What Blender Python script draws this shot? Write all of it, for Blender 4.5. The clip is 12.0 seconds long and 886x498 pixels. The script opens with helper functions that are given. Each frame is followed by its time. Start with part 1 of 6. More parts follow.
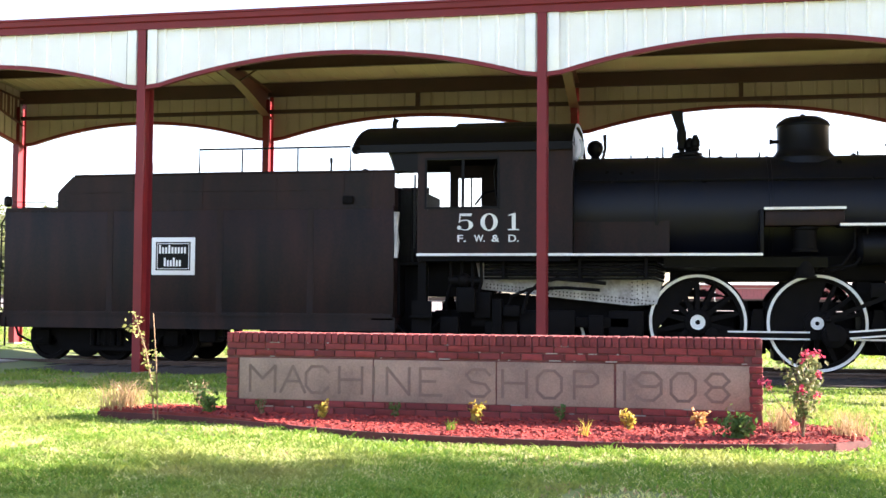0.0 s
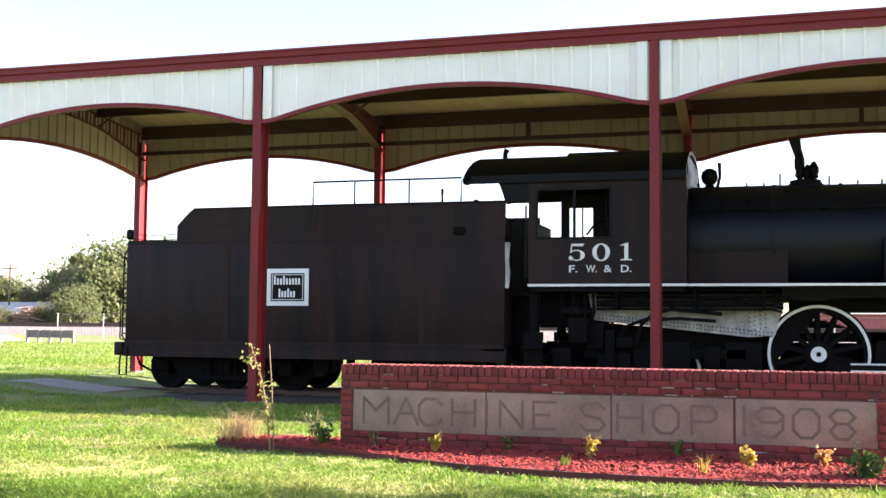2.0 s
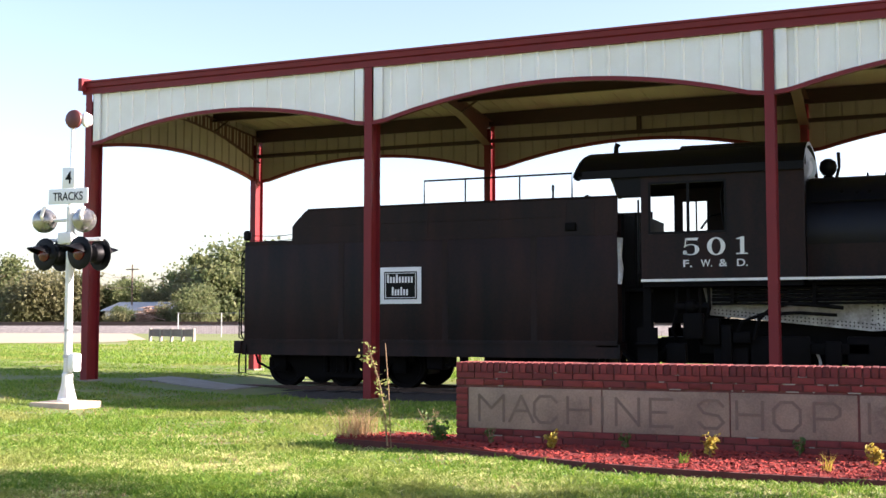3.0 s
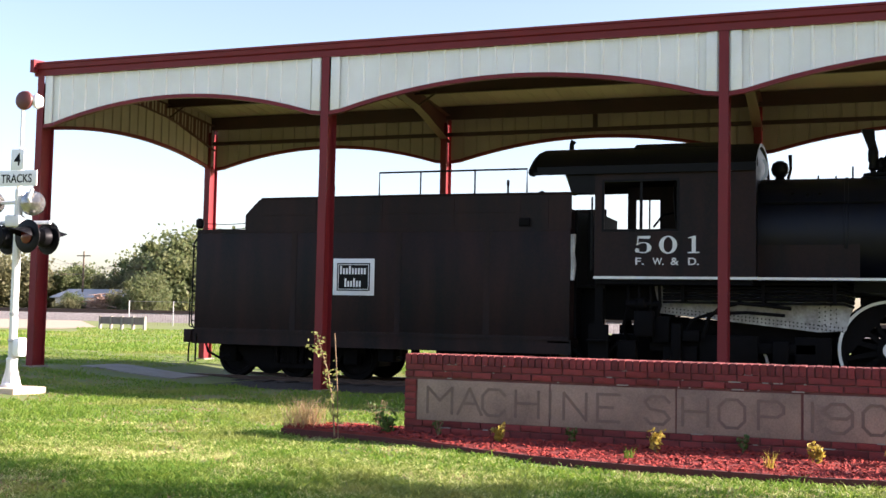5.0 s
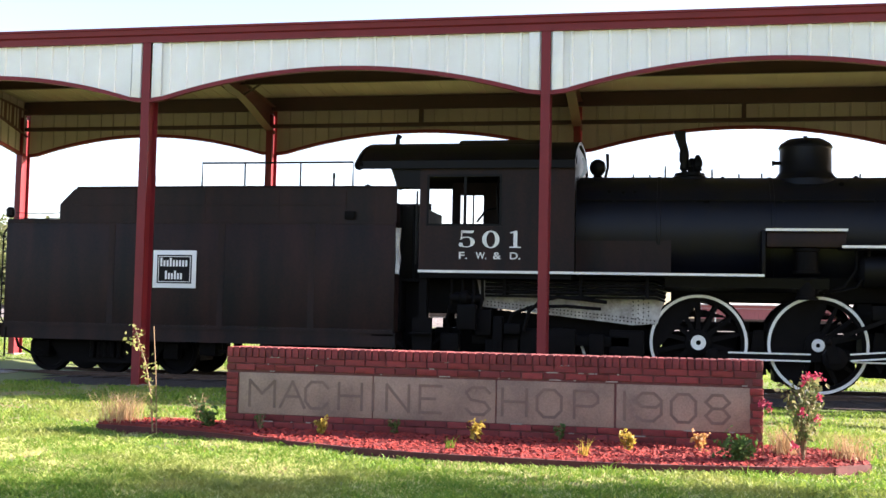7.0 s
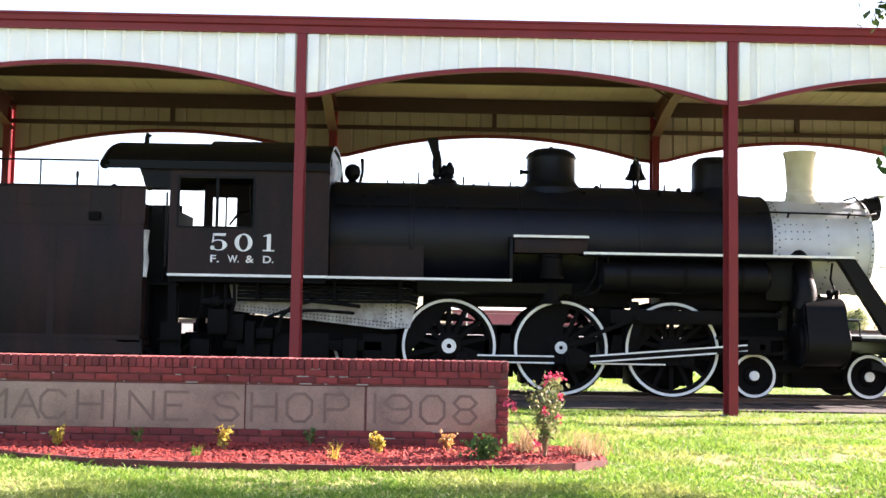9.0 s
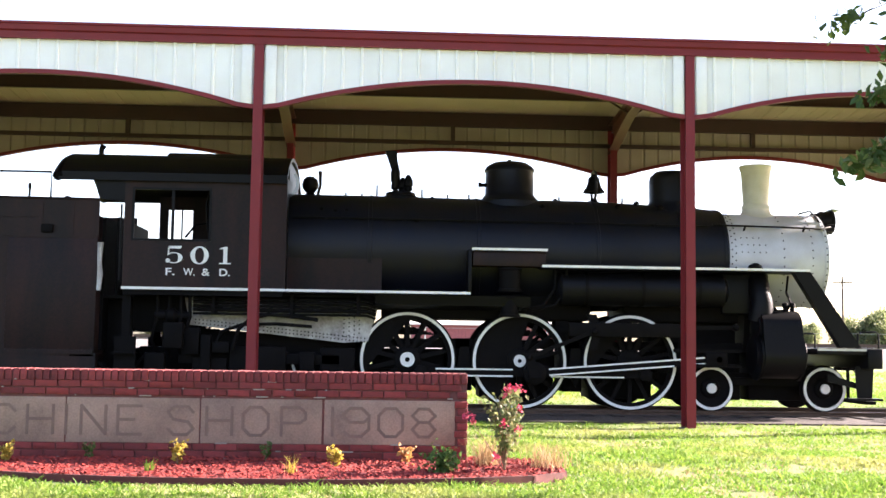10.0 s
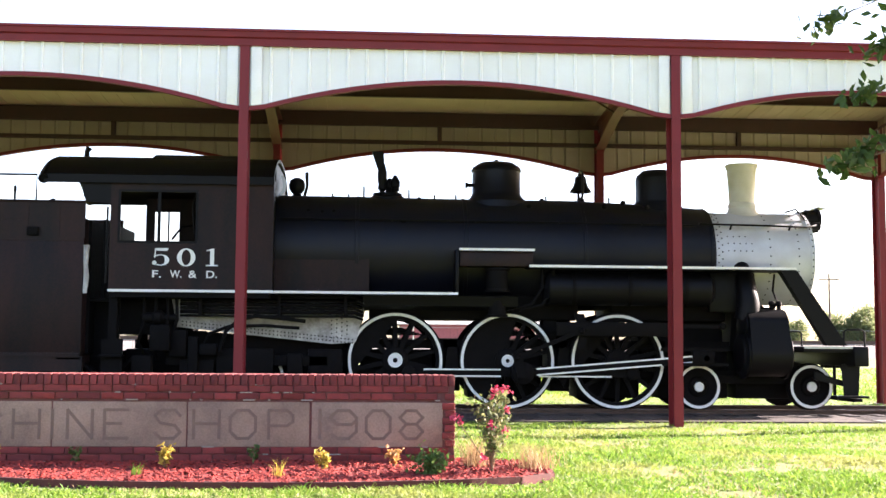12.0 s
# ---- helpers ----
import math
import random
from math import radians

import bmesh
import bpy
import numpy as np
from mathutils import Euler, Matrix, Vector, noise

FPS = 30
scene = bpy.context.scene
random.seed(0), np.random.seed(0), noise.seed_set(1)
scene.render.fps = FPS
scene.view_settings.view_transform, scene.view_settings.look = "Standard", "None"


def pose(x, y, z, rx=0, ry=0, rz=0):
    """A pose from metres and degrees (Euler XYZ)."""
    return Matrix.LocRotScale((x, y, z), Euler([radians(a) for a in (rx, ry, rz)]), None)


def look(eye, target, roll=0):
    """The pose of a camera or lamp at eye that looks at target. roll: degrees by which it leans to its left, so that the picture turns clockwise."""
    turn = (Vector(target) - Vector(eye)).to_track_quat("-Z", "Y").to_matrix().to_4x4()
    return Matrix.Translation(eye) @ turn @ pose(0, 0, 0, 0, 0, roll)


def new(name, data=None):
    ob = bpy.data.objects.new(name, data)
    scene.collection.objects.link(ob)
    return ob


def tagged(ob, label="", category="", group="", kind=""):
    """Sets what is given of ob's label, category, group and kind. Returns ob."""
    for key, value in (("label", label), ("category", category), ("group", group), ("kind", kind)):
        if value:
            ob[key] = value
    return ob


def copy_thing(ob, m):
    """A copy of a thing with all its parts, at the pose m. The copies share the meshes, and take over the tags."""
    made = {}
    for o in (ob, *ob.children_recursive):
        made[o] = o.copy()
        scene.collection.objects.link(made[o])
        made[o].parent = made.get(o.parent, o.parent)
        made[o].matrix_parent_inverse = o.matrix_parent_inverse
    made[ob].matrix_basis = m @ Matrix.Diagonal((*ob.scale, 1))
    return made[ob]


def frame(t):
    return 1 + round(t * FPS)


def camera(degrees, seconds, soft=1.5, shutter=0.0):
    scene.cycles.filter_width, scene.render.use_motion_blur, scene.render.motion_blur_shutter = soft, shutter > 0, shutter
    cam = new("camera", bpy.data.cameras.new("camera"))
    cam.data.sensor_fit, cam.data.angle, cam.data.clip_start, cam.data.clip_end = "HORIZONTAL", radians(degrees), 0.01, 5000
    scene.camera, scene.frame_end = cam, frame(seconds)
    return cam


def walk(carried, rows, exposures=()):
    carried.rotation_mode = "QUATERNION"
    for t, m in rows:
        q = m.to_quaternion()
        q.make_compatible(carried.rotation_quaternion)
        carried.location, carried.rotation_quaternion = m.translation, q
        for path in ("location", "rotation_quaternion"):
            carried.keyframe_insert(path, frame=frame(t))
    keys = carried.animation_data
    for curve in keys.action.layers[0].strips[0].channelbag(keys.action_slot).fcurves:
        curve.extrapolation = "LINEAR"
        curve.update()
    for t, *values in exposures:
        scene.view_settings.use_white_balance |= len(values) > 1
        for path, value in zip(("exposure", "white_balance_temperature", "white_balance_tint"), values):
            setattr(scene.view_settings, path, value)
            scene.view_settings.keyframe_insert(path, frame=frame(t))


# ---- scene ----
cam = camera(42.6, 12.0)
PATH = [
    (0, (2.041, -18.061, 1.235), (1.646, -16.103, 1.328), 0.4),
    (0.5, (2.052, -18.086, 1.284), (1.621, -16.137, 1.396), -0.0),
    (1, (2.057, -18.074, 1.279), (1.588, -16.134, 1.397), 0.0),
    (1.5, (2.056, -18.07, 1.281), (1.548, -16.139, 1.407), 0.2),
    (2, (2.004, -18.038, 1.27), (1.423, -16.13, 1.412), 0.5),
    (2.5, (1.995, -18.065, 1.282), (1.346, -16.178, 1.42), 0.6),
    (3, (1.99, -18.09, 1.29), (1.227, -16.246, 1.424), 0.0),
    (3.2, (1.974, -18.082, 1.273), (1.171, -16.255, 1.406), 0.0),
    (4.0, (1.975, -18.06, 1.265), (1.128, -16.254, 1.393), 0.5),
    (4.8, (1.985, -18.024, 1.243), (1.252, -16.168, 1.376), 1.0),
    (5, (2.017, -18.049, 1.264), (1.326, -16.176, 1.389), 1.2),
    (5.5, (2.023, -18.067, 1.252), (1.45, -16.155, 1.38), 1.2),
    (6, (2.022, -18.058, 1.25), (1.507, -16.13, 1.378), 1.0),
    (6.5, (2.035, -18.054, 1.252), (1.577, -16.112, 1.381), 1.1),
    (7, (2.035, -18.062, 1.248), (1.638, -16.106, 1.369), 1.2),
    (7.5, (2.041, -18.061, 1.242), (1.753, -16.085, 1.356), 1.6),
    (7.7, (2.055, -18.06, 1.234), (1.817, -16.077, 1.347), 1.7),
    (9.5, (2.07, -17.928, 1.216), (2.15, -15.935, 1.37), 0.7),
    (10, (2.069, -17.894, 1.197), (2.169, -15.904, 1.363), 0.8),
    (10.5, (2.074, -17.903, 1.217), (2.181, -15.913, 1.384), 0.8),
    (11, (2.082, -17.911, 1.22), (2.184, -15.92, 1.385), 0.8),
    (11.5, (2.079, -17.896, 1.216), (2.195, -15.906, 1.38), 0.7),
    (12, (2.083, -17.898, 1.218), (2.204, -15.909, 1.383), 0.4),
]
EXPOSURE = [(t, e, 6280, 24) for t, e in ((0, 3.0), (1.5, 2.85), (2.5, 2.37), (3.2, 2.13), (5, 2.05), (6.5, 2.31), (7.5, 2.72), (9.5, 2.88), (12, 2.88))]
walk(cam, [(t, look(eye, target, roll)) for t, eye, target, roll in PATH], EXPOSURE)

# ---- light ----
SUN = Vector((2.15, 0.62, 1.0)).normalized()
EL = math.asin(SUN.z)
AZ = math.atan2(SUN.x, SUN.y)
world = bpy.data.worlds.new("sky")
scene.world = world
world.use_nodes = True
wn = world.node_tree
sky = wn.nodes.new("ShaderNodeTexSky")
sky.sky_type = "NISHITA"
sky.sun_disc = False
sky.sun_elevation = EL
sky.sun_rotation = AZ
sky.dust_density = 1.8
sky.ozone_density = 0.6
wn.links.new(sky.outputs[0], wn.nodes["Background"].inputs[0])
wn.nodes["Background"].inputs[1].default_value = 0.078
sun = new("sun", bpy.data.lights.new("sun", "SUN"))
sun.data.energy = 5.0
sun.data.angle = radians(0.6)
sun.data.color = (1.0, 0.90, 0.76)
sun.matrix_world = look(SUN * 50, (0, 0, 0))


# ---- materials ----
def mat(name, color, rough=0.6, metal=0.0, second=None, scale=6.0, fine=60.0, amount=0.5, bump=0.1, piece=0.0, spec=0.5, stretch=None):
    """Colour mottled at two scales towards a second colour, a fine grain in the relief, and a shift from piece to piece."""
    m = bpy.data.materials.new(name)
    m.use_nodes = True
    nt = m.node_tree
    b = nt.nodes["Principled BSDF"]
    co = nt.nodes.new("ShaderNodeTexCoord")
    n1, n2 = nt.nodes.new("ShaderNodeTexNoise"), nt.nodes.new("ShaderNodeTexNoise")
    n1.inputs["Scale"].default_value, n2.inputs["Scale"].default_value = scale, fine
    n1.inputs["Detail"].default_value, n2.inputs["Detail"].default_value = 5, 3
    if stretch:
        mp = nt.nodes.new("ShaderNodeMapping")
        mp.inputs["Scale"].default_value = stretch
        nt.links.new(co.outputs["Object"], mp.inputs["Vector"])
        nt.links.new(mp.outputs[0], n1.inputs["Vector"])
    else:
        nt.links.new(co.outputs["Object"], n1.inputs["Vector"])
    nt.links.new(co.outputs["Object"], n2.inputs["Vector"])
    mixn = nt.nodes.new("ShaderNodeMath")
    mixn.operation = "MULTIPLY_ADD"
    nt.links.new(n2.outputs[0], mixn.inputs[0])
    mixn.inputs[1].default_value = 0.45
    nt.links.new(n1.outputs[0], mixn.inputs[2])
    ramp = nt.nodes.new("ShaderNodeMapRange")
    ramp.inputs["From Min"].default_value, ramp.inputs["From Max"].default_value = 0.50, 0.95
    ramp.inputs["To Max"].default_value = amount
    nt.links.new(mixn.outputs[0], ramp.inputs["Value"])
    mix = nt.nodes.new("ShaderNodeMix")
    mix.data_type = "RGBA"
    second = second or tuple(c * 0.6 for c in color)
    mix.inputs["A"].default_value, mix.inputs["B"].default_value = (*color, 1), (*second, 1)
    nt.links.new(ramp.outputs[0], mix.inputs["Factor"])
    out = mix.outputs["Result"]
    if piece:
        info, hsv = nt.nodes.new("ShaderNodeObjectInfo"), nt.nodes.new("ShaderNodeHueSaturation")
        r2 = nt.nodes.new("ShaderNodeMapRange")
        r2.inputs["To Min"].default_value, r2.inputs["To Max"].default_value = 1 - piece, 1 + piece
        nt.links.new(info.outputs["Random"], r2.inputs["Value"])
        nt.links.new(r2.outputs[0], hsv.inputs["Value"])
        nt.links.new(out, hsv.inputs["Color"])
        out = hsv.outputs[0]
    nt.links.new(out, b.inputs["Base Color"])
    b.inputs["Roughness"].default_value, b.inputs["Metallic"].default_value = rough, metal
    b.inputs["Specular IOR Level"].default_value = spec
    if bump:
        bp = nt.nodes.new("ShaderNodeBump")
        bp.inputs["Strength"].default_value, bp.inputs["Distance"].default_value = bump, 0.02
        nt.links.new(mixn.outputs[0], bp.inputs["Height"])
        nt.links.new(bp.outputs[0], b.inputs["Normal"])
    return m


RED = mat("red_steel_paint", (0.180, 0.0150, 0.0190), 0.5, spec=0.3, second=(0.1196, 0.01288, 0.01472), scale=2.0, amount=0.6, bump=0.04)
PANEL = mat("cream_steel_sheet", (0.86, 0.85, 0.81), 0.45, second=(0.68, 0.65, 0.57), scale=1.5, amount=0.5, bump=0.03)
TANSHEET = mat("tan_shelter_sheet", (0.40, 0.325, 0.255), 0.7, second=(0.29, 0.22, 0.17), scale=1.2, amount=0.6, bump=0.03)
# Roof frame tones darker than the red columns, with the shelter's shade put in.
RAFTER = mat("half_shaded_rafter", (0.105, 0.030, 0.024), 0.55, second=(0.06, 0.018, 0.015), scale=3, amount=0.6, bump=0.05)
FRAMESHADE = mat("shaded_frame_paint", (0.048, 0.0144, 0.012), 0.6, second=(0.024, 0.0096, 0.0084), scale=3, amount=0.6, bump=0.05)
CONCRETE = mat("concrete", (0.288, 0.264, 0.224), 0.9, second=(0.192, 0.168, 0.136), scale=3, fine=90, amount=0.8, bump=0.3)
GALV = mat("galvanised_steel", (0.45, 0.46, 0.47), 0.4, 0.8, scale=9, amount=0.4, bump=0.05)
BLACK = mat("black_locomotive_paint", (0.0030, 0.0031, 0.0042), 0.45, spec=0.13, second=(0.0058, 0.0050, 0.0056), scale=2.5, amount=0.6, bump=0.08)
RUSTY = mat("rusted_black_plate", (0.0058, 0.0050, 0.0058), 0.55, spec=0.2, second=(0.028, 0.0105, 0.0086), scale=1.7, fine=26, amount=0.9, bump=0.16, stretch=(1.5, 1.5, 0.28))
BOILER = mat("glossy_black_jacket", (0.0034, 0.0048, 0.0105), 0.38, spec=0.2, second=(0.0088, 0.0076, 0.0084), scale=2.2, fine=30, amount=0.9, bump=0.12)
GREASE = mat("grimy_running_gear", (0.0024, 0.0022, 0.0024), 0.7, spec=0.09, second=(0.0056, 0.0042, 0.0044), scale=5, amount=0.7, bump=0.25)
WHITE = mat("white_lining_paint", (0.80, 0.80, 0.78), 0.5, second=(0.62, 0.60, 0.56), scale=8, amount=0.5, bump=0.05)
SILVER = mat("silver_graphite_paint", (0.58, 0.60, 0.64), 0.42, 0.25, second=(0.42, 0.42, 0.44), scale=3, amount=0.6, bump=0.06)
STACKP = mat("cream_stack_paint", (0.62, 0.60, 0.54), 0.6, second=(0.48, 0.45, 0.36), scale=5, amount=0.6, bump=0.1)
FIREBOX = mat("flaking_white_firebox", (0.55, 0.54, 0.53), 0.8, second=(0.12, 0.10, 0.09), scale=4, fine=25, amount=0.75, bump=0.2)
SIGNWHITE = mat("white_enamel", (0.82, 0.82, 0.82), 0.4, scale=4, amount=0.15, bump=0.02)
SIGNBLACK = mat("black_locomotive_paint", (0.0030, 0.0031, 0.0042), 0.45, spec=0.13, second=(0.0058, 0.0050, 0.0056), scale=2.5, amount=0.6, bump=0.08)
BRICK = mat("red_brick", (0.215, 0.031, 0.027), 0.85, second=(0.085, 0.017, 0.017), scale=14, fine=120, amount=0.8, bump=0.5, piece=0.32)
MORTAR = mat("grey_red_mortar", (0.150, 0.060, 0.052), 0.95, second=(0.075, 0.026, 0.024), scale=10, fine=150, amount=0.7, bump=0.4)
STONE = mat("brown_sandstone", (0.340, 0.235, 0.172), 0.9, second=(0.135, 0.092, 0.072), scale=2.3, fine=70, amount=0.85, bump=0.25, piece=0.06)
# Letter stone: weathering and the shade of a cut groove in one colour.
LETTERSHADE = mat("shaded_letter_stone", (0.185, 0.127, 0.097), 0.95, second=(0.120, 0.081, 0.064), scale=5, fine=80, amount=0.7, bump=0.25)
MULCH = mat("red_bark_mulch", (0.235, 0.026, 0.018), 0.9, second=(0.1275, 0.0165, 0.0135), scale=9, fine=60, amount=0.9, bump=0.8)
GRASSGROUND = mat("lawn_soil", (0.095, 0.150, 0.024), 0.95, second=(0.200, 0.165, 0.062), scale=0.5, fine=14, amount=0.6, bump=0.6)
RAILM = mat("worn_rail_steel", (0.10, 0.065, 0.05), 0.5, 0.5, second=(0.05, 0.03, 0.022), scale=8, amount=0.7, bump=0.15)
TIE = mat("creosoted_tie", (0.024, 0.017, 0.014), 0.9, second=(0.055, 0.042, 0.033), scale=6, fine=50, amount=0.7, bump=0.4, piece=0.25)
BALLAST = mat("dark_cinder_bed", (0.024, 0.018, 0.015), 0.95, second=(0.052, 0.038, 0.030), scale=8, fine=70, amount=0.8, bump=0.7)


# ---- mesh helpers ----
def thing(name, label="", category="", group="", kind="", at=(0, 0, 0)):
    e = new(name)
    e.location = at
    return tagged(e, label, category, group, kind)


def mesh_of(name, bm, material, sharp=35):
    me = bpy.data.meshes.new(name)
    bmesh.ops.recalc_face_normals(bm, faces=bm.faces)
    bm.to_mesh(me)
    bm.free()
    me.materials.append(material)
    me.polygons.foreach_set("use_smooth", [True] * len(me.polygons))
    me.set_sharp_from_angle(angle=radians(sharp))
    return me


def part(name, bm, material, parent=None, label=""):
    ob = new(name, mesh_of(name, bm, material))
    ob.parent = parent
    if label:
        ob["label"] = label
    return ob


def box(bm, x0, x1, y0, y1, z0, z1, bevel=0.0):
    v = [bm.verts.new((x, y, z)) for x in (x0, x1) for y in (y0, y1) for z in (z0, z1)]
    f = [bm.faces.new([v[i] for i in q]) for q in ((0, 1, 3, 2), (4, 6, 7, 5), (0, 4, 5, 1), (2, 3, 7, 6), (0, 2, 6, 4), (1, 5, 7, 3))]
    if bevel:
        es = list({e for q in f for e in q.edges})
        bmesh.ops.bevel(bm, geom=es, offset=bevel, segments=2, profile=0.5, affect="EDGES")
    return bm


def frame_of(d):
    d = Vector(d).normalized()
    a = d.cross(Vector((0, 0, 1)) if abs(d.z) < 0.9 else Vector((1, 0, 0))).normalized()
    return a, d.cross(a).normalized()


def sweep(bm, pts, radii, seg=12, caps=True):
    """A round tube through points, with a radius for each."""
    pts = [Vector(p) for p in pts]
    if not hasattr(radii, "__len__"):
        radii = [radii] * len(pts)
    rings = []
    a, b = frame_of(pts[1] - pts[0])
    for i, p in enumerate(pts):
        d = (pts[min(i + 1, len(pts) - 1)] - pts[max(i - 1, 0)]).normalized()
        a = (a - d * a.dot(d)).normalized()
        b = d.cross(a)
        rings.append([bm.verts.new(p + (a * math.cos(2 * math.pi * k / seg) + b * math.sin(2 * math.pi * k / seg)) * radii[i]) for k in range(seg)])
    for r, s in zip(rings, rings[1:]):
        for k in range(seg):
            bm.faces.new((r[k], r[(k + 1) % seg], s[(k + 1) % seg], s[k]))
    if caps:
        bm.faces.new(rings[0][::-1]), bm.faces.new(rings[-1])
    return bm


def lathe(bm, centre, axis, profile, seg=32, closed=False):
    """A turned shape: profile of (radius, along the axis); closed joins the last ring to the first."""
    c, d = Vector(centre), Vector(axis).normalized()
    a, b = frame_of(d)
    rings = []
    for r, h in profile:
        if r < 1e-5:
            rings.append([bm.verts.new(c + d * h)])
        else:
            rings.append([bm.verts.new(c + d * h + (a * math.cos(2 * math.pi * k / seg) + b * math.sin(2 * math.pi * k / seg)) * r) for k in range(seg)])
    pairs = list(zip(rings, rings[1:])) + ([(rings[-1], rings[0])] if closed else [])
    for r, s in pairs:
        for k in range(seg):
            q = []
            for v in (r[k % len(r)], r[(k + 1) % len(r)], s[(k + 1) % len(s)], s[k % len(s)]):
                if v not in q:
                    q.append(v)
            if len(q) > 2:
                bm.faces.new(q)
    if not closed:
        for r in (rings[0], rings[-1]):
            if len(r) > 2:
                bm.faces.new(r)
    return bm


def prism(bm, outline, axis, a, b):
    """A straight block: an outline in the two other axes, from a to b along 'x', 'y' or 'z'."""
    def at(u, v, w):
        return {"x": (w, u, v), "y": (u, w, v), "z": (u, v, w)}[axis]
    lo = [bm.verts.new(at(u, v, a)) for u, v in outline]
    hi = [bm.verts.new(at(u, v, b)) for u, v in outline]
    n = len(lo)
    bm.faces.new(lo), bm.faces.new(hi[::-1])
    for i in range(n):
        bm.faces.new((lo[i], hi[i], hi[(i + 1) % n], lo[(i + 1) % n]))
    return bm


def B():
    return bmesh.new()


def stuff_mesh(name, verts, faces, material, smooth=False):
    me = bpy.data.meshes.new(name)
    me.from_pydata(verts, [], faces)
    me.materials.append(material)
    if smooth:
        me.polygons.foreach_set("use_smooth", [True] * len(me.polygons))
    return new(name, me)


# ---- ground ----
def sstep(a, b, v):
    t = min(1.0, max(0.0, (v - a) / (b - a)))
    return t * t * (3 - 2 * t)


def ground_z(x, y):
    z = 0.20 * sstep(-8, -14, x) + 0.12 * sstep(-14, -24, x) * sstep(-6, 0, y) + 0.03 * sstep(-4, -6, y) - 0.08 * sstep(1.5, 6.0, x) * sstep(30, 16, x) * sstep(0.7, -0.1, y) * sstep(-6, -3.5, y) - 0.06 * sstep(-0.6, 0.6, y) * sstep(7.5, 6.0, y) * sstep(-12.5, -11, x)
    far = math.hypot(x, y)
    return z + 0.035 * noise.noise((x * 0.35, y * 0.35, 2.0)) * sstep(60, 20, far) * (0.3 if -1 < y < 7 else 1)


def build_ground():
    def axis(fine0, fine1, step, far):
        vals = list(np.arange(fine0, fine1 + 1e-6, step))
        s, lo, hi = step, fine0, fine1
        while hi < far:
            s *= 1.35
            lo, hi = lo - s, hi + s
            vals = [lo] + vals + [hi]
        return vals
    xs, ys = axis(-24, 20, 0.4, 2500), axis(-19, 16, 0.4, 2500)
    verts = [(x, y, ground_z(x, y)) for y in ys for x in xs]
    w = len(xs)
    faces = [(j * w + i, j * w + i + 1, (j + 1) * w + i + 1, (j + 1) * w + i) for j in range(len(ys) - 1) for i in range(w - 1)]
    g = stuff_mesh("ground", verts, faces, GRASSGROUND, True)
    tagged(g, "mown green lawn with dry yellowish patches", "lawn", kind="structure")


build_ground()

# ---- shelter ----
POSTS = [-13.14, -6.93, 0.0, 6.93, 13.14]
Z_END, Z_TOP, EAVE, DEPTH = 4.90, 5.92, 6.14, 6.42
shelter = thing("open_shelter", "open steel shelter with dark red columns and arched cream fascia", "shelter")


def arch(x, a, b, rise):
    u = abs((x - (a + b) / 2) / ((b - a) / 2 - 0.22))
    return Z_END + rise * max(0.0, 1 - u * u)


def rib_line(a, b):
    """Points along a ribbed sheet and how far each stands out."""
    pts, x = [(a, 0.0)], a + 0.33
    while x < b - 0.1:
        pts += [(x - 0.032, 0.0), (x - 0.016, 0.03), (x + 0.016, 0.03), (x + 0.032, 0.0), (x + 0.152, 0.004)]
        x += 0.305
    pts = [p for p in pts if p[0] < b] + [(b, 0.0)]
    return pts


def fascia(a, b, rise, top, place, out):
    """A ribbed sheet with an arched lower edge: place(u, off, z) gives a point, off counted outwards."""
    bm, cols = B(), []
    for u, off in rib_line(a, b):
        lo, hi = arch(u, a - 0.08, b + 0.08, rise) if u not in (a, b) else Z_END, top(u)
        cols.append([bm.verts.new(place(u, off * out + d, z)) for d in (0.0, -0.008 * out) for z in (lo, hi)])
    for p, q in zip(cols, cols[1:]):
        bm.faces.new((p[0], q[0], q[1], p[1])), bm.faces.new((p[2], p[3], q[3], q[2]))
        bm.faces.new((p[0], p[2], q[2], q[0])), bm.faces.new((p[1], q[1], q[3], p[3]))
    return bm


def arch_trim(a, b, rise, place):
    bm, rows = B(), []
    n = 28
    for i in range(n + 1):
        u = a + (b - a) * i / n
        z = arch(u, a - 0.08, b + 0.08, rise)
        rows.append([bm.verts.new(place(u, o, z + h)) for o, h in ((-0.05, -0.035), (0.04, -0.035), (0.04, 0.035), (-0.05, 0.035))])
    for p, q in zip(rows, rows[1:]):
        for k in range(4):
            bm.faces.new((p[k], p[(k + 1) % 4], q[(k + 1) % 4], q[k]))
    bm.faces.new(rows[0]), bm.faces.new(rows[-1][::-1])
    return bm


def roof_z(y):
    return EAVE + 0.025 + (DEPTH / 2 - abs(y - DEPTH / 2)) / 12


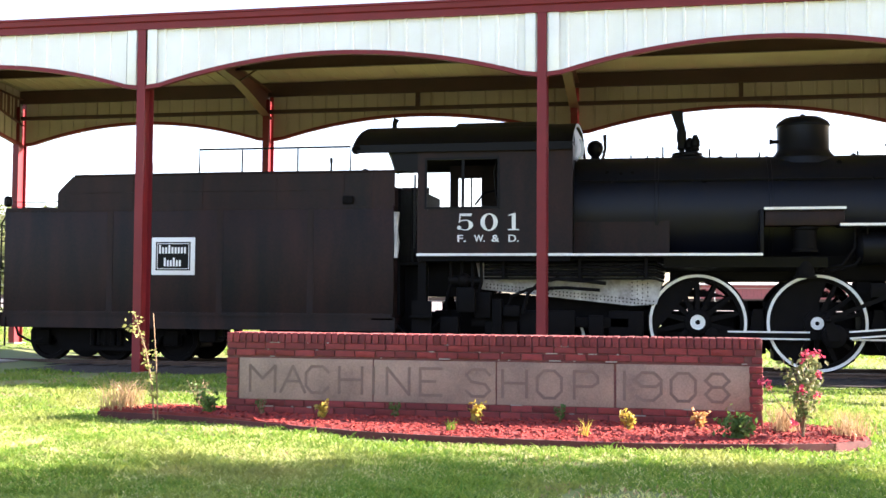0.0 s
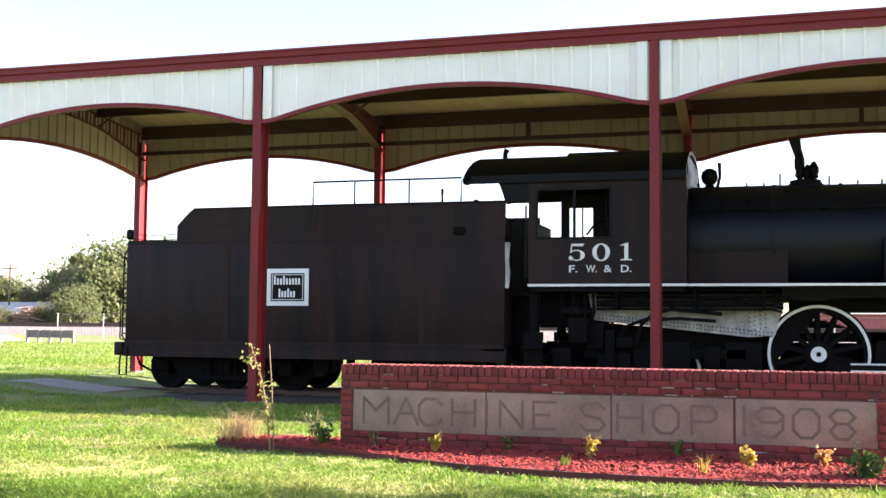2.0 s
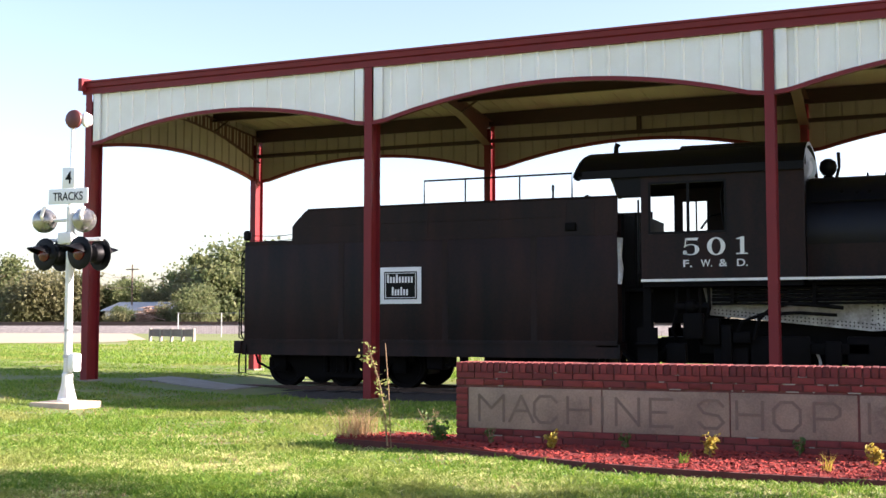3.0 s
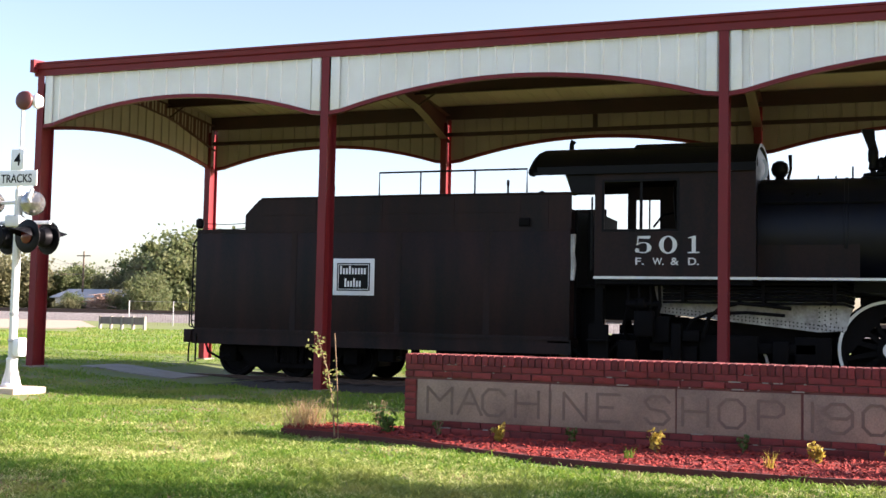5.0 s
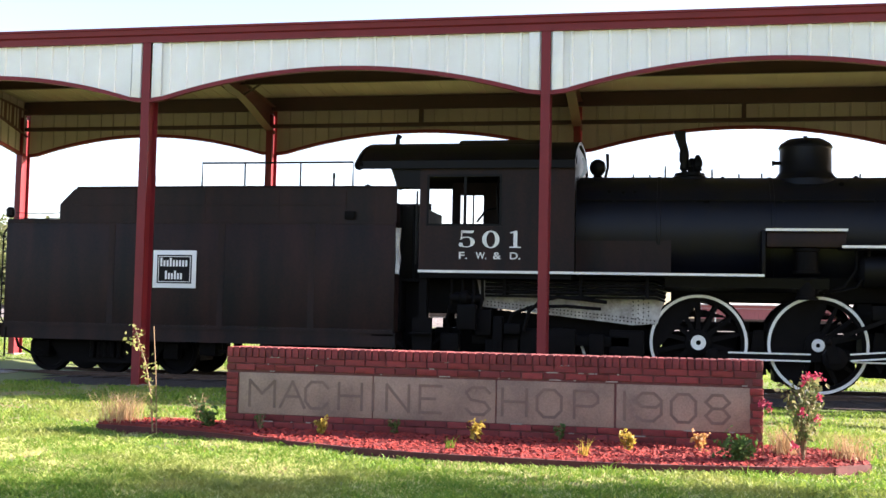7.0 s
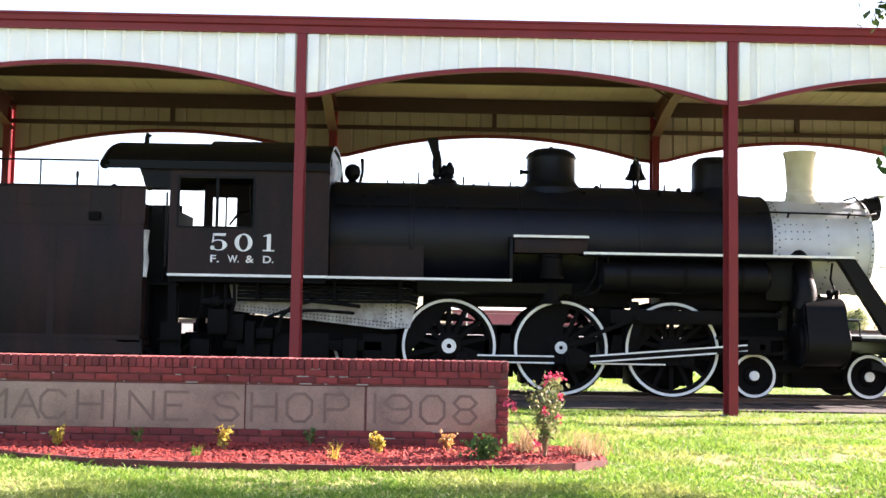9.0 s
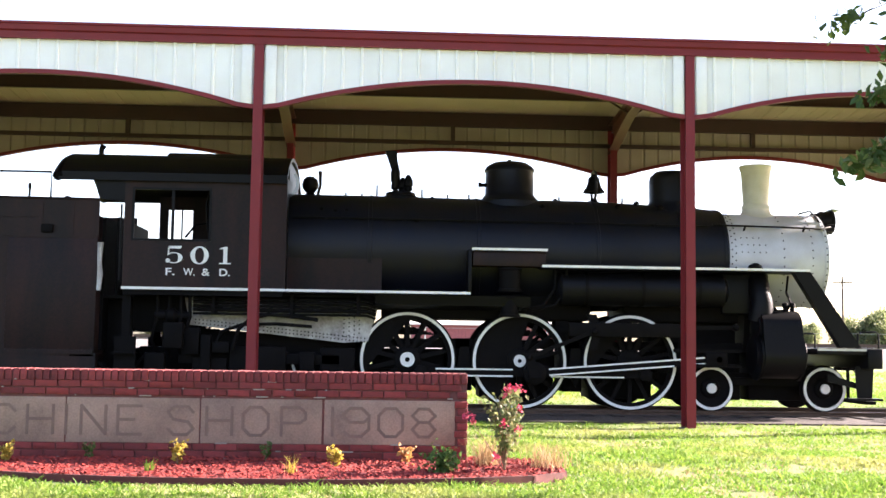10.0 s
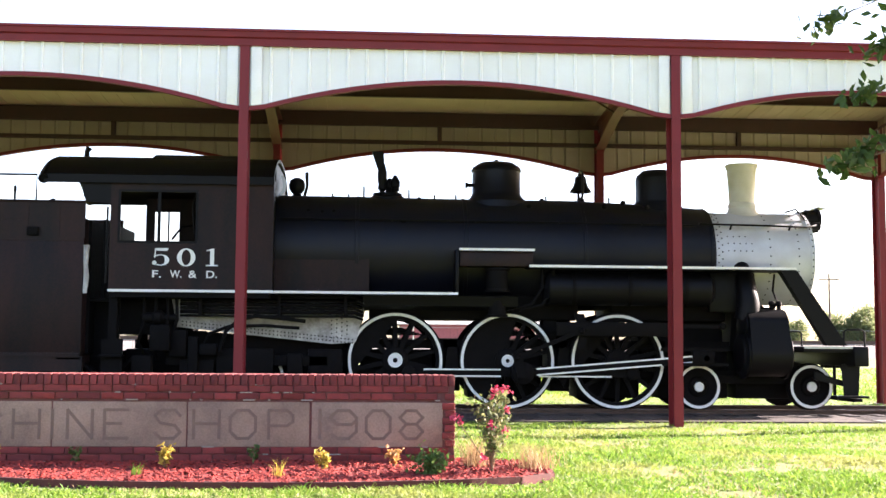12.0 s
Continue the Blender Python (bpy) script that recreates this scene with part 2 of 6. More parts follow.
def build_shelter():
    for x in POSTS:
        for side in (0, 1):
            bm = B()
            y0, s = (-0.035, 1) if side == 0 else (DEPTH + 0.035, -1)
            g = ground_z(x, y0) - 0.05

            def yb(a, b):
                return sorted((y0 + s * a, y0 + s * b))
            w = 0.075
            prism(bm, [(x + u, y0 + s * v) for u, v in ((-w, 0), (w, 0), (w, 0.014), (0.006, 0.014), (0.006, 0.34), (w, 0.34), (w, 0.354), (-w, 0.354), (-w, 0.34), (-0.006, 0.34), (-0.006, 0.014), (-w, 0.014))], "z", g, Z_TOP - 0.15)
            box(bm, x - w + 0.001, x + w - 0.001, *yb(-0.003, 0.011), Z_END - 0.02, Z_TOP)
            col = part("column", bm, RED, shelter)
            bm = B()
            box(bm, x - 0.13, x + 0.13, *yb(-0.05, 0.41), g + 0.03, g + 0.075)
            part("base_plate", bm, CONCRETE, col)
        # rafter: web and two flanges, deep at the knees
        bm, n = B(), 12
        top = [(0.1 + (DEPTH - 0.2) * i / n, roof_z(0.1 + (DEPTH - 0.2) * i / n) - 0.22) for i in range(n + 1)]
        low = [(y, z - 0.30 - 0.55 * max(0, abs(y - DEPTH / 2) / (DEPTH / 2) - 0.4)) for y, z in top]
        prism(bm, top + low[::-1], "x", x - 0.006, x + 0.006)
        web = part("rafter", bm, RAFTER, shelter)
        for ln, d in ((top, -0.012), (low, 0.012)):
            part("flange", prism(B(), ln + [(y, z + d) for y, z in ln[::-1]], "x", x - 0.10, x + 0.10), RAFTER, web)
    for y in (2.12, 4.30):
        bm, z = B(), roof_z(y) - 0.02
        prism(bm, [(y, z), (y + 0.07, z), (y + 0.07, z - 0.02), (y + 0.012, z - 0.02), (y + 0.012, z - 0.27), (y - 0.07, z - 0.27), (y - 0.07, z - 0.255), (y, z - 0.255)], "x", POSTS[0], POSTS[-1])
        part("purlin", bm, FRAMESHADE, shelter)
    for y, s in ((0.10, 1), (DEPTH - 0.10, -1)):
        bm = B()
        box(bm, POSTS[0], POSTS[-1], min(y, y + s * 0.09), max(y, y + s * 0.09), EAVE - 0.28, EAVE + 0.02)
        part("eave_strut", bm, FRAMESHADE, shelter)
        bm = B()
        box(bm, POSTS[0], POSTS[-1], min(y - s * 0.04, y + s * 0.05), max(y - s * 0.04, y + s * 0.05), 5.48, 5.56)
        part("girt", bm, FRAMESHADE, shelter)
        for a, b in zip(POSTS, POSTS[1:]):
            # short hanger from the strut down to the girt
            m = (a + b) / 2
            part("girt_hanger", box(B(), m - 0.045, m + 0.045, min(y - s * 0.03, y + s * 0.06), max(y - s * 0.03, y + s * 0.06), 5.555, EAVE - 0.275), FRAMESHADE, shelter)
    for a, b in zip(POSTS, POSTS[1:]):
        rise = 0.48 if b - a > 6.5 else 0.45
        for y, out in ((0.02, -1), (DEPTH - 0.02, 1)):
            def place(u, o, z, y=y):
                return (u, y + o, z)
            # Back sheets take the darker tan, front ones the cream.
            part("fascia_sheet", fascia(a + 0.078, b - 0.078, rise, lambda u: Z_TOP + 0.04, place, out), PANEL if out < 0 else TANSHEET, shelter)
            part("arch_trim", arch_trim(a + 0.078, b - 0.078, rise, place), RED, shelter)
            if out < 0:
                # flat flashing strips where the sheet meets the columns
                for xs in (a + 0.19, b - 0.19):
                    part("corner_flashing", box(B(), xs - 0.085, xs + 0.085, -0.022, -0.012, Z_END + 0.04, Z_TOP - 0.02, 0.004), PANEL, shelter)
        # flange braces up to the purlins
        for x, s in ((a, 1), (b, -1)):
            for yp in (2.12, 4.30):
                bm = B()
                sweep(bm, [(x + s * 0.08, yp, roof_z(yp) - 0.50), (x + s * 0.48, yp, roof_z(yp) - 0.25)], 0.022, 6)
                part("flange_brace", bm, FRAMESHADE, shelter)
    for x, out in ((POSTS[0], -1), (POSTS[-1], 1)):
        def place(u, o, z, x=x):
            return (x + o, u, z)
        part("fascia_sheet", fascia(0.09, DEPTH - 0.09, 0.30, lambda u: roof_z(u) - 0.02, place, out), TANSHEET, shelter)
        part("arch_trim", arch_trim(0.09, DEPTH - 0.09, 0.30, place), RED, shelter)
        bm = B()
        prism(bm, [(-0.2, roof_z(-0.2) - 0.2), (DEPTH / 2, roof_z(DEPTH / 2) - 0.2), (DEPTH + 0.2, roof_z(-0.2) - 0.2), (DEPTH + 0.2, roof_z(-0.2) + 0.05), (DEPTH / 2, roof_z(DEPTH / 2) + 0.05), (-0.2, roof_z(-0.2) + 0.05)], "x", min(x + out * 0.05, x + out * 0.14), max(x + out * 0.05, x + out * 0.14))
        part("rake_trim", bm, RED, shelter)
    for y, s in ((0.0, -1), (DEPTH, 1)):
        bm = B()
        # gutter with a rolled lip over a plain flashing
        prism(bm, [(y - s * 0.02, Z_TOP - 0.02), (y + s * 0.05, Z_TOP - 0.02), (y + s * 0.055, Z_TOP + 0.09), (y + s * 0.09, Z_TOP + 0.11), (y + s * 0.10, EAVE - 0.03), (y + s * 0.12, EAVE - 0.02), (y + s * 0.12, EAVE + 0.01), (y - s * 0.02, EAVE + 0.005)], "x", POSTS[0] - 0.15, POSTS[-1] + 0.15)
        part("eave_gutter", bm, RED, shelter)
    # roof sheet, tan like the back and end fascias
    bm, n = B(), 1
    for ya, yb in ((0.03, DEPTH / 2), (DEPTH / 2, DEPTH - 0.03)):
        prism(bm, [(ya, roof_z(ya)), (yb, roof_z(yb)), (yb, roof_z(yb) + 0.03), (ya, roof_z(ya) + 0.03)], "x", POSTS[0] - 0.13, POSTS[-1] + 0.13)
    part("roof_sheet", bm, TANSHEET, shelter)
    bm, x = B(), POSTS[0] + 0.15
    while x < POSTS[-1]:
        for ya, yb in ((0.05, DEPTH / 2), (DEPTH / 2, DEPTH - 0.05)):
            prism(bm, [(ya, roof_z(ya) + 0.0), (yb, roof_z(yb)), (yb, roof_z(yb) - 0.012), (ya, roof_z(ya) - 0.012)], "x", x - 0.02, x + 0.02)
        x += 0.305
    tagged(part("roof_seam", bm, TANSHEET, shelter), kind="stuff")


build_shelter()

# ---- track ----
YC, RAIL_TOP = 3.2, 0.06


def build_track():
    bm = B()
    box(bm, -11.9, 1.5, -0.12, 5.3, -0.25, -0.03, 0.02)
    box(bm, 1.51, 10.45, 0.6, 5.3, -0.25, -0.03, 0.02)
    box(bm, 10.46, 12.6, 1.0, 5.3, -0.25, -0.03, 0.02)
    bed = part("track_bed", bm, BALLAST)
    tagged(bed, "dark cinder bed under the display track", "track bed", kind="structure")
    for y in (YC - 0.75, YC + 0.75):
        bm = B()
        prism(bm, [(y - 0.036, 0.06), (y + 0.036, 0.06), (y + 0.036, 0.03), (y + 0.009, 0.018), (y + 0.009, -0.05), (y + 0.07, -0.06), (y + 0.07, -0.075), (y - 0.07, -0.075), (y - 0.07, -0.06), (y - 0.009, -0.05), (y - 0.009, 0.018), (y - 0.036, 0.03)], "x", -11.6, 12.4)
        tagged(part("rail", bm, RAILM), "rusty steel rail under the locomotive", "rail", "rails of the track")
    tie = B()
    box(tie, -0.11, 0.11, YC - 1.3, YC + 1.3, -0.14, -0.012, 0.01)
    first = part("railway_tie", tie, TIE)
    tagged(first, "dark creosoted timber tie under the rails", "railway tie", "ties of the track")
    first.location.x = -11.4
    x = -10.85
    while x < 12.3:
        copy_thing(first, pose(x, random.uniform(-0.03, 0.03), random.uniform(-0.008, 0.004), 0, 0, random.uniform(-0.8, 0.8)))
        x += 0.55
    bm, rows = B(), []
    for i in range(12):
        x = -12.7 + i * 0.2
        rows.append([bm.verts.new((x, y, ground_z(x, y) + dz)) for y, dz in ((0.95, -0.1), (0.95, 0.02), (1.6, 0.025), (2.2, 0.02), (2.2, -0.1))])
    for p, q in zip(rows, rows[1:]):
        for k in range(4):
            bm.faces.new((p[k], q[k], q[k + 1], p[k + 1]))
    bm.faces.new(rows[0]), bm.faces.new(rows[-1])
    tagged(part("pavement", bm, CONCRETE), "pale concrete walk at the end of the track", "pavement", kind="structure")
    bm = B()
    box(bm, 10.5, 16.0, 0.60, 0.98, -0.25, -0.025, 0.01)
    tagged(part("pavement", bm, CONCRETE), "pale concrete strip beside the track", "pavement", kind="structure")


build_track()


# ---- locomotive ----
loco = thing("steam_locomotive", "black steam locomotive with white lining and silver smokebox", "locomotive")
NEAR, FAR = -1, 1


def text_mesh(body, x0, x1, z0, z1, y, depth, grow=0.0):
    """Letters fitted into a rectangle of the plane y, facing the walk."""
    cu = bpy.data.curves.new("letters", "FONT")
    cu.body, cu.extrude, cu.offset = body, 0.02, grow
    ob = bpy.data.objects.new("letters", cu)
    scene.collection.objects.link(ob)
    bpy.context.view_layer.update()
    me = bpy.data.meshes.new_from_object(ob.evaluated_get(bpy.context.evaluated_depsgraph_get()))
    bpy.data.objects.remove(ob)
    co = np.array([v.co[:] for v in me.vertices])
    lo, hi = co.min(0), co.max(0)
    for v in me.vertices:
        u, w, d = (v.co.x - lo[0]) / (hi[0] - lo[0]), (v.co.y - lo[1]) / (hi[1] - lo[1]), (v.co.z - lo[2]) / (hi[2] - lo[2])
        v.co = (x0 + u * (x1 - x0), y - d * depth, z0 + w * (z1 - z0))
    bm = B()
    bm.from_mesh(me)
    return bm


def serif_five(bm, x0, x1, z0, z1, y, d):
    w, h = x1 - x0, z1 - z0
    prism(bm, [(x0 + 0.16 * w, z1), (x0 + 0.95 * w, z1), (x0 + 0.86 * w, z1 - 0.16 * h), (x0 + 0.16 * w, z1 - 0.14 * h)], "y", y - d, y)
    prism(bm, [(x0 + 0.16 * w, z1), (x0 + 0.23 * w, z1), (x0 + 0.20 * w, z0 + 0.5 * h), (x0 + 0.12 * w, z0 + 0.5 * h)], "y", y - d, y)
    rings = []
    for i in range(19):
        a = radians(150 - i * 300 / 18)
        th = 0.07 + 0.15 * max(0.0, math.cos(a)) * 1.0
        c, s = math.cos(a), math.sin(a)
        o = (x0 + (0.5 + 0.5 * c) * w, z0 + (0.32 + 0.32 * s) * h)
        q = (x0 + (0.5 + (0.5 - th * 1.2) * c) * w, z0 + (0.32 + (0.32 - 0.055) * s) * h)
        rings.append((o, q))
    for (o1, q1), (o2, q2) in zip(rings, rings[1:]):
        prism(bm, [o1, o2, q2, q1], "y", y - d, y)
    lathe(bm, (x0 + 0.14 * w, y, z0 + 0.16 * h), (0, -1, 0), [(0.13 * w, 0), (0.13 * w, d)], 12)


def serif_zero(bm, x0, x1, z0, z1, y, d):
    cx, cz, w, h = (x0 + x1) / 2, (z0 + z1) / 2, (x1 - x0) / 2, (z1 - z0) / 2
    n, pts = 28, []
    for i in range(n):
        a = 2 * math.pi * i / n
        c, s = math.cos(a), math.sin(a)
        pts.append(((cx + w * c, cz + h * s), (cx + w * 0.50 * c, cz + h * 0.86 * s)))
    for i in range(n):
        (o1, q1), (o2, q2) = pts[i], pts[(i + 1) % n]
        prism(bm, [o1, o2, q2, q1], "y", y - d, y)


def serif_one(bm, x0, x1, z0, z1, y, d):
    w, h = x1 - x0, z1 - z0
    prism(bm, [(x0 + 0.34 * w, z0 + 0.05 * h), (x0 + 0.68 * w, z0 + 0.05 * h), (x0 + 0.68 * w, z1), (x0 + 0.5 * w, z1), (x0 + 0.34 * w, z1 - 0.1 * h)], "y", y - d, y)
    prism(bm, [(x0, z0), (x1, z0), (x1, z0 + 0.07 * h), (x0, z0 + 0.07 * h)], "y", y - d - 0.001, y)
    prism(bm, [(x0 + 0.02 * w, z1 - 0.16 * h), (x0 + 0.36 * w, z1 - 0.12 * h), (x0 + 0.5 * w, z1), (x0 + 0.05 * w, z1 - 0.10 * h)], "y", y - d - 0.001, y)


def pipe(name, pts, r, m, parent, seg=8):
    return part(name, sweep(B(), pts, r, seg), m, parent)


def wheel(name, x, z, r, side, spokes, hub_white, mass=0.0, parent=None, wide=0.95):
    """A spoked wheel on one side: tyre with a white face, rim, spokes, hub; the face looks outwards."""
    y = YC + side * 0.85
    out = (0, side, 0)
    bm = B()
    lathe(bm, (x, y, z), out, [(r, -0.14), (r + 0.025, -0.13), (r + 0.025, -0.10), (r, -0.09), (r, -0.005), (r - 0.01, 0), (r - 0.075, 0), (r - 0.075, -0.14)], 56, True)
    w = part(name, bm, GREASE, parent, "black spoked wheel with a white rim line")
    bm = B()
    lathe(bm, (x, y, z), out, [(r - 0.012, 0.003), (r - 0.012, 0.006), (r - 0.062, 0.006), (r - 0.062, 0.003)], 56, True)
    part("rim_line", bm, WHITE, w, "white painted rim line")
    bm = B()
    if spokes:
        for k in range(spokes):
            a = 2 * math.pi * (k + 0.5) / spokes
            c, s = math.cos(a), math.sin(a)
            prism_dir(bm, (x, y - side * 0.07, z), (c, 0, s), r * 0.2, r - 0.07, 0.095, 0.06, 0.06)
        part("spokes", bm, GREASE, w)
        bm = B()
        lathe(bm, (x, y, z), out, [(r - 0.07, -0.12), (r - 0.07, -0.01), (r - 0.125, -0.02), (r - 0.125, -0.11)], 48, True)
    else:
        lathe(bm, (x, y, z), out, [(r - 0.07, -0.12), (r - 0.07, -0.03), (r * 0.45, -0.06), (r * 0.4, -0.02), (r * 0.3, 0.0), (0, 0.0)], 36)
    part("wheel_centre", bm, GREASE, w)
    bm = B()
    lathe(bm, (x, y, z), out, [(r * 0.26, -0.15), (r * 0.26, 0.0), (r * 0.22, 0.02), (0, 0.02)], 28)
    part("hub", bm, GREASE, w)
    if hub_white:
        bm = B()
        lathe(bm, (x, y, z), out, [(hub_white, 0.021), (hub_white, 0.03), (hub_white * 0.33, 0.03), (hub_white * 0.33, 0.021)], 24, True)
        part("hub_disc", bm, WHITE, w, "white painted hub disc")
    if mass:
        a0 = mass
        pts = [(x + (r - 0.09) * math.cos(a0 + t), z + (r - 0.09) * math.sin(a0 + t)) for t in np.linspace(-wide, wide, 16)]
        part("counterweight", prism(B(), pts, "y", *sorted((y - side * 0.03, y - side * 0.12))), GREASE, w)
    return w


def prism_dir(bm, c, d, a, b, wa, wb, th):
    """A tapered bar in an upright plane along x, from a to b along d."""
    c, d = Vector(c), Vector(d)
    n, y = Vector((-d.z, 0, d.x)), Vector((0, th / 2, 0))
    v = []
    for s, w in ((a, wa), (b, wb)):
        for u, t in ((-1, -1), (1, -1), (1, 1), (-1, 1)):
            v.append(bm.verts.new(c + d * s + n * (u * w / 2) + y * t))
    for q in ((0, 1, 2, 3), (7, 6, 5, 4), (0, 4, 5, 1), (1, 5, 6, 2), (2, 6, 7, 3), (3, 7, 4, 0)):
        bm.faces.new([v[i] for i in q])


def rod(name, p, q, y, h, parent, lines=()):
    """A forged rod between two pins, with white painted edges over the given stretches."""
    p, q = Vector((p[0], y, p[1])), Vector((q[0], y, q[1]))
    d = (q - p).normalized()
    bm = B()
    prism_dir(bm, p, d, 0, (q - p).length, h, h, 0.05)
    for c in (p, q):
        lathe(bm, c, (0, -1, 0), [(h * 0.85, -0.035), (h * 0.85, 0.045), (h * 0.4, 0.07), (0, 0.07)], 20)
    r = part(name, bm, GREASE, parent)
    n = Vector((-d.z, 0, d.x))
    for a, b, s in lines:
        bm = B()
        prism_dir(bm, p + n * (s * (h / 2 - 0.012)) + Vector((0, -0.028, 0)), d, a, b, 0.028, 0.028, 0.008)
        part("edge_line", bm, WHITE, r, "white painted rod edge")
    return r


def build_boiler():
    prof = [(1.06, 0.25), (1.06, 1.8), (1.04, 3.7), (1.04, 5.7), (0.97, 7.6), (0.91, 8.28)]
    bm = B()
    lathe(bm, (0, YC, 2.86), (1, 0, 0), prof, 64)
    boiler = part("boiler", bm, BOILER, loco, "glossy black boiler jacket")
    for x, r in ((1.78, 1.06), (3.72, 1.04), (5.87, 1.034), (7.40, 0.978), (8.22, 0.915)):
        bm = B()
        lathe(bm, (x, YC, 2.86), (1, 0, 0), [(r, -0.035), (r + 0.012, -0.03), (r + 0.012, 0.03), (r, 0.035)], 64, True)
        part("jacket_band", bm, BOILER, boiler)
    # seams and small washout plugs on the jacket
    for x, a in ((0.9, 42), (1.15, 40), (1.35, 41), (2.6, 30), (4.9, 55), (6.3, 58), (7.1, 60), (2.9, 74), (6.7, 72), (5.2, 80)):
        y, z = YC - 1.04 * math.cos(radians(a)), 2.86 + 1.04 * math.sin(radians(a))
        bm = B()
        n = Vector((0, -math.cos(radians(a)), math.sin(radians(a))))
        lathe(bm, (x, y, z), n, [(0.05, -0.06), (0.05, 0.012), (0.03, 0.02), (0.03, 0.035), (0, 0.035)], 10)
        part("washout_plug", bm, GREASE, boiler)
    # firebox wrapper behind and below the jacket
    bm = B()
    prism(bm, [(YC - 1.05, 2.9), (YC + 1.05, 2.9), (YC + 1.02, 2.02), (YC - 1.02, 2.02)], "x", -0.6, 2.0)
    part("firebox_wrapper", bm, RUSTY, boiler)
    bm = B()
    prism(bm, [(-1.45, 1.95), (1.95, 1.95), (1.78, 1.22), (1.35, 1.19), (-1.35, 1.47)], "y", YC - 0.9, YC + 0.9)
    fb = part("firebox", bm, FIREBOX, loco, "flaking white firebox side with rivet rows")
    bm = B()
    for i in range(46):
        x = -1.25 + i * 0.066
        for dz in (0.05, 0.11):
            lathe(bm, (x, YC - 0.9, 1.465 - (x + 1.35) * 0.1 + dz), (0, -1, 0), [(0.014, 0), (0.008, 0.01), (0, 0.012)], 6)
    for i in range(7):
        for j in range(4):
            lathe(bm, (1.35 + j * 0.09, YC - 0.9, 1.30 + i * 0.075 + j * 0.02), (0, -1, 0), [(0.014, 0), (0.008, 0.01), (0, 0.012)], 6)
    tagged(part("rivets", bm, GREASE, fb), kind="stuff")
    for z, r in ((2.0, 0.035), (1.925, 0.022), (1.865, 0.032), (1.80, 0.024), (1.735, 0.036), (1.665, 0.022)):
        pipe("side_pipe", [(-1.25, 2.0, z), (0.3, 1.98, z - 0.005), (1.75, 2.0, z), (1.9, 2.1, z - 0.05)], r, GREASE, loco)
    for x in (-0.9, 0.45, 1.6):
        bm = B()
        box(bm, x - 0.03, x + 0.03, 1.93, 2.3, 1.66, 2.06)
        part("pipe_bracket", bm, GREASE, loco)
    pipe("feed_hose", [(-0.55, 1.95, 1.05), (-0.45, 1.93, 1.4), (-0.25, 1.92, 1.58), (0.05, 1.92, 1.66), (0.55, 1.95, 1.62), (0.9, 2.05, 1.58)], 0.035, GREASE, loco, 10)
    pipe("feed_hose", [(-0.9, 2.0, 1.0), (-0.75, 1.97, 1.35), (-0.4, 1.95, 1.48), (0.2, 1.95, 1.50), (0.8, 2.05, 1.46)], 0.03, GREASE, loco, 10)

    # smokebox
    bm = B()
    lathe(bm, (0, YC, 2.84), (1, 0, 0), [(0.868, 8.29), (0.868, 10.06), (0.88, 10.06), (0.88, 10.13), (0.80, 10.15), (0.62, 10.19), (0.58, 10.24), (0.40, 10.30), (0, 10.32)], 64)
    smoke = part("smokebox", bm, SILVER, loco, "silver painted smokebox with rivet rows")
    bm = B()
    for x, st in ((8.34, 0.13), (8.41, 0.13), (9.3, 0.16), (9.83, 0.14), (10.09, 0.12)):
        n = int(2 * math.pi * 0.87 / st)
        for k in range(n):
            a = 2 * math.pi * (k + (0.5 if x in (8.41, 9.83) else 0)) / n
            d = Vector((0, math.cos(a), math.sin(a)))
            lathe(bm, Vector((x, YC, 2.84)) + d * (0.88 if x > 10.0 else 0.867), d, [(0.016, 0), (0.010, 0.011), (0, 0.014)], 6)
    for k in range(14):
        d = Vector((0, -math.cos(0.35 + 0.02 * k), math.sin(0.35 + 0.02 * k)))
        lathe(bm, Vector((8.52 + 0.11 * (k % 5), YC, 2.84)) + Vector((0, -math.cos(0.1 + 0.16 * (k // 5)), math.sin(0.1 + 0.16 * (k // 5)))) * 0.867, Vector((0, -1, 0.2)), [(0.014, 0), (0.008, 0.01), (0, 0.012)], 6)
    tagged(part("rivets", bm, GREASE, smoke), kind="stuff")
    bm = B()
    lathe(bm, (9.06, YC, 3.55), (0, 0, 1), [(0.40, 0), (0.36, 0.12), (0.275, 0.19), (0.255, 0.26), (0.262, 0.28), (0.262, 0.32), (0.235, 0.36), (0.275, 0.98), (0.30, 1.03), (0.305, 1.09), (0.27, 1.09), (0.22, 0.5), (0, 0.5)], 40)
    part("chimney", bm, STACKP, loco, "cream painted tapered smoke stack")
    pipe("smokebox_handrail", [(8.0, YC - 0.78, 3.42), (9.3, YC - 0.80, 3.40), (10.0, YC - 0.80, 3.38), (10.25, YC - 0.62, 3.44)], 0.018, BLACK, loco)
    for x in (8.6, 9.7):
        pipe("handrail_post", [(x, YC - 0.70, 3.33), (x, YC - 0.80, 3.41)], 0.02, BLACK, loco)
    pipe("headlight_conduit", [(9.75, YC - 0.35, 3.70), (9.95, YC - 0.4, 3.76), (10.05, YC - 0.5, 3.60), (10.15, YC - 0.62, 3.30), (10.18, YC - 0.70, 2.75)], 0.018, BLACK, loco)
    # headlight on its bracket
    bm = B()
    lathe(bm, (10.06, YC, 3.60), (1, 0, 0), [(0.10, 0.0), (0.15, 0.05), (0.17, 0.20), (0.20, 0.22), (0.20, 0.40), (0.22, 0.41), (0.22, 0.46), (0.16, 0.46), (0.05, 0.30), (0, 0.28)], 28)
    hl = part("headlight", bm, BLACK, loco, "black cylindrical headlight")
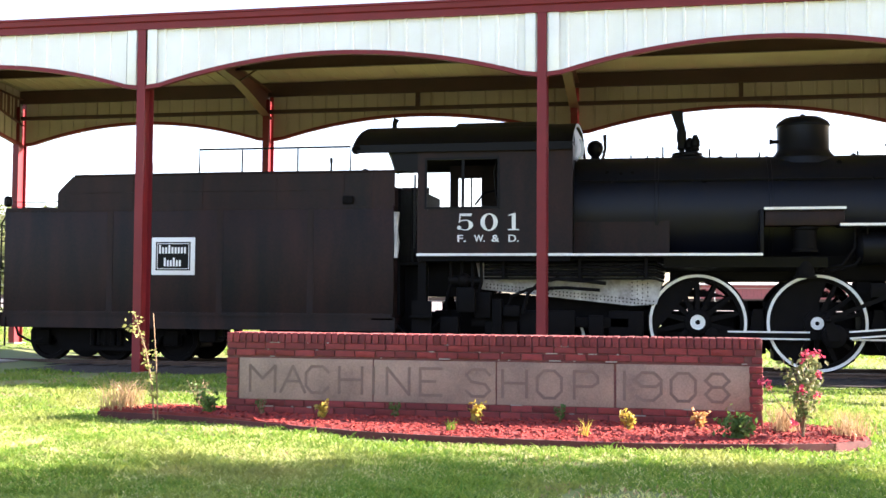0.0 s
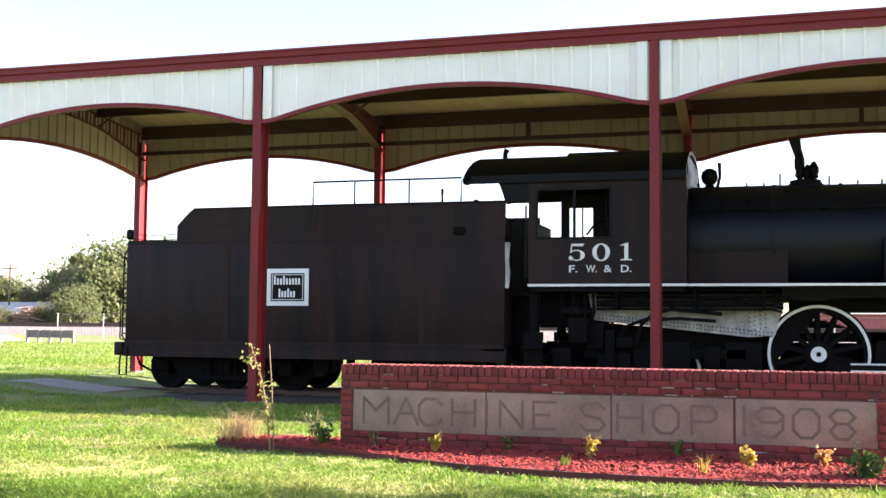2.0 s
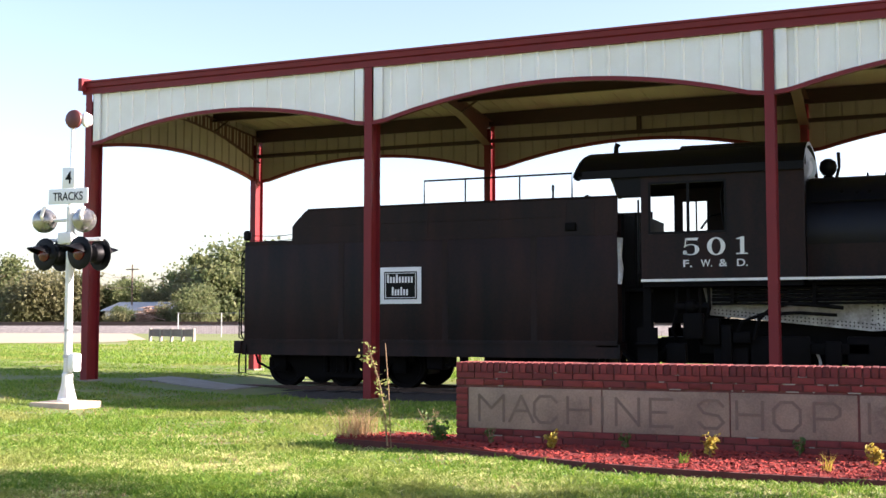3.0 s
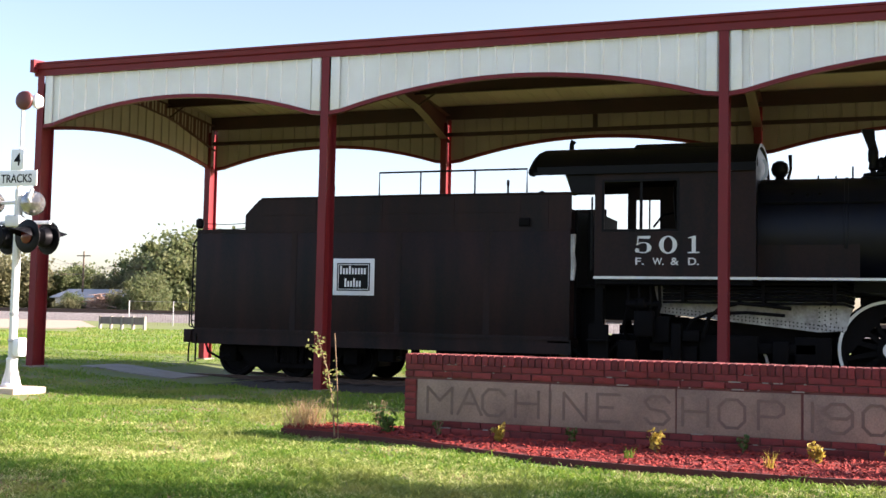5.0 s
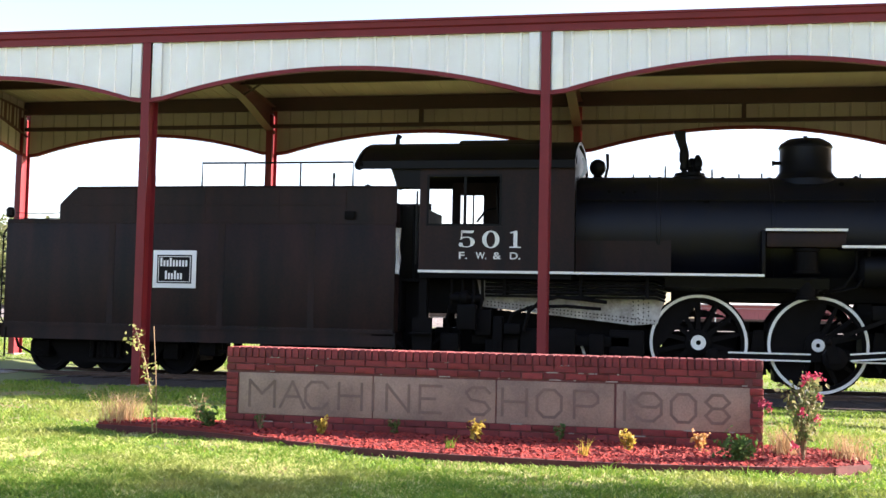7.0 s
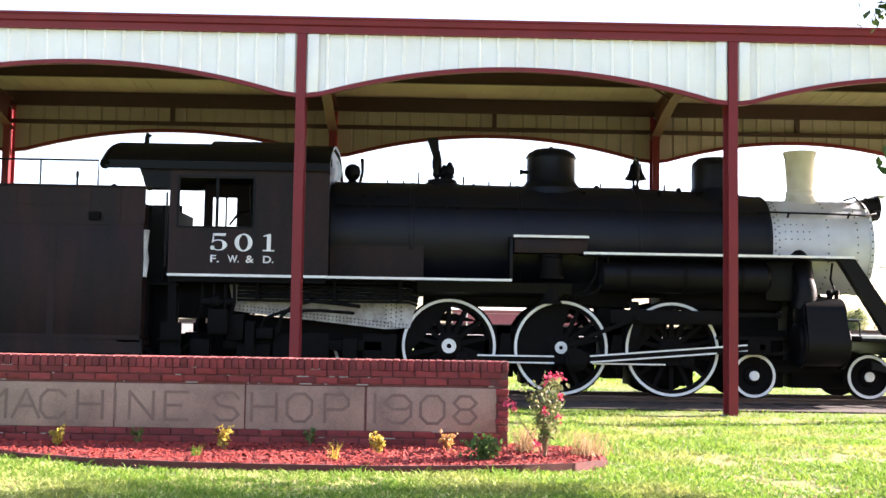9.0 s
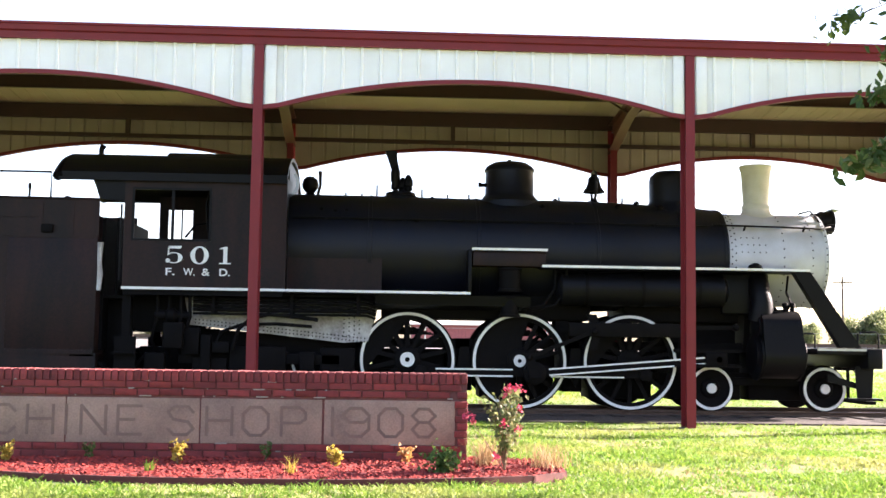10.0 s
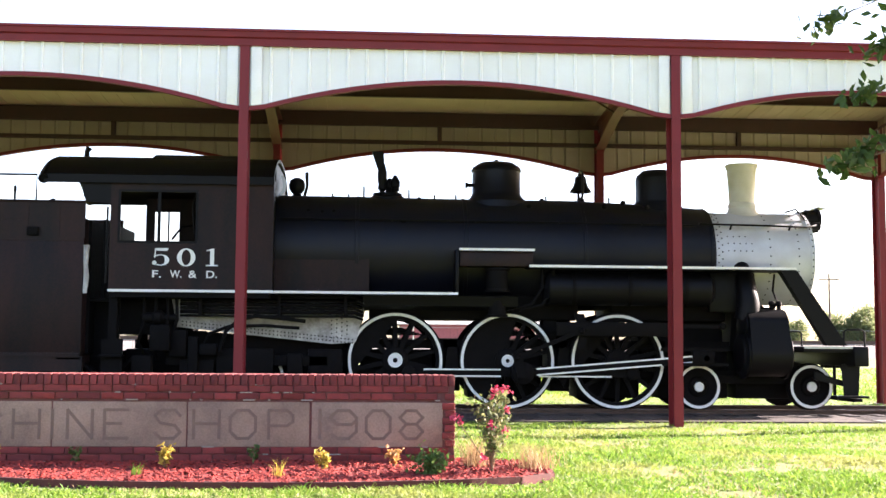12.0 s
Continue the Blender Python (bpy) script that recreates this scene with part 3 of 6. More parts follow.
    part("visor", prism(B(), [(10.46, 3.82), (10.62, 3.80), (10.62, 3.815), (10.46, 3.84)], "y", YC - 0.18, YC + 0.18), GALV, hl)
    bm = B()
    box(bm, 10.03, 10.48, YC - 0.15, YC + 0.15, 3.36, 3.42, 0.01)
    prism(bm, [(10.06, 3.36), (10.43, 3.36), (10.16, 3.10), (10.06, 3.10)], "y", YC - 0.03, YC + 0.03)
    part("headlight_bracket", bm, BLACK, hl)
    for y in (YC - 0.25, YC + 0.25):
        bm = B()
        lathe(bm, (10.30, y, 3.46), (1, 0, 0), [(0.06, 0), (0.075, 0.06), (0.075, 0.16), (0.05, 0.16), (0, 0.1)], 14)
        part("marker_lamp", bm, BLACK, hl)

    # domes
    bm = B()
    lathe(bm, (4.36, YC, 3.72), (0, 0, 1), [(0.62, 0), (0.60, 0.12), (0.50, 0.21), (0.455, 0.28), (0.45, 0.70), (0.47, 0.71), (0.47, 0.74), (0.43, 0.80), (0.32, 0.87), (0.10, 0.90), (0.04, 0.91), (0.04, 0.94), (0, 0.95)], 44)
    part("steam_dome", bm, BOILER, loco)
    bm = B()
    lathe(bm, (7.42, YC, 3.62), (0, 0, 1), [(0.55, 0), (0.52, 0.14), (0.42, 0.24), (0.40, 0.30), (0.40, 0.70), (0.38, 0.78), (0.28, 0.87), (0.08, 0.90), (0, 0.90)], 44)
    part("sand_dome", bm, BOILER, loco)
    bm = B()
    lathe(bm, (3.86, YC - 0.1, 4.16), (-1, 0, 0), [(0.035, -0.1), (0.035, 0.05), (0.05, 0.05), (0.05, 0.09), (0, 0.09)], 12)
    part("dome_valve", bm, GREASE, loco)
    # bell in its yoke
    bell = part("bell_yoke", B_bell_yoke(), BLACK, loco)
    bm = B()
    lathe(bm, (5.96, YC, 4.36), (0, 0, -1), [(0.03, -0.06), (0.05, -0.02), (0.10, 0.0), (0.115, 0.10), (0.14, 0.18), (0.20, 0.27), (0.205, 0.29), (0.18, 0.29), (0.08, 0.1), (0, 0.08)], 28)
    part("bell", bm, GREASE, bell, "dark cast bell")
    # turret, whistle and safety valves
    bm = B()
    lathe(bm, (0.64, YC, 3.86), (0, 0, 1), [(0.12, 0), (0.10, 0.06), (0.07, 0.1), (0.10, 0.12), (0.145, 0.19), (0.155, 0.26), (0.13, 0.35), (0.06, 0.40), (0, 0.41)], 24)
    part("steam_turret", bm, BLACK, loco)
    pipe("turret_valve", [(0.78, YC - 0.05, 3.9), (0.83, YC - 0.05, 4.1), (0.82, YC - 0.05, 4.36)], [0.03, 0.025, 0.035], BLACK, loco)
    bm = B()
    lathe(bm, (2.32, YC, 3.84), (0, 0, 1), [(0.36, 0), (0.35, 0.06), (0.28, 0.10), (0.27, 0.15), (0, 0.16)], 28)
    mount = part("valve_turret", bm, BLACK, loco)
    for x, h in ((2.22, 0.62), (2.46, 0.34), (2.36, 0.30)):
        bm = B()
        s = h / 0.5
        lathe(bm, (x, YC - (0.1 if x == 2.46 else 0.0), 3.98), (0, 0, 1), [(0.05, 0), (0.05, 0.05 * s), (0.085, 0.08 * s), (0.07, 0.16 * s), (0.09, 0.2 * s), (0.09, 0.32 * s), (0.06, 0.42 * s), (0.03, 0.5 * s), (0, 0.5 * s)], 16)
        part("safety_valve", bm, BLACK, mount)
    part("whistle_deflector", prism(B(), [(2.28, 4.24), (2.20, 4.26), (2.02, 4.78), (2.24, 4.78)], "y", YC - 0.06, YC + 0.06), BLACK, mount)
    for x, h in ((1.88, 0.2), (2.72, 0.14), (3.6, 0.06), (5.3, 0.05), (1.3, 0.05), (1.6, 0.04), (6.5, 0.05), (3.2, 0.05)):
        pipe("top_stud", [(x, YC, 3.86), (x, YC, 3.93 + h)], [0.02, 0.016], BLACK, loco, 6)
    pipe("boiler_handrail", [(0.4, YC - 0.98, 3.40), (3.7, YC - 0.97, 3.40), (7.9, YC - 0.86, 3.38)], 0.016, BLACK, loco)
    for x in (1.0, 2.4, 3.9, 5.4, 6.9):
        pipe("handrail_post", [(x, YC - 0.86, 3.37), (x, YC - 0.97, 3.40)], 0.018, BLACK, loco)


def B_bell_yoke():
    bm = B()
    lathe(bm, (5.96, YC, 3.76), (0, 0, 1), [(0.14, 0), (0.10, 0.1), (0.07, 0.16), (0.06, 0.2), (0, 0.2)], 16)
    for s in (-1, 1):
        sweep(bm, [(5.96, YC, 3.92), (5.96, YC + s * 0.2, 3.98), (5.96, YC + s * 0.25, 4.15), (5.96, YC + s * 0.24, 4.40), (5.96, YC + s * 0.1, 4.46), (5.96, YC, 4.47)], 0.025, 8)
    return bm


def build_boards():
    def board(x0, x1, z, y0=1.68):
        for s in (NEAR, FAR):
            a, b = (y0, 2.45) if s == NEAR else (2 * YC - 2.45, 2 * YC - y0)
            bm = B()
            box(bm, x0, x1, a, b, z - 0.045, z - 0.004)
            bd = part("running_board", bm, BLACK, loco)
            bm = B()
            y = y0 if s == NEAR else 2 * YC - y0
            box(bm, x0, x1, y - 0.008 if s == NEAR else y, y if s == NEAR else y + 0.008, z - 0.035, z + 0.008)
            part("edge_line", bm, WHITE, bd, "white painted board edge")
    board(0.36, 3.54, 2.085)
    board(3.56, 4.88, 2.86, 1.70)
    board(4.78, 9.52, 2.58)
    for x0, x1, z0, z1, m, y in ((3.58, 4.86, 2.56, 2.812, RUSTY, 1.76), (3.50, 3.56, 2.04, 2.84, BLACK, 1.72), (4.80, 4.86, 2.54, 2.62, BLACK, 1.72)):
        bm = B()
        box(bm, x0, x1, y, 2.4, z0, z1, 0.008)
        part("board_skirt", bm, m, loco)
    # lower jacket between the boards and the frame
    bm = B()
    prism(bm, [(1.80, 2.03), (2.4, 2.03), (2.4, 1.80), (1.86, 1.86)], "x", 1.9, 4.6)
    part("lower_casing", bm, BLACK, loco)
    bm = B()
    lathe(bm, (5.05, 2.12, 2.20), (1, 0, 0), [(0.0, 0), (0.2, 0.03), (0.30, 0.12), (0.30, 3.0), (0.2, 3.09), (0, 3.12)], 28)
    tank = part("air_reservoir", bm, BLACK, loco)
    for x in (5.6, 6.6, 7.6):
        bm = B()
        lathe(bm, (x, 2.12, 2.20), (1, 0, 0), [(0.30, -0.03), (0.312, -0.03), (0.312, 0.03), (0.30, 0.03)], 28, True)
        part("tank_strap", bm, GREASE, tank)
    # air pump under the short board
    bm = B()
    for z, r, h in ((2.12, 0.19, 0.42), (1.68, 0.16, 0.36)):
        lathe(bm, (4.25, 1.98, z), (0, 0, 1), [(r + 0.03, 0), (r + 0.03, 0.04), (r, 0.05), (r, h - 0.05), (r + 0.03, h - 0.04), (r + 0.03, h)], 24)
    part("air_pump", bm, GREASE, loco)
    for x in (5.05, 5.25):
        pipe("pump_pipe", [(x, 1.95, 2.55), (x, 1.93, 2.2), (x - 0.2, 1.95, 1.9), (x - 0.6, 2.0, 1.8)], 0.025, GREASE, loco)


def build_cab():
    for s in (NEAR, FAR):
        y = 1.67 if s == NEAR else 2 * YC - 1.67 - 0.03
        bm = B()
        x0, x1, z0, z1 = -2.41, 0.35, 2.06, 4.02
        a0, a1, b0, b1 = -2.24, -0.97, 2.92, 3.76
        if s == FAR:
            a1 = -1.76
        loops = [[bm.verts.new((u, v, w)) for u, w in rect] for v in (y, y + 0.03) for rect in (((x0, z0), (x1, z0), (x1, z1), (x0, z1)), ((a0, b0), (a1, b0), (a1, b1), (a0, b1)))]
        for i in range(4):
            j = (i + 1) % 4
            for p, q in ((loops[0], loops[1]), (loops[2], loops[3]), (loops[0], loops[2]), (loops[1], loops[3])):
                bm.faces.new((p[i], p[j], q[j], q[i]))
        side = part("cab_side", bm, RUSTY, loco, "rust-streaked black cab side with window opening")
        bm = B()
        yo = y - 0.012 if s == NEAR else y + 0.03
        for q in ((a0 - 0.04, a0, b0 - 0.04, b1 + 0.04), (a1, a1 + 0.04, b0 - 0.04, b1 + 0.04), (a0, a1, b0 - 0.04, b0), (a0, a1, b1, b1 + 0.04)):
            box(bm, q[0], q[1], yo, yo + 0.012, q[2], q[3])
        part("window_frame", bm, BLACK, side)
        part("window_sash", box(B(), -1.62 if s == NEAR else -1.99, -1.57 if s == NEAR else -1.96, y + 0.032, y + 0.055, b0, b1), BLACK, side)
        bm = B()
        ye = 1.662 if s == NEAR else 2 * YC - 1.662
        box(bm, -2.42, 0.36, min(ye, ye + s * 0.008), max(ye, ye + s * 0.008), 2.05, 2.095)
        part("edge_line", bm, WHITE, side, "white painted lower edge")
        if s == NEAR:
            bm = B()
            serif_five(bm, -1.69, -1.40, 2.50, 2.80, y, 0.004)
            part("digit_five", bm, WHITE, side, "white serif digit 5")
            bm = B()
            serif_zero(bm, -1.27, -0.96, 2.49, 2.80, y, 0.004)
            part("digit_nought", bm, WHITE, side, "white serif digit 0")
            bm = B()
            serif_one(bm, -0.78, -0.58, 2.50, 2.80, y, 0.004)
            part("digit_one", bm, WHITE, side, "white serif digit 1")
            for body, xa, xb in (("F.", -1.68, -1.53), ("W.", -1.38, -1.19), ("&", -1.07, -0.93), ("D.", -0.77, -0.59)):
                part("lettering", text_mesh(body, xa, xb, 2.295, 2.42, y, 0.004, 0.012), WHITE, side, "white painted lettering F. W. & D.")
        # rain streak battens and the curved rear bracket
        if s == FAR:
            continue
        bm = B()
        ins = y + 0.002 if s == NEAR else y
        prism(bm, [(-2.41, 3.56), (-2.80, 3.58), (-2.86, 3.66), (-2.90, 3.86), (-3.05, 3.98), (-2.41, 4.02)], "y", ins, ins + 0.028)
        part("rear_bracket", bm, BLACK, loco)
        pipe("cab_grab_rail", [(-2.46, y + 0.015, 2.2), (-2.46, y + 0.015, 3.5)], 0.018, BLACK, loco)
    bm = B()
    out = [(YC + 1.62 * u, 4.04 + 0.50 * (1 - abs(u) ** 2.6)) for u in np.linspace(-1, 1, 25)]
    inn = [(y, z - 0.06) for y, z in out[::-1]]
    prism(bm, [(out[0][0], 3.90)] + out + [(out[-1][0], 3.90), (out[-1][0] - 0.05, 3.90)] + [(y, z) for y, z in inn[1:-1]] + [(out[0][0] + 0.05, 3.90)], "x", -3.52, 0.36)
    roof = part("cab_roof", bm, BLACK, loco, "arched black sheet roof of the cab")
    part("roof_lip", sweep(B(), [(-3.53, y, z - 0.09) for y, z in out], 0.09, 8), BLACK, roof)
    bm = B()
    hat = [(YC - 0.9 + 1.8 * i / 10, 4.44 + 0.16 * (1 - abs(i / 5 - 1) ** 3)) for i in range(11)]
    prism(bm, hat + [(YC + 0.9, 4.3), (YC - 0.9, 4.3)], "x", -1.85, -0.3)
    part("roof_hatch", bm, BLACK, roof)
    pipe("roof_vent", [(-3.12, YC - 0.4, 4.40), (-3.12, YC - 0.4, 4.62), (-3.08, YC - 0.4, 4.70)], [0.05, 0.045, 0.06], BLACK, roof)
    # front wall of the cab round the boiler, floor, backhead and fittings
    for y0, y1 in ((1.70, YC - 1.0), (YC + 1.0, 4.70)):
        bm = B()
        box(bm, 0.30, 0.34, y0, y1, 2.06, 4.03)
        part("cab_front_wall", bm, BLACK, loco)
    bm = B()
    box(bm, 0.30, 0.34, YC - 1.0, YC + 1.0, 3.80, 4.40)
    part("cab_front_wall", bm, BLACK, loco)
    bm = B()
    box(bm, -2.4, 0.3, 1.71, 4.69, 1.96, 2.05)
    part("cab_floor", bm, GREASE, loco)
    bm = B()
    lathe(bm, (0, YC, 2.86), (1, 0, 0), [(0.0, -0.95), (0.85, -0.93), (1.02, -0.80), (1.05, 0.25)], 40)
    back = part("backhead", bm, BLACK, loco)
    for x, y, z, r in ((-1.0, 3.0, 3.75, 0.10), (-1.0, 3.5, 3.72, 0.10), (-1.02, 2.6, 3.4, 0.09)):
        bm = B()
        lathe(bm, (x, y, z), (-1, 0, 0), [(r, -0.1), (r, 0.04), (r * 0.8, 0.05), (0, 0.05)], 18)
        part("gauge", bm, BLACK, back)
    for k in range(5):
        y = 2.3 + 0.4 * k
        pipe("backhead_pipe", [(-1.05, y, 3.9), (-1.12 - 0.05 * (k % 2), y, 3.6), (-1.1, y + 0.08, 3.2), (-1.0, y + 0.05, 2.7)], 0.025, BLACK, back, 6)
    pipe("throttle_lever", [(-0.9, 2.75, 3.35), (-1.35, 2.55, 3.25), (-1.5, 2.45, 3.02)], 0.022, BLACK, back, 6)
    bm = B()
    box(bm, -2.0, -1.2, 4.15, 4.6, 2.05, 2.75, 0.02)
    box(bm, -2.0, -1.92, 4.15, 4.6, 2.75, 3.1, 0.02)
    part("cab_seat", bm, GREASE, loco)
    bm = B()
    prism(bm, [(0.38, 3.80), (0.44, 3.80), (0.51, 3.88), (0.52, 4.05), (0.46, 4.16), (0.41, 4.15), (0.46, 4.03), (0.45, 3.90)], "y", 2.15, 2.18)
    part("wind_wing", bm, GALV, loco, "pale weathered wind deflector beside the cab")


def build_running_gear():
    CR = (0.24, -0.21)
    for s in (NEAR, FAR):
        wheel("driving_wheel", 2.48, 0.91, 0.85, s, 14, 0.13, mass=radians(139), parent=loco)
        wheel("driving_wheel", 4.48, 0.91, 0.85, s, 14, 0.11, mass=radians(160), parent=loco, wide=1.45)
        wheel("driving_wheel", 6.47, 0.91, 0.85, s, 14, 0.0, mass=radians(139), parent=loco)
        wheel("pilot_wheel", 7.94, 0.465, 0.40, s, 0, 0.0, parent=loco)
        wheel("pilot_wheel", 10.01, 0.475, 0.40, s, 0, 0.0, parent=loco)
        wheel("trailing_wheel", 0.02, 0.58, 0.52, s, 10, 0.0, parent=loco)
        for x, z in ((7.94, 0.465), (10.01, 0.475)):
            bm = B()
            lathe(bm, (x, YC + s * 0.85, z), (0, s, 0), [(0.09, 0.012), (0.09, 0.035), (0.075, 0.05), (0, 0.05)], 20)
            part("axle_cap", bm, WHITE, loco, "white painted axle cap")
        y = YC + s * 1.0
        rod("side_rod", (2.48 + CR[0], 0.70), (6.47 + CR[0], 0.70), y, 0.14, loco, [(0.26, 1.62, 1), (0.26, 1.62, -1), (2.3, 3.6, -1)] if s == NEAR else [])
        rod("main_rod", (4.48 + CR[0], 0.70), (8.0, 0.98), y + s * 0.10, 0.13, loco, [(0.25, 3.1, 1), (0.25, 3.1, -1)] if s == NEAR else [])
        bm = B()
        lathe(bm, (4.72, y, 0.70), (0, s, 0), [(0.20, 0.0), (0.20, 0.17), (0.14, 0.20), (0, 0.20)], 24)
        part("big_end", bm, GREASE, loco)
        part("eccentric_crank", prism(B(), [(4.62, 0.62), (4.82, 0.62), (4.66, 1.05), (4.52, 1.05)], "y", *sorted((y + s * 0.2, y + s * 0.25))), GREASE, loco)
        rod("eccentric_rod", (4.60, 0.98), (5.75, 1.45), y + s * 0.23, 0.07, loco)
        # guide yoke, crosshead and slide bars
        bm = B()
        box(bm, 5.30, 7.35, YC + s * 1.22 - 0.03, YC + s * 1.22 + 0.03, 1.36, 1.60, 0.01)
        part("link_bracket", bm, GREASE, loco)
        for z in (1.10, 0.84):
            part("slide_bar", box(B(), 7.2, 8.4, y + s * 0.10 - 0.05, y + s * 0.10 + 0.05, z, z + 0.06), GREASE, loco)
        bm = B()
        box(bm, 7.75, 8.15, y + s * 0.10 - 0.07, y + s * 0.10 + 0.07, 0.86, 1.12, 0.02)
        part("crosshead", bm, GREASE, loco)
        bm = B()
        prism(bm, [(5.62, 1.75), (5.80, 1.75), (5.90, 1.45), (5.80, 1.12), (5.66, 1.12), (5.74, 1.45)], "y", *sorted((y + s * 0.12, y + s * 0.18)))
        part("expansion_link", bm, GREASE, loco)
        rod("radius_rod", (5.75, 1.52), (8.3, 1.55), y + s * 0.12, 0.07, loco)
        # frame bars, hangers and springs
        bm = B()
        for x0, x1, z0, z1 in ((-1.72, 9.6, 1.12, 1.28), (1.2, 9.2, 0.62, 0.74), (1.55, 1.75, 0.6, 1.3), (3.35, 3.6, 0.6, 1.3), (5.35, 5.6, 0.6, 1.3), (7.2, 7.4, 0.6, 1.3)):
            yf = YC + s * 0.53
            box(bm, x0, x1, yf - 0.05, yf + 0.05, z0, z1)
        part("frame", bm, GREASE, loco)
        for x in (2.48, 4.48, 6.47):
            bm = B()
            for k in range(6):
                box(bm, x - 0.5 + 0.07 * k, x + 0.5 - 0.07 * k, YC + s * 0.53 - 0.045, YC + s * 0.53 + 0.045, 1.36 + k * 0.022, 1.38 + k * 0.022)
            part("leaf_spring", bm, GREASE, loco)
        for x in (3.48, 5.48):
            bm = B()
            prism(bm, [(x - 0.06, 1.15), (x + 0.10, 1.15), (x + 0.14, 0.7), (x + 0.02, 0.45), (x - 0.12, 0.7)], "y", *sorted((YC + s * 0.72, YC + s * 0.80)))
            part("brake_hanger", bm, GREASE, loco)
        # trailing truck frame and its journal box
        bm = B()
        box(bm, -1.5, 1.3, YC + s * 1.0 - 0.06, YC + s * 1.0 + 0.06, 0.80, 0.98, 0.015)
        box(bm, -0.22, 0.26, YC + s * 1.0 - 0.10, YC + s * 1.0 + 0.10, 0.42, 0.86, 0.03)
        box(bm, 0.95, 1.55, YC + s * 0.98 - 0.08, YC + s * 0.98 + 0.08, 0.55, 1.1, 0.03)
        for u0, u1, w0, w1 in ((-0.62, 0.36, 0.60, 1.10), (-0.62, 0.10, 0.28, 0.60), (-1.25, -0.66, 0.50, 0.90), (0.60, 0.86, 0.55, 1.02)):
            box(bm, u0, u1, YC + s * 1.10 - 0.03, YC + s * 1.10 + 0.03, w0, w1, 0.02)
        part("trailing_truck", bm, GREASE, loco)
        # cylinder with valve chest above, one casing
        yc = YC + s * 1.08
        bm = B()
        half = [(yc + s * 0.47 * math.cos(a), 1.06 + 0.40 * math.sin(a)) for a in np.linspace(-math.pi / 2, 0.35, 9)]
        half += [(yc + s * 0.37 * math.cos(a), 1.56 + 0.30 * math.sin(a)) for a in np.linspace(0.1, math.pi / 2, 8)]
        prism(bm, [(yc - s * 0.45, 0.66)] + half + [(yc - s * 0.45, 1.86)], "x", 8.70, 9.40)
        cyl = part("cylinder", bm, BLACK, loco, "black riveted cylinder casing")
        for x0, x1 in ((9.40, 9.50), (8.62, 8.70)):
            bm = B()
            o = 1 if x0 > 9 else -1
            lathe(bm, ((x0 if o > 0 else x1), yc, 1.06), (o, 0, 0), [(0.44, 0), (0.44, 0.04), (0.38, 0.05), (0.32, 0.10), (0, 0.11)], 32)
            part("cylinder_cover", bm, BLACK, cyl)
            bm = B()
            lathe(bm, ((x0 if o > 0 else x1), yc, 1.57), (o, 0, 0), [(0.27, 0), (0.27, 0.03), (0.22, 0.05), (0.12, 0.09), (0, 0.09)], 28)
            part("valve_cover", bm, BLACK, cyl)
        part("steam_pipe", sweep(B(), [(8.78, yc, 1.7), (8.78, yc + s * 0.06, 2.0), (8.76, yc - s * 0.05, 2.35), (8.76, YC + s * 0.72, 2.62)], [0.24, 0.19, 0.18, 0.18], 18), BLACK, loco)
        pipe("lubricator_pipe", [(9.25, yc, 1.86), (9.32, yc, 2.0), (9.28, yc - s * 0.1, 2.2), (9.35, yc - s * 0.2, 2.5)], 0.02, GREASE, loco)
        for x in (9.2, 9.33):
            bm = B()
            lathe(bm, (x, yc + s * 0.05, 1.84), (0, 0, 1), [(0.04, 0), (0.04, 0.08), (0.06, 0.1), (0.05, 0.16), (0, 0.18)], 12)
            part("oil_cup", bm, GREASE, cyl)
        # front brace from the running board to the deck
        part("front_brace", prism(B(), [(9.24, 2.535), (9.54, 2.535), (10.42, 1.22), (10.06, 1.22)], "y", *sorted((YC + s * 1.50, YC + s * 1.32))), BLACK, loco)
        pipe("deck_handrail", [(10.36, YC + s * 1.48, 1.2), (10.37, YC + s * 1.48, 1.47), (10.42, YC + s * 1.48, 1.50), (10.70, YC + s * 1.48, 1.50), (10.74, YC + s * 1.48, 1.46), (10.74, YC + s * 1.48, 1.2)], 0.018, BLACK, loco)
        bm = B()
        box(bm, 10.22, 10.80, YC + s * 1.35 - 0.14, YC + s * 1.35 + 0.14, 0.30, 0.34)
        prism(bm, [(10.44, 0.33), (10.70, 0.33), (10.74, 0.9), (10.40, 0.9)], "y", *sorted((YC + s * 1.24, YC + s * 1.27)))
        prism(bm, [(9.95, 0.62), (10.46, 0.50), (10.46, 0.60), (9.95, 0.76)], "y", *sorted((YC + s * 1.10, YC + s * 1.16)))
        part("front_step", bm, BLACK, loco)
        # pilot truck side frame
        bm = B()
        prism(bm, [(7.6, 0.50), (7.8, 0.66), (10.15, 0.66), (10.35, 0.50), (10.15, 0.40), (9.8, 0.52), (8.2, 0.52), (7.8, 0.40)], "y", *sorted((YC + s * 0.62, YC + s * 0.68)))
        part("truck_frame", bm, GREASE, loco)
        # cab steps and injector under the cab
        bm = B()
        for z in (0.55, 0.95):
            box(bm, -2.55, -2.15, YC + s * 1.42 - 0.12, YC + s * 1.42 + 0.12, z, z + 0.03)
        box(bm, -2.53, -2.17, YC + s * 1.38 - 0.015, YC + s * 1.38 + 0.015, 0.55, 1.25)
        box(bm, -2.42, -2.28, YC + s * 1.37 - 0.02, YC + s * 1.37 + 0.02, 1.25, 2.0)
        part("cab_step", bm, GREASE, loco)
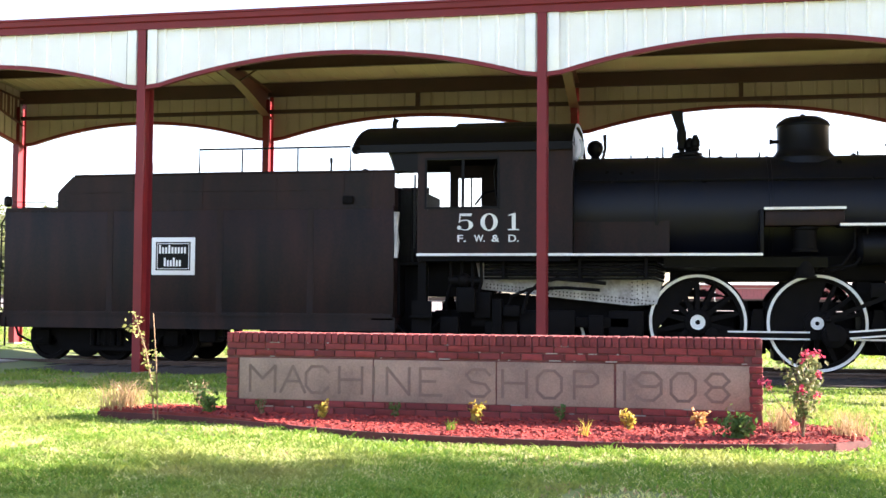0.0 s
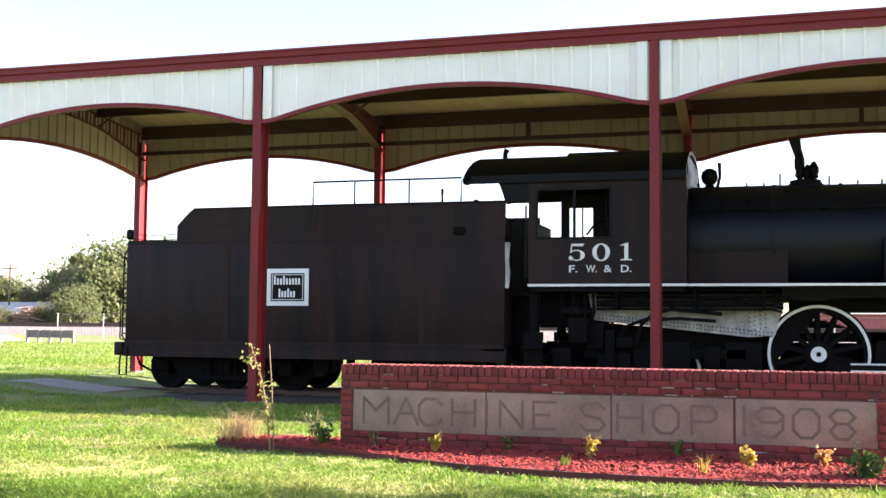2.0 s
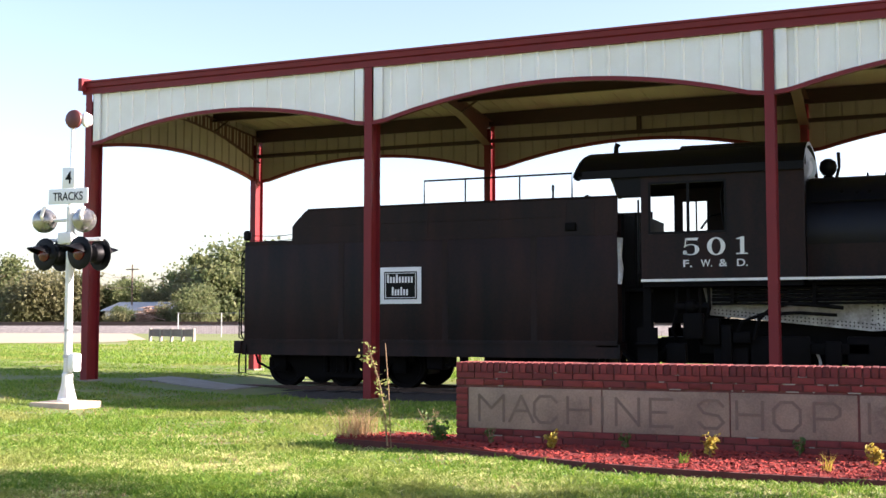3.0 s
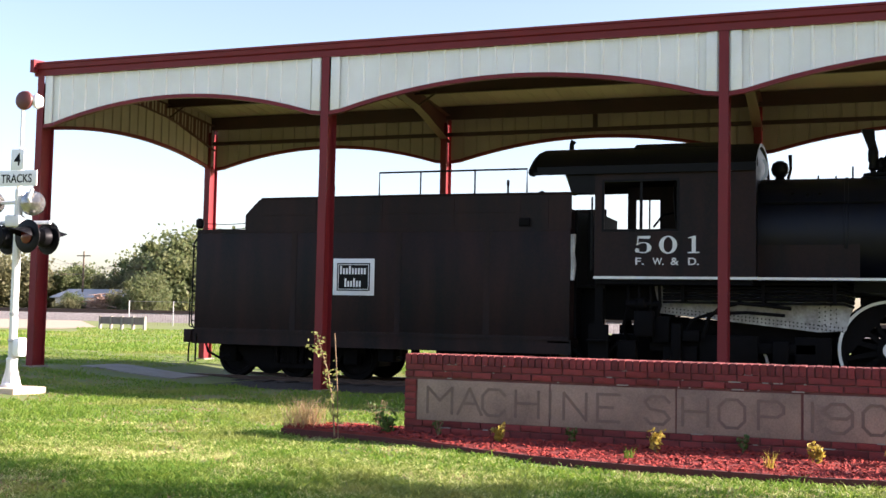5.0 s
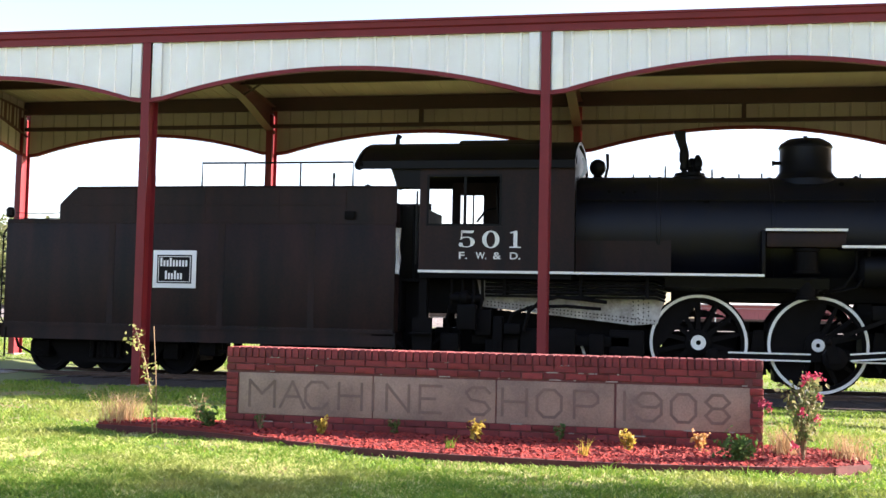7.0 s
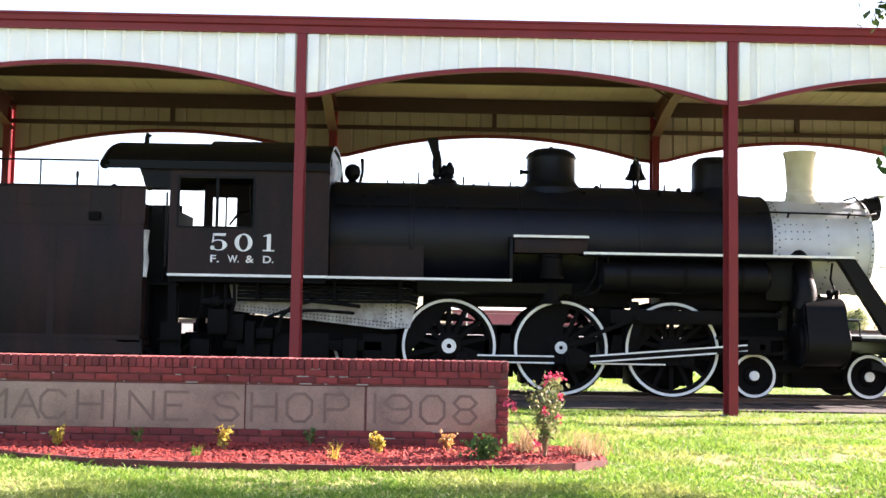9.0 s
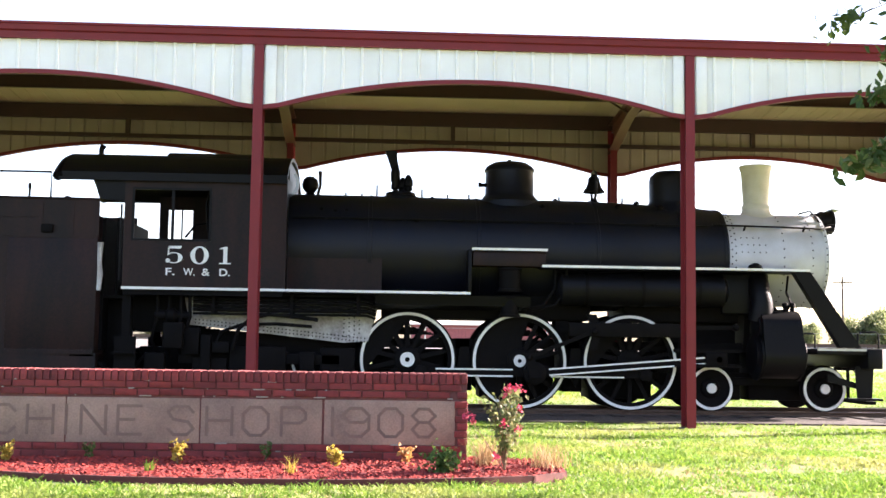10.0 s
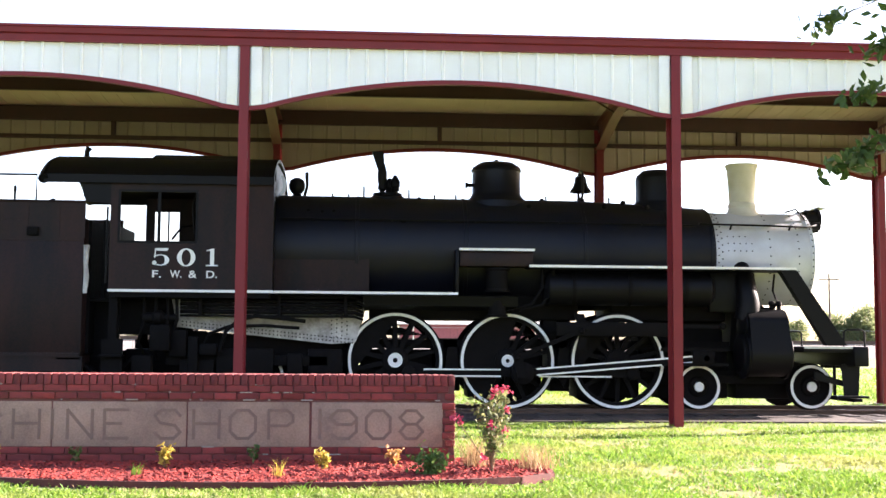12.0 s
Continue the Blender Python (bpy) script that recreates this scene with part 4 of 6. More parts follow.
        for u0, u1, w0, w1 in ((-2.05, -1.70, 0.62, 0.98), (-1.42, -1.12, 0.95, 1.42), (-1.10, -0.92, 0.55, 1.30), (-0.90, -0.60, 0.98, 1.18)):
            part("under_cab_casting", box(B(), u0, u1, YC + s * 1.18 - 0.09, YC + s * 1.18 + 0.09, w0, w1, 0.03), GREASE, loco)
        bm = B()
        lathe(bm, (-1.9, YC + s * 1.25, 1.62), (1, 0, 0), [(0.05, 0), (0.09, 0.04), (0.09, 0.2), (0.13, 0.24), (0.13, 0.34), (0.07, 0.40), (0.07, 0.6), (0, 0.6)], 16)
        part("injector", bm, GREASE, loco)
        for x in (-1.85, -1.65, -1.45, -1.30):
            pipe("injector_pipe", [(x, YC + s * 1.28, 2.0), (x + 0.02, YC + s * 1.30, 1.6), (x - 0.1, YC + s * 1.2, 1.2), (x, YC + s * 1.0, 0.9)], 0.03, GREASE, loco)
        bm = B()
        box(bm, -1.72, -1.38, YC + s * 1.3 - 0.12, YC + s * 1.3 + 0.12, 1.05, 1.5, 0.03)
        part("tool_box", bm, GREASE, loco)
    for x, z in ((2.48, 0.91), (4.48, 0.91), (6.47, 0.91), (7.94, 0.465), (10.01, 0.475), (0.02, 0.58)):
        pipe("axle", [(x, YC - 0.8, z), (x, YC + 0.8, z)], 0.10, GREASE, loco, 14)
    bm = B()
    prism(bm, [(-1.35, 1.42), (1.3, 1.25), (1.1, 0.62), (-1.0, 0.62)], "y", YC - 0.55, YC + 0.55)
    part("ash_pan", bm, GREASE, loco)
    for x0, x1, z0, z1 in ((1.0, 1.75, 0.5, 1.5), (3.30, 3.66, 0.36, 1.2), (5.30, 5.66, 0.36, 1.2), (7.0, 8.5, 0.5, 1.7), (-2.3, -1.2, 0.6, 1.08)):
        part("frame_stretcher", box(B(), x0, x1, YC - 0.48, YC + 0.48, z0, z1, 0.02), GREASE, loco)
    for x0, x1 in ((1.85, 3.15), (3.8, 5.15), (5.8, 6.95), (7.3, 8.6), (8.75, 9.75)):
        part("brake_rigging", box(B(), x0, x1, YC - 0.42, YC + 0.42, 0.24, 1.10, 0.02), GREASE, loco)
    # Dark plates added to block light gaps below the cab and gangway.
    for x0, x1, z0, z1 in ((-2.35, -1.35, 1.33, 1.97), (-1.74, -1.35, 1.05, 1.32), (-2.86, -2.36, 0.55, 1.9)):
        part("under_cab_fill", box(B(), x0, x1, 2.35, 2.42, z0, z1, 0.01), GREASE, loco)
    # Dark drum and plates added to fill the pale gap by the link motion.
    bm = B()
    lathe(bm, (5.10, YC - 0.45, 1.46), (1, 0, 0), [(0, 0), (0.16, 0.02), (0.18, 0.06), (0.18, 0.56), (0.14, 0.62), (0, 0.64)], 24)
    part("gap_fill_drum", bm, GREASE, loco)
    for x0, x1, z0, z1 in ((5.15, 5.40, 1.2, 1.66), (6.9, 7.3, 1.2, 1.66)):
        part("gap_fill_plate", box(B(), x0, x1, YC - 0.62, YC - 0.50, z0, z1, 0.02), GREASE, loco)
    for s in (NEAR, FAR):
        part("steam_pipe_casing", box(B(), 8.1, 8.95, *sorted((YC + s * 0.88, YC + s * 1.02)), 1.80, 2.53, 0.04), BLACK, loco)
    for x0, x1, z0 in ((2.0, 5.78, 1.64), (5.79, 6.37, 1.90), (6.38, 8.5, 1.64)):
        part("boiler_belly", box(B(), x0, x1, YC - 0.7, YC + 0.7, z0, 2.1, 0.04), GREASE, loco)
    bm = B()
    prism(bm, [(YC - 0.75, 1.9), (YC + 0.75, 1.9), (YC + 0.6, 1.2), (YC - 0.6, 1.2)], "x", 8.6, 9.4)
    part("saddle", bm, BLACK, loco)
    bm = B()
    box(bm, 9.62, 10.50, 1.66, 4.74, 1.10, 1.20, 0.01)
    part("front_deck", bm, BLACK, loco)
    bm = B()
    box(bm, 10.50, 10.76, 1.60, 4.80, 0.86, 1.205, 0.015)
    beam = part("pilot_beam", bm, BLACK, loco)
    part("deck_edge", box(B(), 9.62, 10.50, 1.648, 1.658, 1.165, 1.205), GALV, beam)
    bm = B()
    box(bm, 10.6, 11.05, YC - 0.12, YC + 0.12, 0.80, 1.02, 0.03)
    box(bm, 10.95, 11.15, YC - 0.2, YC + 0.16, 0.74, 1.08, 0.05)
    part("coupler", bm, GREASE, beam)
    bm = B()
    box(bm, 10.62, 10.80, 2.0, 4.4, 0.22, 0.28)
    for y in (2.1, 2.9, 3.5, 4.3):
        box(bm, 10.66, 10.70, y, y + 0.06, 0.25, 0.9)
    part("footboard", bm, GREASE, beam)


build_boiler()
build_boards()
build_cab()
build_running_gear()

# ---- tender ----
tender = thing("tender", "rust-streaked black tender coupled behind the locomotive", "tender")


def build_tender():
    x0, x1, y0, y1 = -10.56, -2.84, 1.68, 4.72
    bm = B()
    box(bm, x0, x1, y0, y1, 0.95, 2.97, 0.03)
    tank = part("water_tank", bm, RUSTY, tender)
    bm = B()
    box(bm, -9.47, -2.84, y0 + 0.031, y1 - 0.031, 2.955, 3.0)
    o = [(-9.47, 2.95), (-9.47, 3.26), (-9.40, 3.34), (-9.17, 3.56), (-9.10, 3.58), (-2.84, 3.58), (-2.84, 2.95)]
    part("bunker_floor", bm, RUSTY, tender)
    for ya in (y0 + 0.03, y1 - 0.055):
        part("bunker_side", prism(B(), o, "y", ya, ya + 0.025), RUSTY, tender)
    part("bunker_end", box(B(), -9.465, -9.44, y0 + 0.056, y1 - 0.056, 3.0, 3.26), RUSTY, tender)
    part("bunker_slope", prism(B(), [(-9.465, 3.262), (-9.40, 3.34), (-9.17, 3.56), (-9.17, 3.53), (-9.42, 3.28)], "y", y0 + 0.056, y1 - 0.056), RUSTY, tender)
    part("bunker_cover", box(B(), -9.168, -5.2, y0 + 0.056, y1 - 0.056, 3.50, 3.54), RUSTY, tender)
    part("bunker_gate", box(B(), -2.87, -2.845, y0 + 0.056, y1 - 0.056, 3.0, 3.3), RUSTY, tender)
    part("bunker_rim", sweep(B(), [(-9.12, y0 + 0.04, 3.58), (-6, y0 + 0.04, 3.59), (-2.84, y0 + 0.04, 3.58)], 0.025, 8), RUSTY, tender)
    # bunker side laps, stiffeners, and a dark box for a hole near its front
    yb = y0 + 0.03
    part("plate_lap", box(B(), -9.15, -3.85, yb - 0.012, yb, 3.255, 3.30), RUSTY, tender)
    for x in (-7.95, -6.55, -5.1, -3.82, -3.30):
        part("plate_lap", box(B(), x - 0.035, x + 0.035, yb - 0.008, yb, 2.98, 3.56), RUSTY, tender)
    part("dark_notch_box", box(B(), -3.80, -3.60, yb - 0.07, yb - 0.009, 2.99, 3.14, 0.02), GREASE, tender)
    # plate laps and rivet lines
    for x in (-8.35, -6.15, -4.4):
        part("plate_lap", box(B(), x - 0.06, x + 0.06, y0 - 0.006, y0, 1.0, 2.93), RUSTY, tank)
    for z in (2.95, 0.99):
        part("plate_lap", box(B(), x0 + 0.03, x1 - 0.03, y0 - 0.007, y0, z - 0.05, z + 0.03), RUSTY, tank)
    bm = B()
    for i in range(150):
        x = x0 + 0.08 + i * 0.051
        for z in (2.93, 1.0):
            lathe(bm, (x, y0 - 0.006, z), (0, -1, 0), [(0.010, 0), (0.006, 0.007), (0, 0.008)], 5)
    tagged(part("rivets", bm, RUSTY, tank), kind="stuff")
    for y in (y0 + 0.02, y1 - 0.14):
        part("side_sill", box(B(), x0 - 0.05, x1 + 0.02, y, y + 0.12, 0.70, 0.95), RUSTY, tender)
    part("underframe", box(B(), x0 - 0.05, x1, y0 + 0.145, y1 - 0.145, 0.76, 0.95), RUSTY, tender)
    part("end_beam", box(B(), x0 - 0.22, x0 - 0.052, y0 - 0.02, y1 + 0.02, 0.72, 0.98, 0.01), RUSTY, tender)
    # trucks
    for s in (NEAR, FAR):
        for xs in ((-9.98, -8.64, -7.30), (-5.25, -3.65)):
            for x in xs:
                y = YC + s * 0.75
                bm = B()
                lathe(bm, (x, y, 0.48), (0, s, 0), [(0.445, -0.1), (0.42, -0.06), (0.42, 0.03), (0.34, 0.03), (0.32, 0.0), (0.14, 0.0), (0.12, 0.05), (0, 0.05)], 36)
                part("truck_wheel", bm, GREASE, tender)
                bm = B()
                box(bm, x - 0.15, x + 0.15, y + s * 0.22 - 0.10, y + s * 0.22 + 0.10, 0.36, 0.66, 0.025)
                part("journal_box", bm, GREASE, tender)
            a, b = xs[0], xs[-1]
            bm = B()
            prism(bm, [(a - 0.3, 0.58), (a - 0.2, 0.78), (a + 0.5, 0.80), (b - 0.5, 0.80), (b + 0.2, 0.78), (b + 0.3, 0.58), (b - 0.2, 0.54), (b - 0.40, 0.25), (a + 0.40, 0.25), (a + 0.2, 0.54)], "y", *sorted((YC + s * 0.93, YC + s * 1.0)))
            part("truck_frame", bm, GREASE, tender)
            for k in range(5):
                c = (a + b) / 2 + (k - 2) * 0.14
                bm = B()
                lathe(bm, (c, YC + s * 1.03, 0.36), (0, 0, 1), [(0.06, 0), (0.06, 0.05), (0.05, 0.06), (0.06, 0.12), (0.05, 0.18), (0.06, 0.24), (0.06, 0.3)], 12)
                part("truck_spring", bm, GREASE, tender)
    bm = B()
    box(bm, -6.66, -6.31, 1.95, 2.4, 0.44, 0.80, 0.05)
    box(bm, -6.20, -6.16, 2.0, 2.3, 0.55, 0.80)
    box(bm, -5.98, -5.92, 2.0, 2.3, 0.50, 0.80)
    box(bm, -6.30, -5.85, 2.05, 2.1, 0.50, 0.56)
    part("drain_box", bm, GREASE, tender)
    pipe("brake_hose", [(-10.35, 1.8, 0.75), (-10.25, 1.75, 0.55), (-10.0, 1.8, 0.42), (-9.85, 1.9, 0.5)], 0.025, GREASE, tender)
    # handrails, ladder, fittings on top
    yr = 2.15
    pipe("top_railing", [(-6.78, yr, 3.56), (-6.78, yr, 4.10), (-3.80, yr, 4.10), (-3.80, yr, 3.56)], 0.018, BLACK, tender)
    for x in (-5.92, -4.82):
        pipe("railing_post", [(x, yr, 3.56), (x, yr, 4.10)], 0.016, BLACK, tender)
    pipe("grab_loop", [(-8.10, 2.3, 3.54), (-8.10, 2.3, 3.88), (-8.02, 2.3, 3.97), (-7.90, 2.3, 3.97), (-7.82, 2.3, 3.88), (-7.82, 2.3, 3.54)], 0.016, BLACK, tender)
    for x, h, r in ((-8.85, 0.08, 0.05), (-6.95, 0.10, 0.05), (-4.12, 0.34, 0.022), (-3.47, 0.12, 0.045), (-7.45, 0.04, 0.03)):
        bm = B()
        lathe(bm, (x, 2.0, 3.53), (0, 0, 1), [(r, 0), (r * 0.8, h * 0.7), (r * 1.25, h * 0.75), (r * 1.1, h), (0, h + 0.02)], 12)
        part("top_fitting", bm, BLACK, tender)
    part("water_hatch", lathe(B(), (-8.2, YC, 3.5), (0, 0, 1), [(0.36, 0), (0.36, 0.10), (0.3, 0.14), (0, 0.16)], 24), BLACK, tender)
    for y in (1.78, 2.15):
        pipe("ladder_rail", [(-10.60, y, 0.98), (-10.68, y, 1.1), (-10.68, y, 2.7), (-10.58, y, 2.85)], 0.016, BLACK, tender)
    for k in range(6):
        pipe("ladder_rung", [(-10.68, 1.78, 1.15 + 0.3 * k), (-10.68, 2.15, 1.15 + 0.3 * k)], 0.014, BLACK, tender)
    pipe("step_iron", [(-10.62, 1.70, 0.95), (-10.66, 1.68, 0.60), (-10.66, 1.68, 0.34), (-10.50, 1.68, 0.34), (-10.50, 1.68, 0.9)], 0.018, BLACK, tender)
    pipe("corner_handle", [(-10.58, 1.66, 1.02), (-10.64, 1.64, 1.05), (-10.64, 1.64, 1.6), (-10.58, 1.66, 1.63)], 0.014, BLACK, tender)
    for z in (3.02, 3.12):
        pipe("deck_cable", [(-10.5, 1.9, z), (-10.0, 1.92, z - 0.02), (-9.48, 1.95, z + 0.01)], 0.008, BLACK, tender, 6)
    bm = B()
    lathe(bm, (-10.60, 1.85, 3.02), (0, 0, 1), [(0.05, 0), (0.08, 0.04), (0.08, 0.16), (0.05, 0.2), (0, 0.21)], 14)
    part("marker_lamp", bm, BLACK, tender)
    # front end with its flaking gangway post
    part("gangway_post", sweep(B(), [(-2.81, y0 + 0.03, 2.02), (-2.79, y0 + 0.03, 2.3), (-2.81, y0 + 0.03, 2.5), (-2.80, y0 + 0.03, 2.84)], [0.036, 0.05, 0.038, 0.055], 8), FIREBOX, tender, "flaking white gangway handrail post")
    part("front_plate", box(B(), -2.84, -2.79, y0 + 0.3, y1 - 0.3, 1.0, 3.3), GREASE, tender)
    # Dark sheet added to stop the see-through light in the gangway.
    part("gangway_fill", box(B(), -2.62, -2.58, 2.1, 4.5, 1.95, 3.32), GREASE, tender)
    for x0, x1 in ((-10.1, -7.1), (-5.6, -3.3)):
        part("truck_bolster", box(B(), x0, x1, YC - 0.55, YC + 0.55, 0.30, 0.72, 0.03), GREASE, tender)
    part("apron", box(B(), -2.86, -2.38, 2.0, 4.4, 1.90, 1.95), GREASE, tender)
    part("drawbar", box(B(), -3.0, -1.9, YC - 0.3, YC + 0.3, 0.75, 1.05, 0.03), GREASE, tender)
    bm = B()
    for z in (0.55, 0.9):
        box(bm, -3.25, -2.85, y0 + 0.02, y0 + 0.25, z, z + 0.03)
    for x in (-3.25, -2.88):
        box(bm, x, x + 0.03, y0 + 0.1, y0 + 0.14, 0.55, 0.95)
    part("tender_step", bm, GREASE, tender)
    for k in range(3):
        pipe("coupling_hose", [(-2.9, 2.0 + 0.3 * k, 0.85), (-2.65, 2.0 + 0.3 * k, 0.6), (-2.35, 2.0 + 0.3 * k, 0.62), (-2.0, 2.0 + 0.3 * k, 0.95)], 0.04, GREASE, tender)
    # company plate: white border, black field, inner line and two rows of plain bars
    sx0, sx1, sz0, sz1 = -7.49, -6.63, 1.70, 2.40
    part("plate_border", box(B(), sx0, sx1, y0 - 0.022, y0 - 0.007, sz0, sz1, 0.003), SIGNWHITE, tender, "white enamelled plate with black field")
    part("plate_field", box(B(), sx0 + 0.085, sx1 - 0.085, y0 - 0.026, y0 - 0.0225, sz0 + 0.085, sz1 - 0.085), SIGNBLACK, tender)
    bm = B()
    a0, a1, c0, c1 = sx0 + 0.11, sx1 - 0.11, sz0 + 0.11, sz1 - 0.11
    for q in ((a0, a1, c0, c0 + 0.012), (a0, a1, c1 - 0.012, c1), (a0, a0 + 0.012, c0 + 0.012, c1 - 0.012), (a1 - 0.012, a1, c0 + 0.012, c1 - 0.012)):
        box(bm, q[0], q[1], y0 - 0.029, y0 - 0.0262, q[2], q[3])
    part("plate_line", bm, SIGNWHITE, tender)
    for z, wd in ((2.10, 0.56), (1.86, 0.36)):
        bm = B()
        n = int(wd / 0.058)
        for k in range(n):
            x = (sx0 + sx1) / 2 - wd / 2 + k * wd / n
            h = 0.16 if k in (0, 3) else 0.115
            box(bm, x, x + wd / n * 0.62, y0 - 0.030, y0 - 0.0262, z, z + h)
        part("plate_bars", bm, SIGNWHITE, tender)


build_tender()


# ---- planting materials ----
def leaf_mat(name, color, second, glow=0.4, rough=0.55, patch=None):
    """Thin leaves: each one a little different, part of the light passing through."""
    m = bpy.data.materials.new(name)
    m.use_nodes = True
    nt = m.node_tree
    b = nt.nodes["Principled BSDF"]
    geo, mix = nt.nodes.new("ShaderNodeNewGeometry"), nt.nodes.new("ShaderNodeMix")
    mix.data_type = "RGBA"
    mix.inputs["A"].default_value, mix.inputs["B"].default_value = (*color, 1), (*second, 1)
    nt.links.new(geo.outputs["Random Per Island"], mix.inputs["Factor"])
    out = mix.outputs["Result"]
    if patch:
        # drier stretches of the lawn, some metres across
        co, nz, rg, mx = nt.nodes.new("ShaderNodeTexCoord"), nt.nodes.new("ShaderNodeTexNoise"), nt.nodes.new("ShaderNodeMapRange"), nt.nodes.new("ShaderNodeMix")
        nz.inputs["Scale"].default_value, nz.inputs["Detail"].default_value = 0.55, 6
        rg.inputs["From Min"].default_value, rg.inputs["From Max"].default_value, rg.inputs["To Max"].default_value = 0.50, 0.70, 0.75
        mx.data_type = "RGBA"
        mx.inputs["B"].default_value = (*patch, 1)
        nt.links.new(co.outputs["Object"], nz.inputs["Vector"])
        nt.links.new(nz.outputs[0], rg.inputs["Value"])
        nt.links.new(rg.outputs[0], mx.inputs["Factor"])
        nt.links.new(out, mx.inputs["A"])
        out = mx.outputs["Result"]
    nt.links.new(out, b.inputs["Base Color"])
    b.inputs["Roughness"].default_value = rough
    b.inputs["Specular IOR Level"].default_value = 0.3
    tr, sh = nt.nodes.new("ShaderNodeBsdfTranslucent"), nt.nodes.new("ShaderNodeMixShader")
    nt.links.new(out, tr.inputs[0])
    sh.inputs[0].default_value = glow
    nt.links.new(b.outputs[0], sh.inputs[1])
    nt.links.new(tr.outputs[0], sh.inputs[2])
    nt.links.new(sh.outputs[0], nt.nodes["Material Output"].inputs[0])
    return m


GRASS = leaf_mat("grass_blade", (0.084, 0.196, 0.015), (0.225, 0.305, 0.048), 0.5, patch=(0.330, 0.300, 0.100))
DRYGRASS = leaf_mat("dry_grass_blade", (0.294, 0.182, 0.084), (0.385, 0.28, 0.154), 0.4)
# Pale dry blades, lightened further to carry the sun on the left lawn.
SUNGRASS = leaf_mat("sunlit_grass_blade", (0.36, 0.44, 0.11), (0.56, 0.54, 0.25), 0.5)
LEAF = leaf_mat("green_leaf", (0.055, 0.11, 0.022), (0.10, 0.17, 0.04), 0.4)
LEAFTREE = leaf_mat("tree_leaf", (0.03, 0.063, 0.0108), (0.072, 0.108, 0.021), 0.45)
# Paler than near leaves: the haze of distance is put into these colours.
LEAFFAR = leaf_mat("hazy_tree_leaf", (0.125, 0.165, 0.068), (0.190, 0.205, 0.092), 0.6)
LEAFFAR2 = leaf_mat("hazy_dull_leaf", (0.150, 0.155, 0.074), (0.215, 0.200, 0.100), 0.6)
YELLOWLEAF = leaf_mat("yellow_green_leaf", (0.336, 0.272, 0.04), (0.496, 0.368, 0.072), 0.45)
ORANGELEAF = leaf_mat("orange_tinged_leaf", (0.384, 0.16, 0.064), (0.4, 0.288, 0.08), 0.45)
LEAFROSE = leaf_mat("rose_leaf", (0.08, 0.12, 0.035), (0.22, 0.21, 0.09), 0.45)
PETAL = leaf_mat("pink_red_petal", (0.36, 0.025, 0.06), (0.48, 0.08, 0.13), 0.35)
BARK = mat("grey_brown_bark", (0.16, 0.115, 0.08), 0.9, second=(0.07, 0.05, 0.035), scale=7, fine=60, amount=0.8, bump=0.6)
STEM = mat("thin_woody_stem", (0.20, 0.13, 0.07), 0.8, scale=20, amount=0.5, bump=0.2)
EDGING = mat("dark_red_edging", (0.10, 0.022, 0.018), 0.85, second=(0.05, 0.014, 0.012), scale=9, amount=0.7, bump=0.3)


def leaves(name, centres, size, material, parent, stretch=1.7, seed=1, label=""):
    """Many small pointed leaves at the given places, each folded along its middle."""
    rng = np.random.default_rng(seed)
    c = np.asarray(centres, float)
    n = len(c)
    d = rng.normal(size=(n, 3))
    d /= np.linalg.norm(d, axis=1)[:, None]
    s = np.cross(d, rng.normal(size=(n, 3)))
    s /= np.linalg.norm(s, axis=1)[:, None]
    u = np.cross(d, s)
    r = (size * rng.uniform(0.6, 1.25, n))[:, None]
    v = np.stack([c - d * r * stretch / 2, c + s * r / 2 + u * r * 0.12 - d * r * 0.1, c + d * r * stretch / 2, c - s * r / 2 + u * r * 0.12 - d * r * 0.1], 1).reshape(-1, 3)
    me = bpy.data.meshes.new(name)
    me.from_pydata(v.tolist(), [], [f for i in range(n) for f in ((4 * i, 4 * i + 1, 4 * i + 2), (4 * i, 4 * i + 2, 4 * i + 3))])
    me.materials.append(material)
    ob = new(name, me)
    ob.parent = parent
    if label:
        ob["label"] = label
    return ob


def blades(name, roots, heights, width, lean, material, parent=None, seed=1):
    """Grass blades: narrow bent triangles from the given roots."""
    rng = np.random.default_rng(seed)
    p = np.asarray(roots, float)
    n = len(p)
    a, b = rng.uniform(0, 2 * math.pi, n), rng.uniform(0, 2 * math.pi, n)
    h = np.asarray(heights)
    w = np.stack([np.cos(a), np.sin(a), np.zeros(n)], 1) * (width * rng.uniform(0.7, 1.3, n))[:, None] / 2
    off = np.stack([np.cos(b), np.sin(b), np.zeros(n)], 1) * (h * lean * rng.uniform(0.2, 1.2, n))[:, None]
    up = np.stack([np.zeros(n), np.zeros(n), h], 1)
    v = np.stack([p - w, p + w, p + off * 0.35 + up * 0.6 + w * 0.7, p + off * 0.35 + up * 0.6 - w * 0.7, p + off + up], 1).reshape(-1, 3)
    k = np.arange(n)[:, None] * 5
    faces = np.concatenate([k + np.array([[0, 1, 2, 3]])], 1).tolist()
    tris = (k + np.array([[3, 2, 4]])).tolist()
    me = bpy.data.meshes.new(name)
    me.from_pydata(v.tolist(), [], faces + tris)
    me.materials.append(material)
    ob = new(name, me)
    ob.parent = parent
    return ob


# ---- brick sign wall ----
WX0, WX1, WY, WT = -2.32, 2.85, -7.33, 0.92
sign_wall = thing("sign_wall", "low red brick wall holding four carved sandstone slabs", "sign wall")


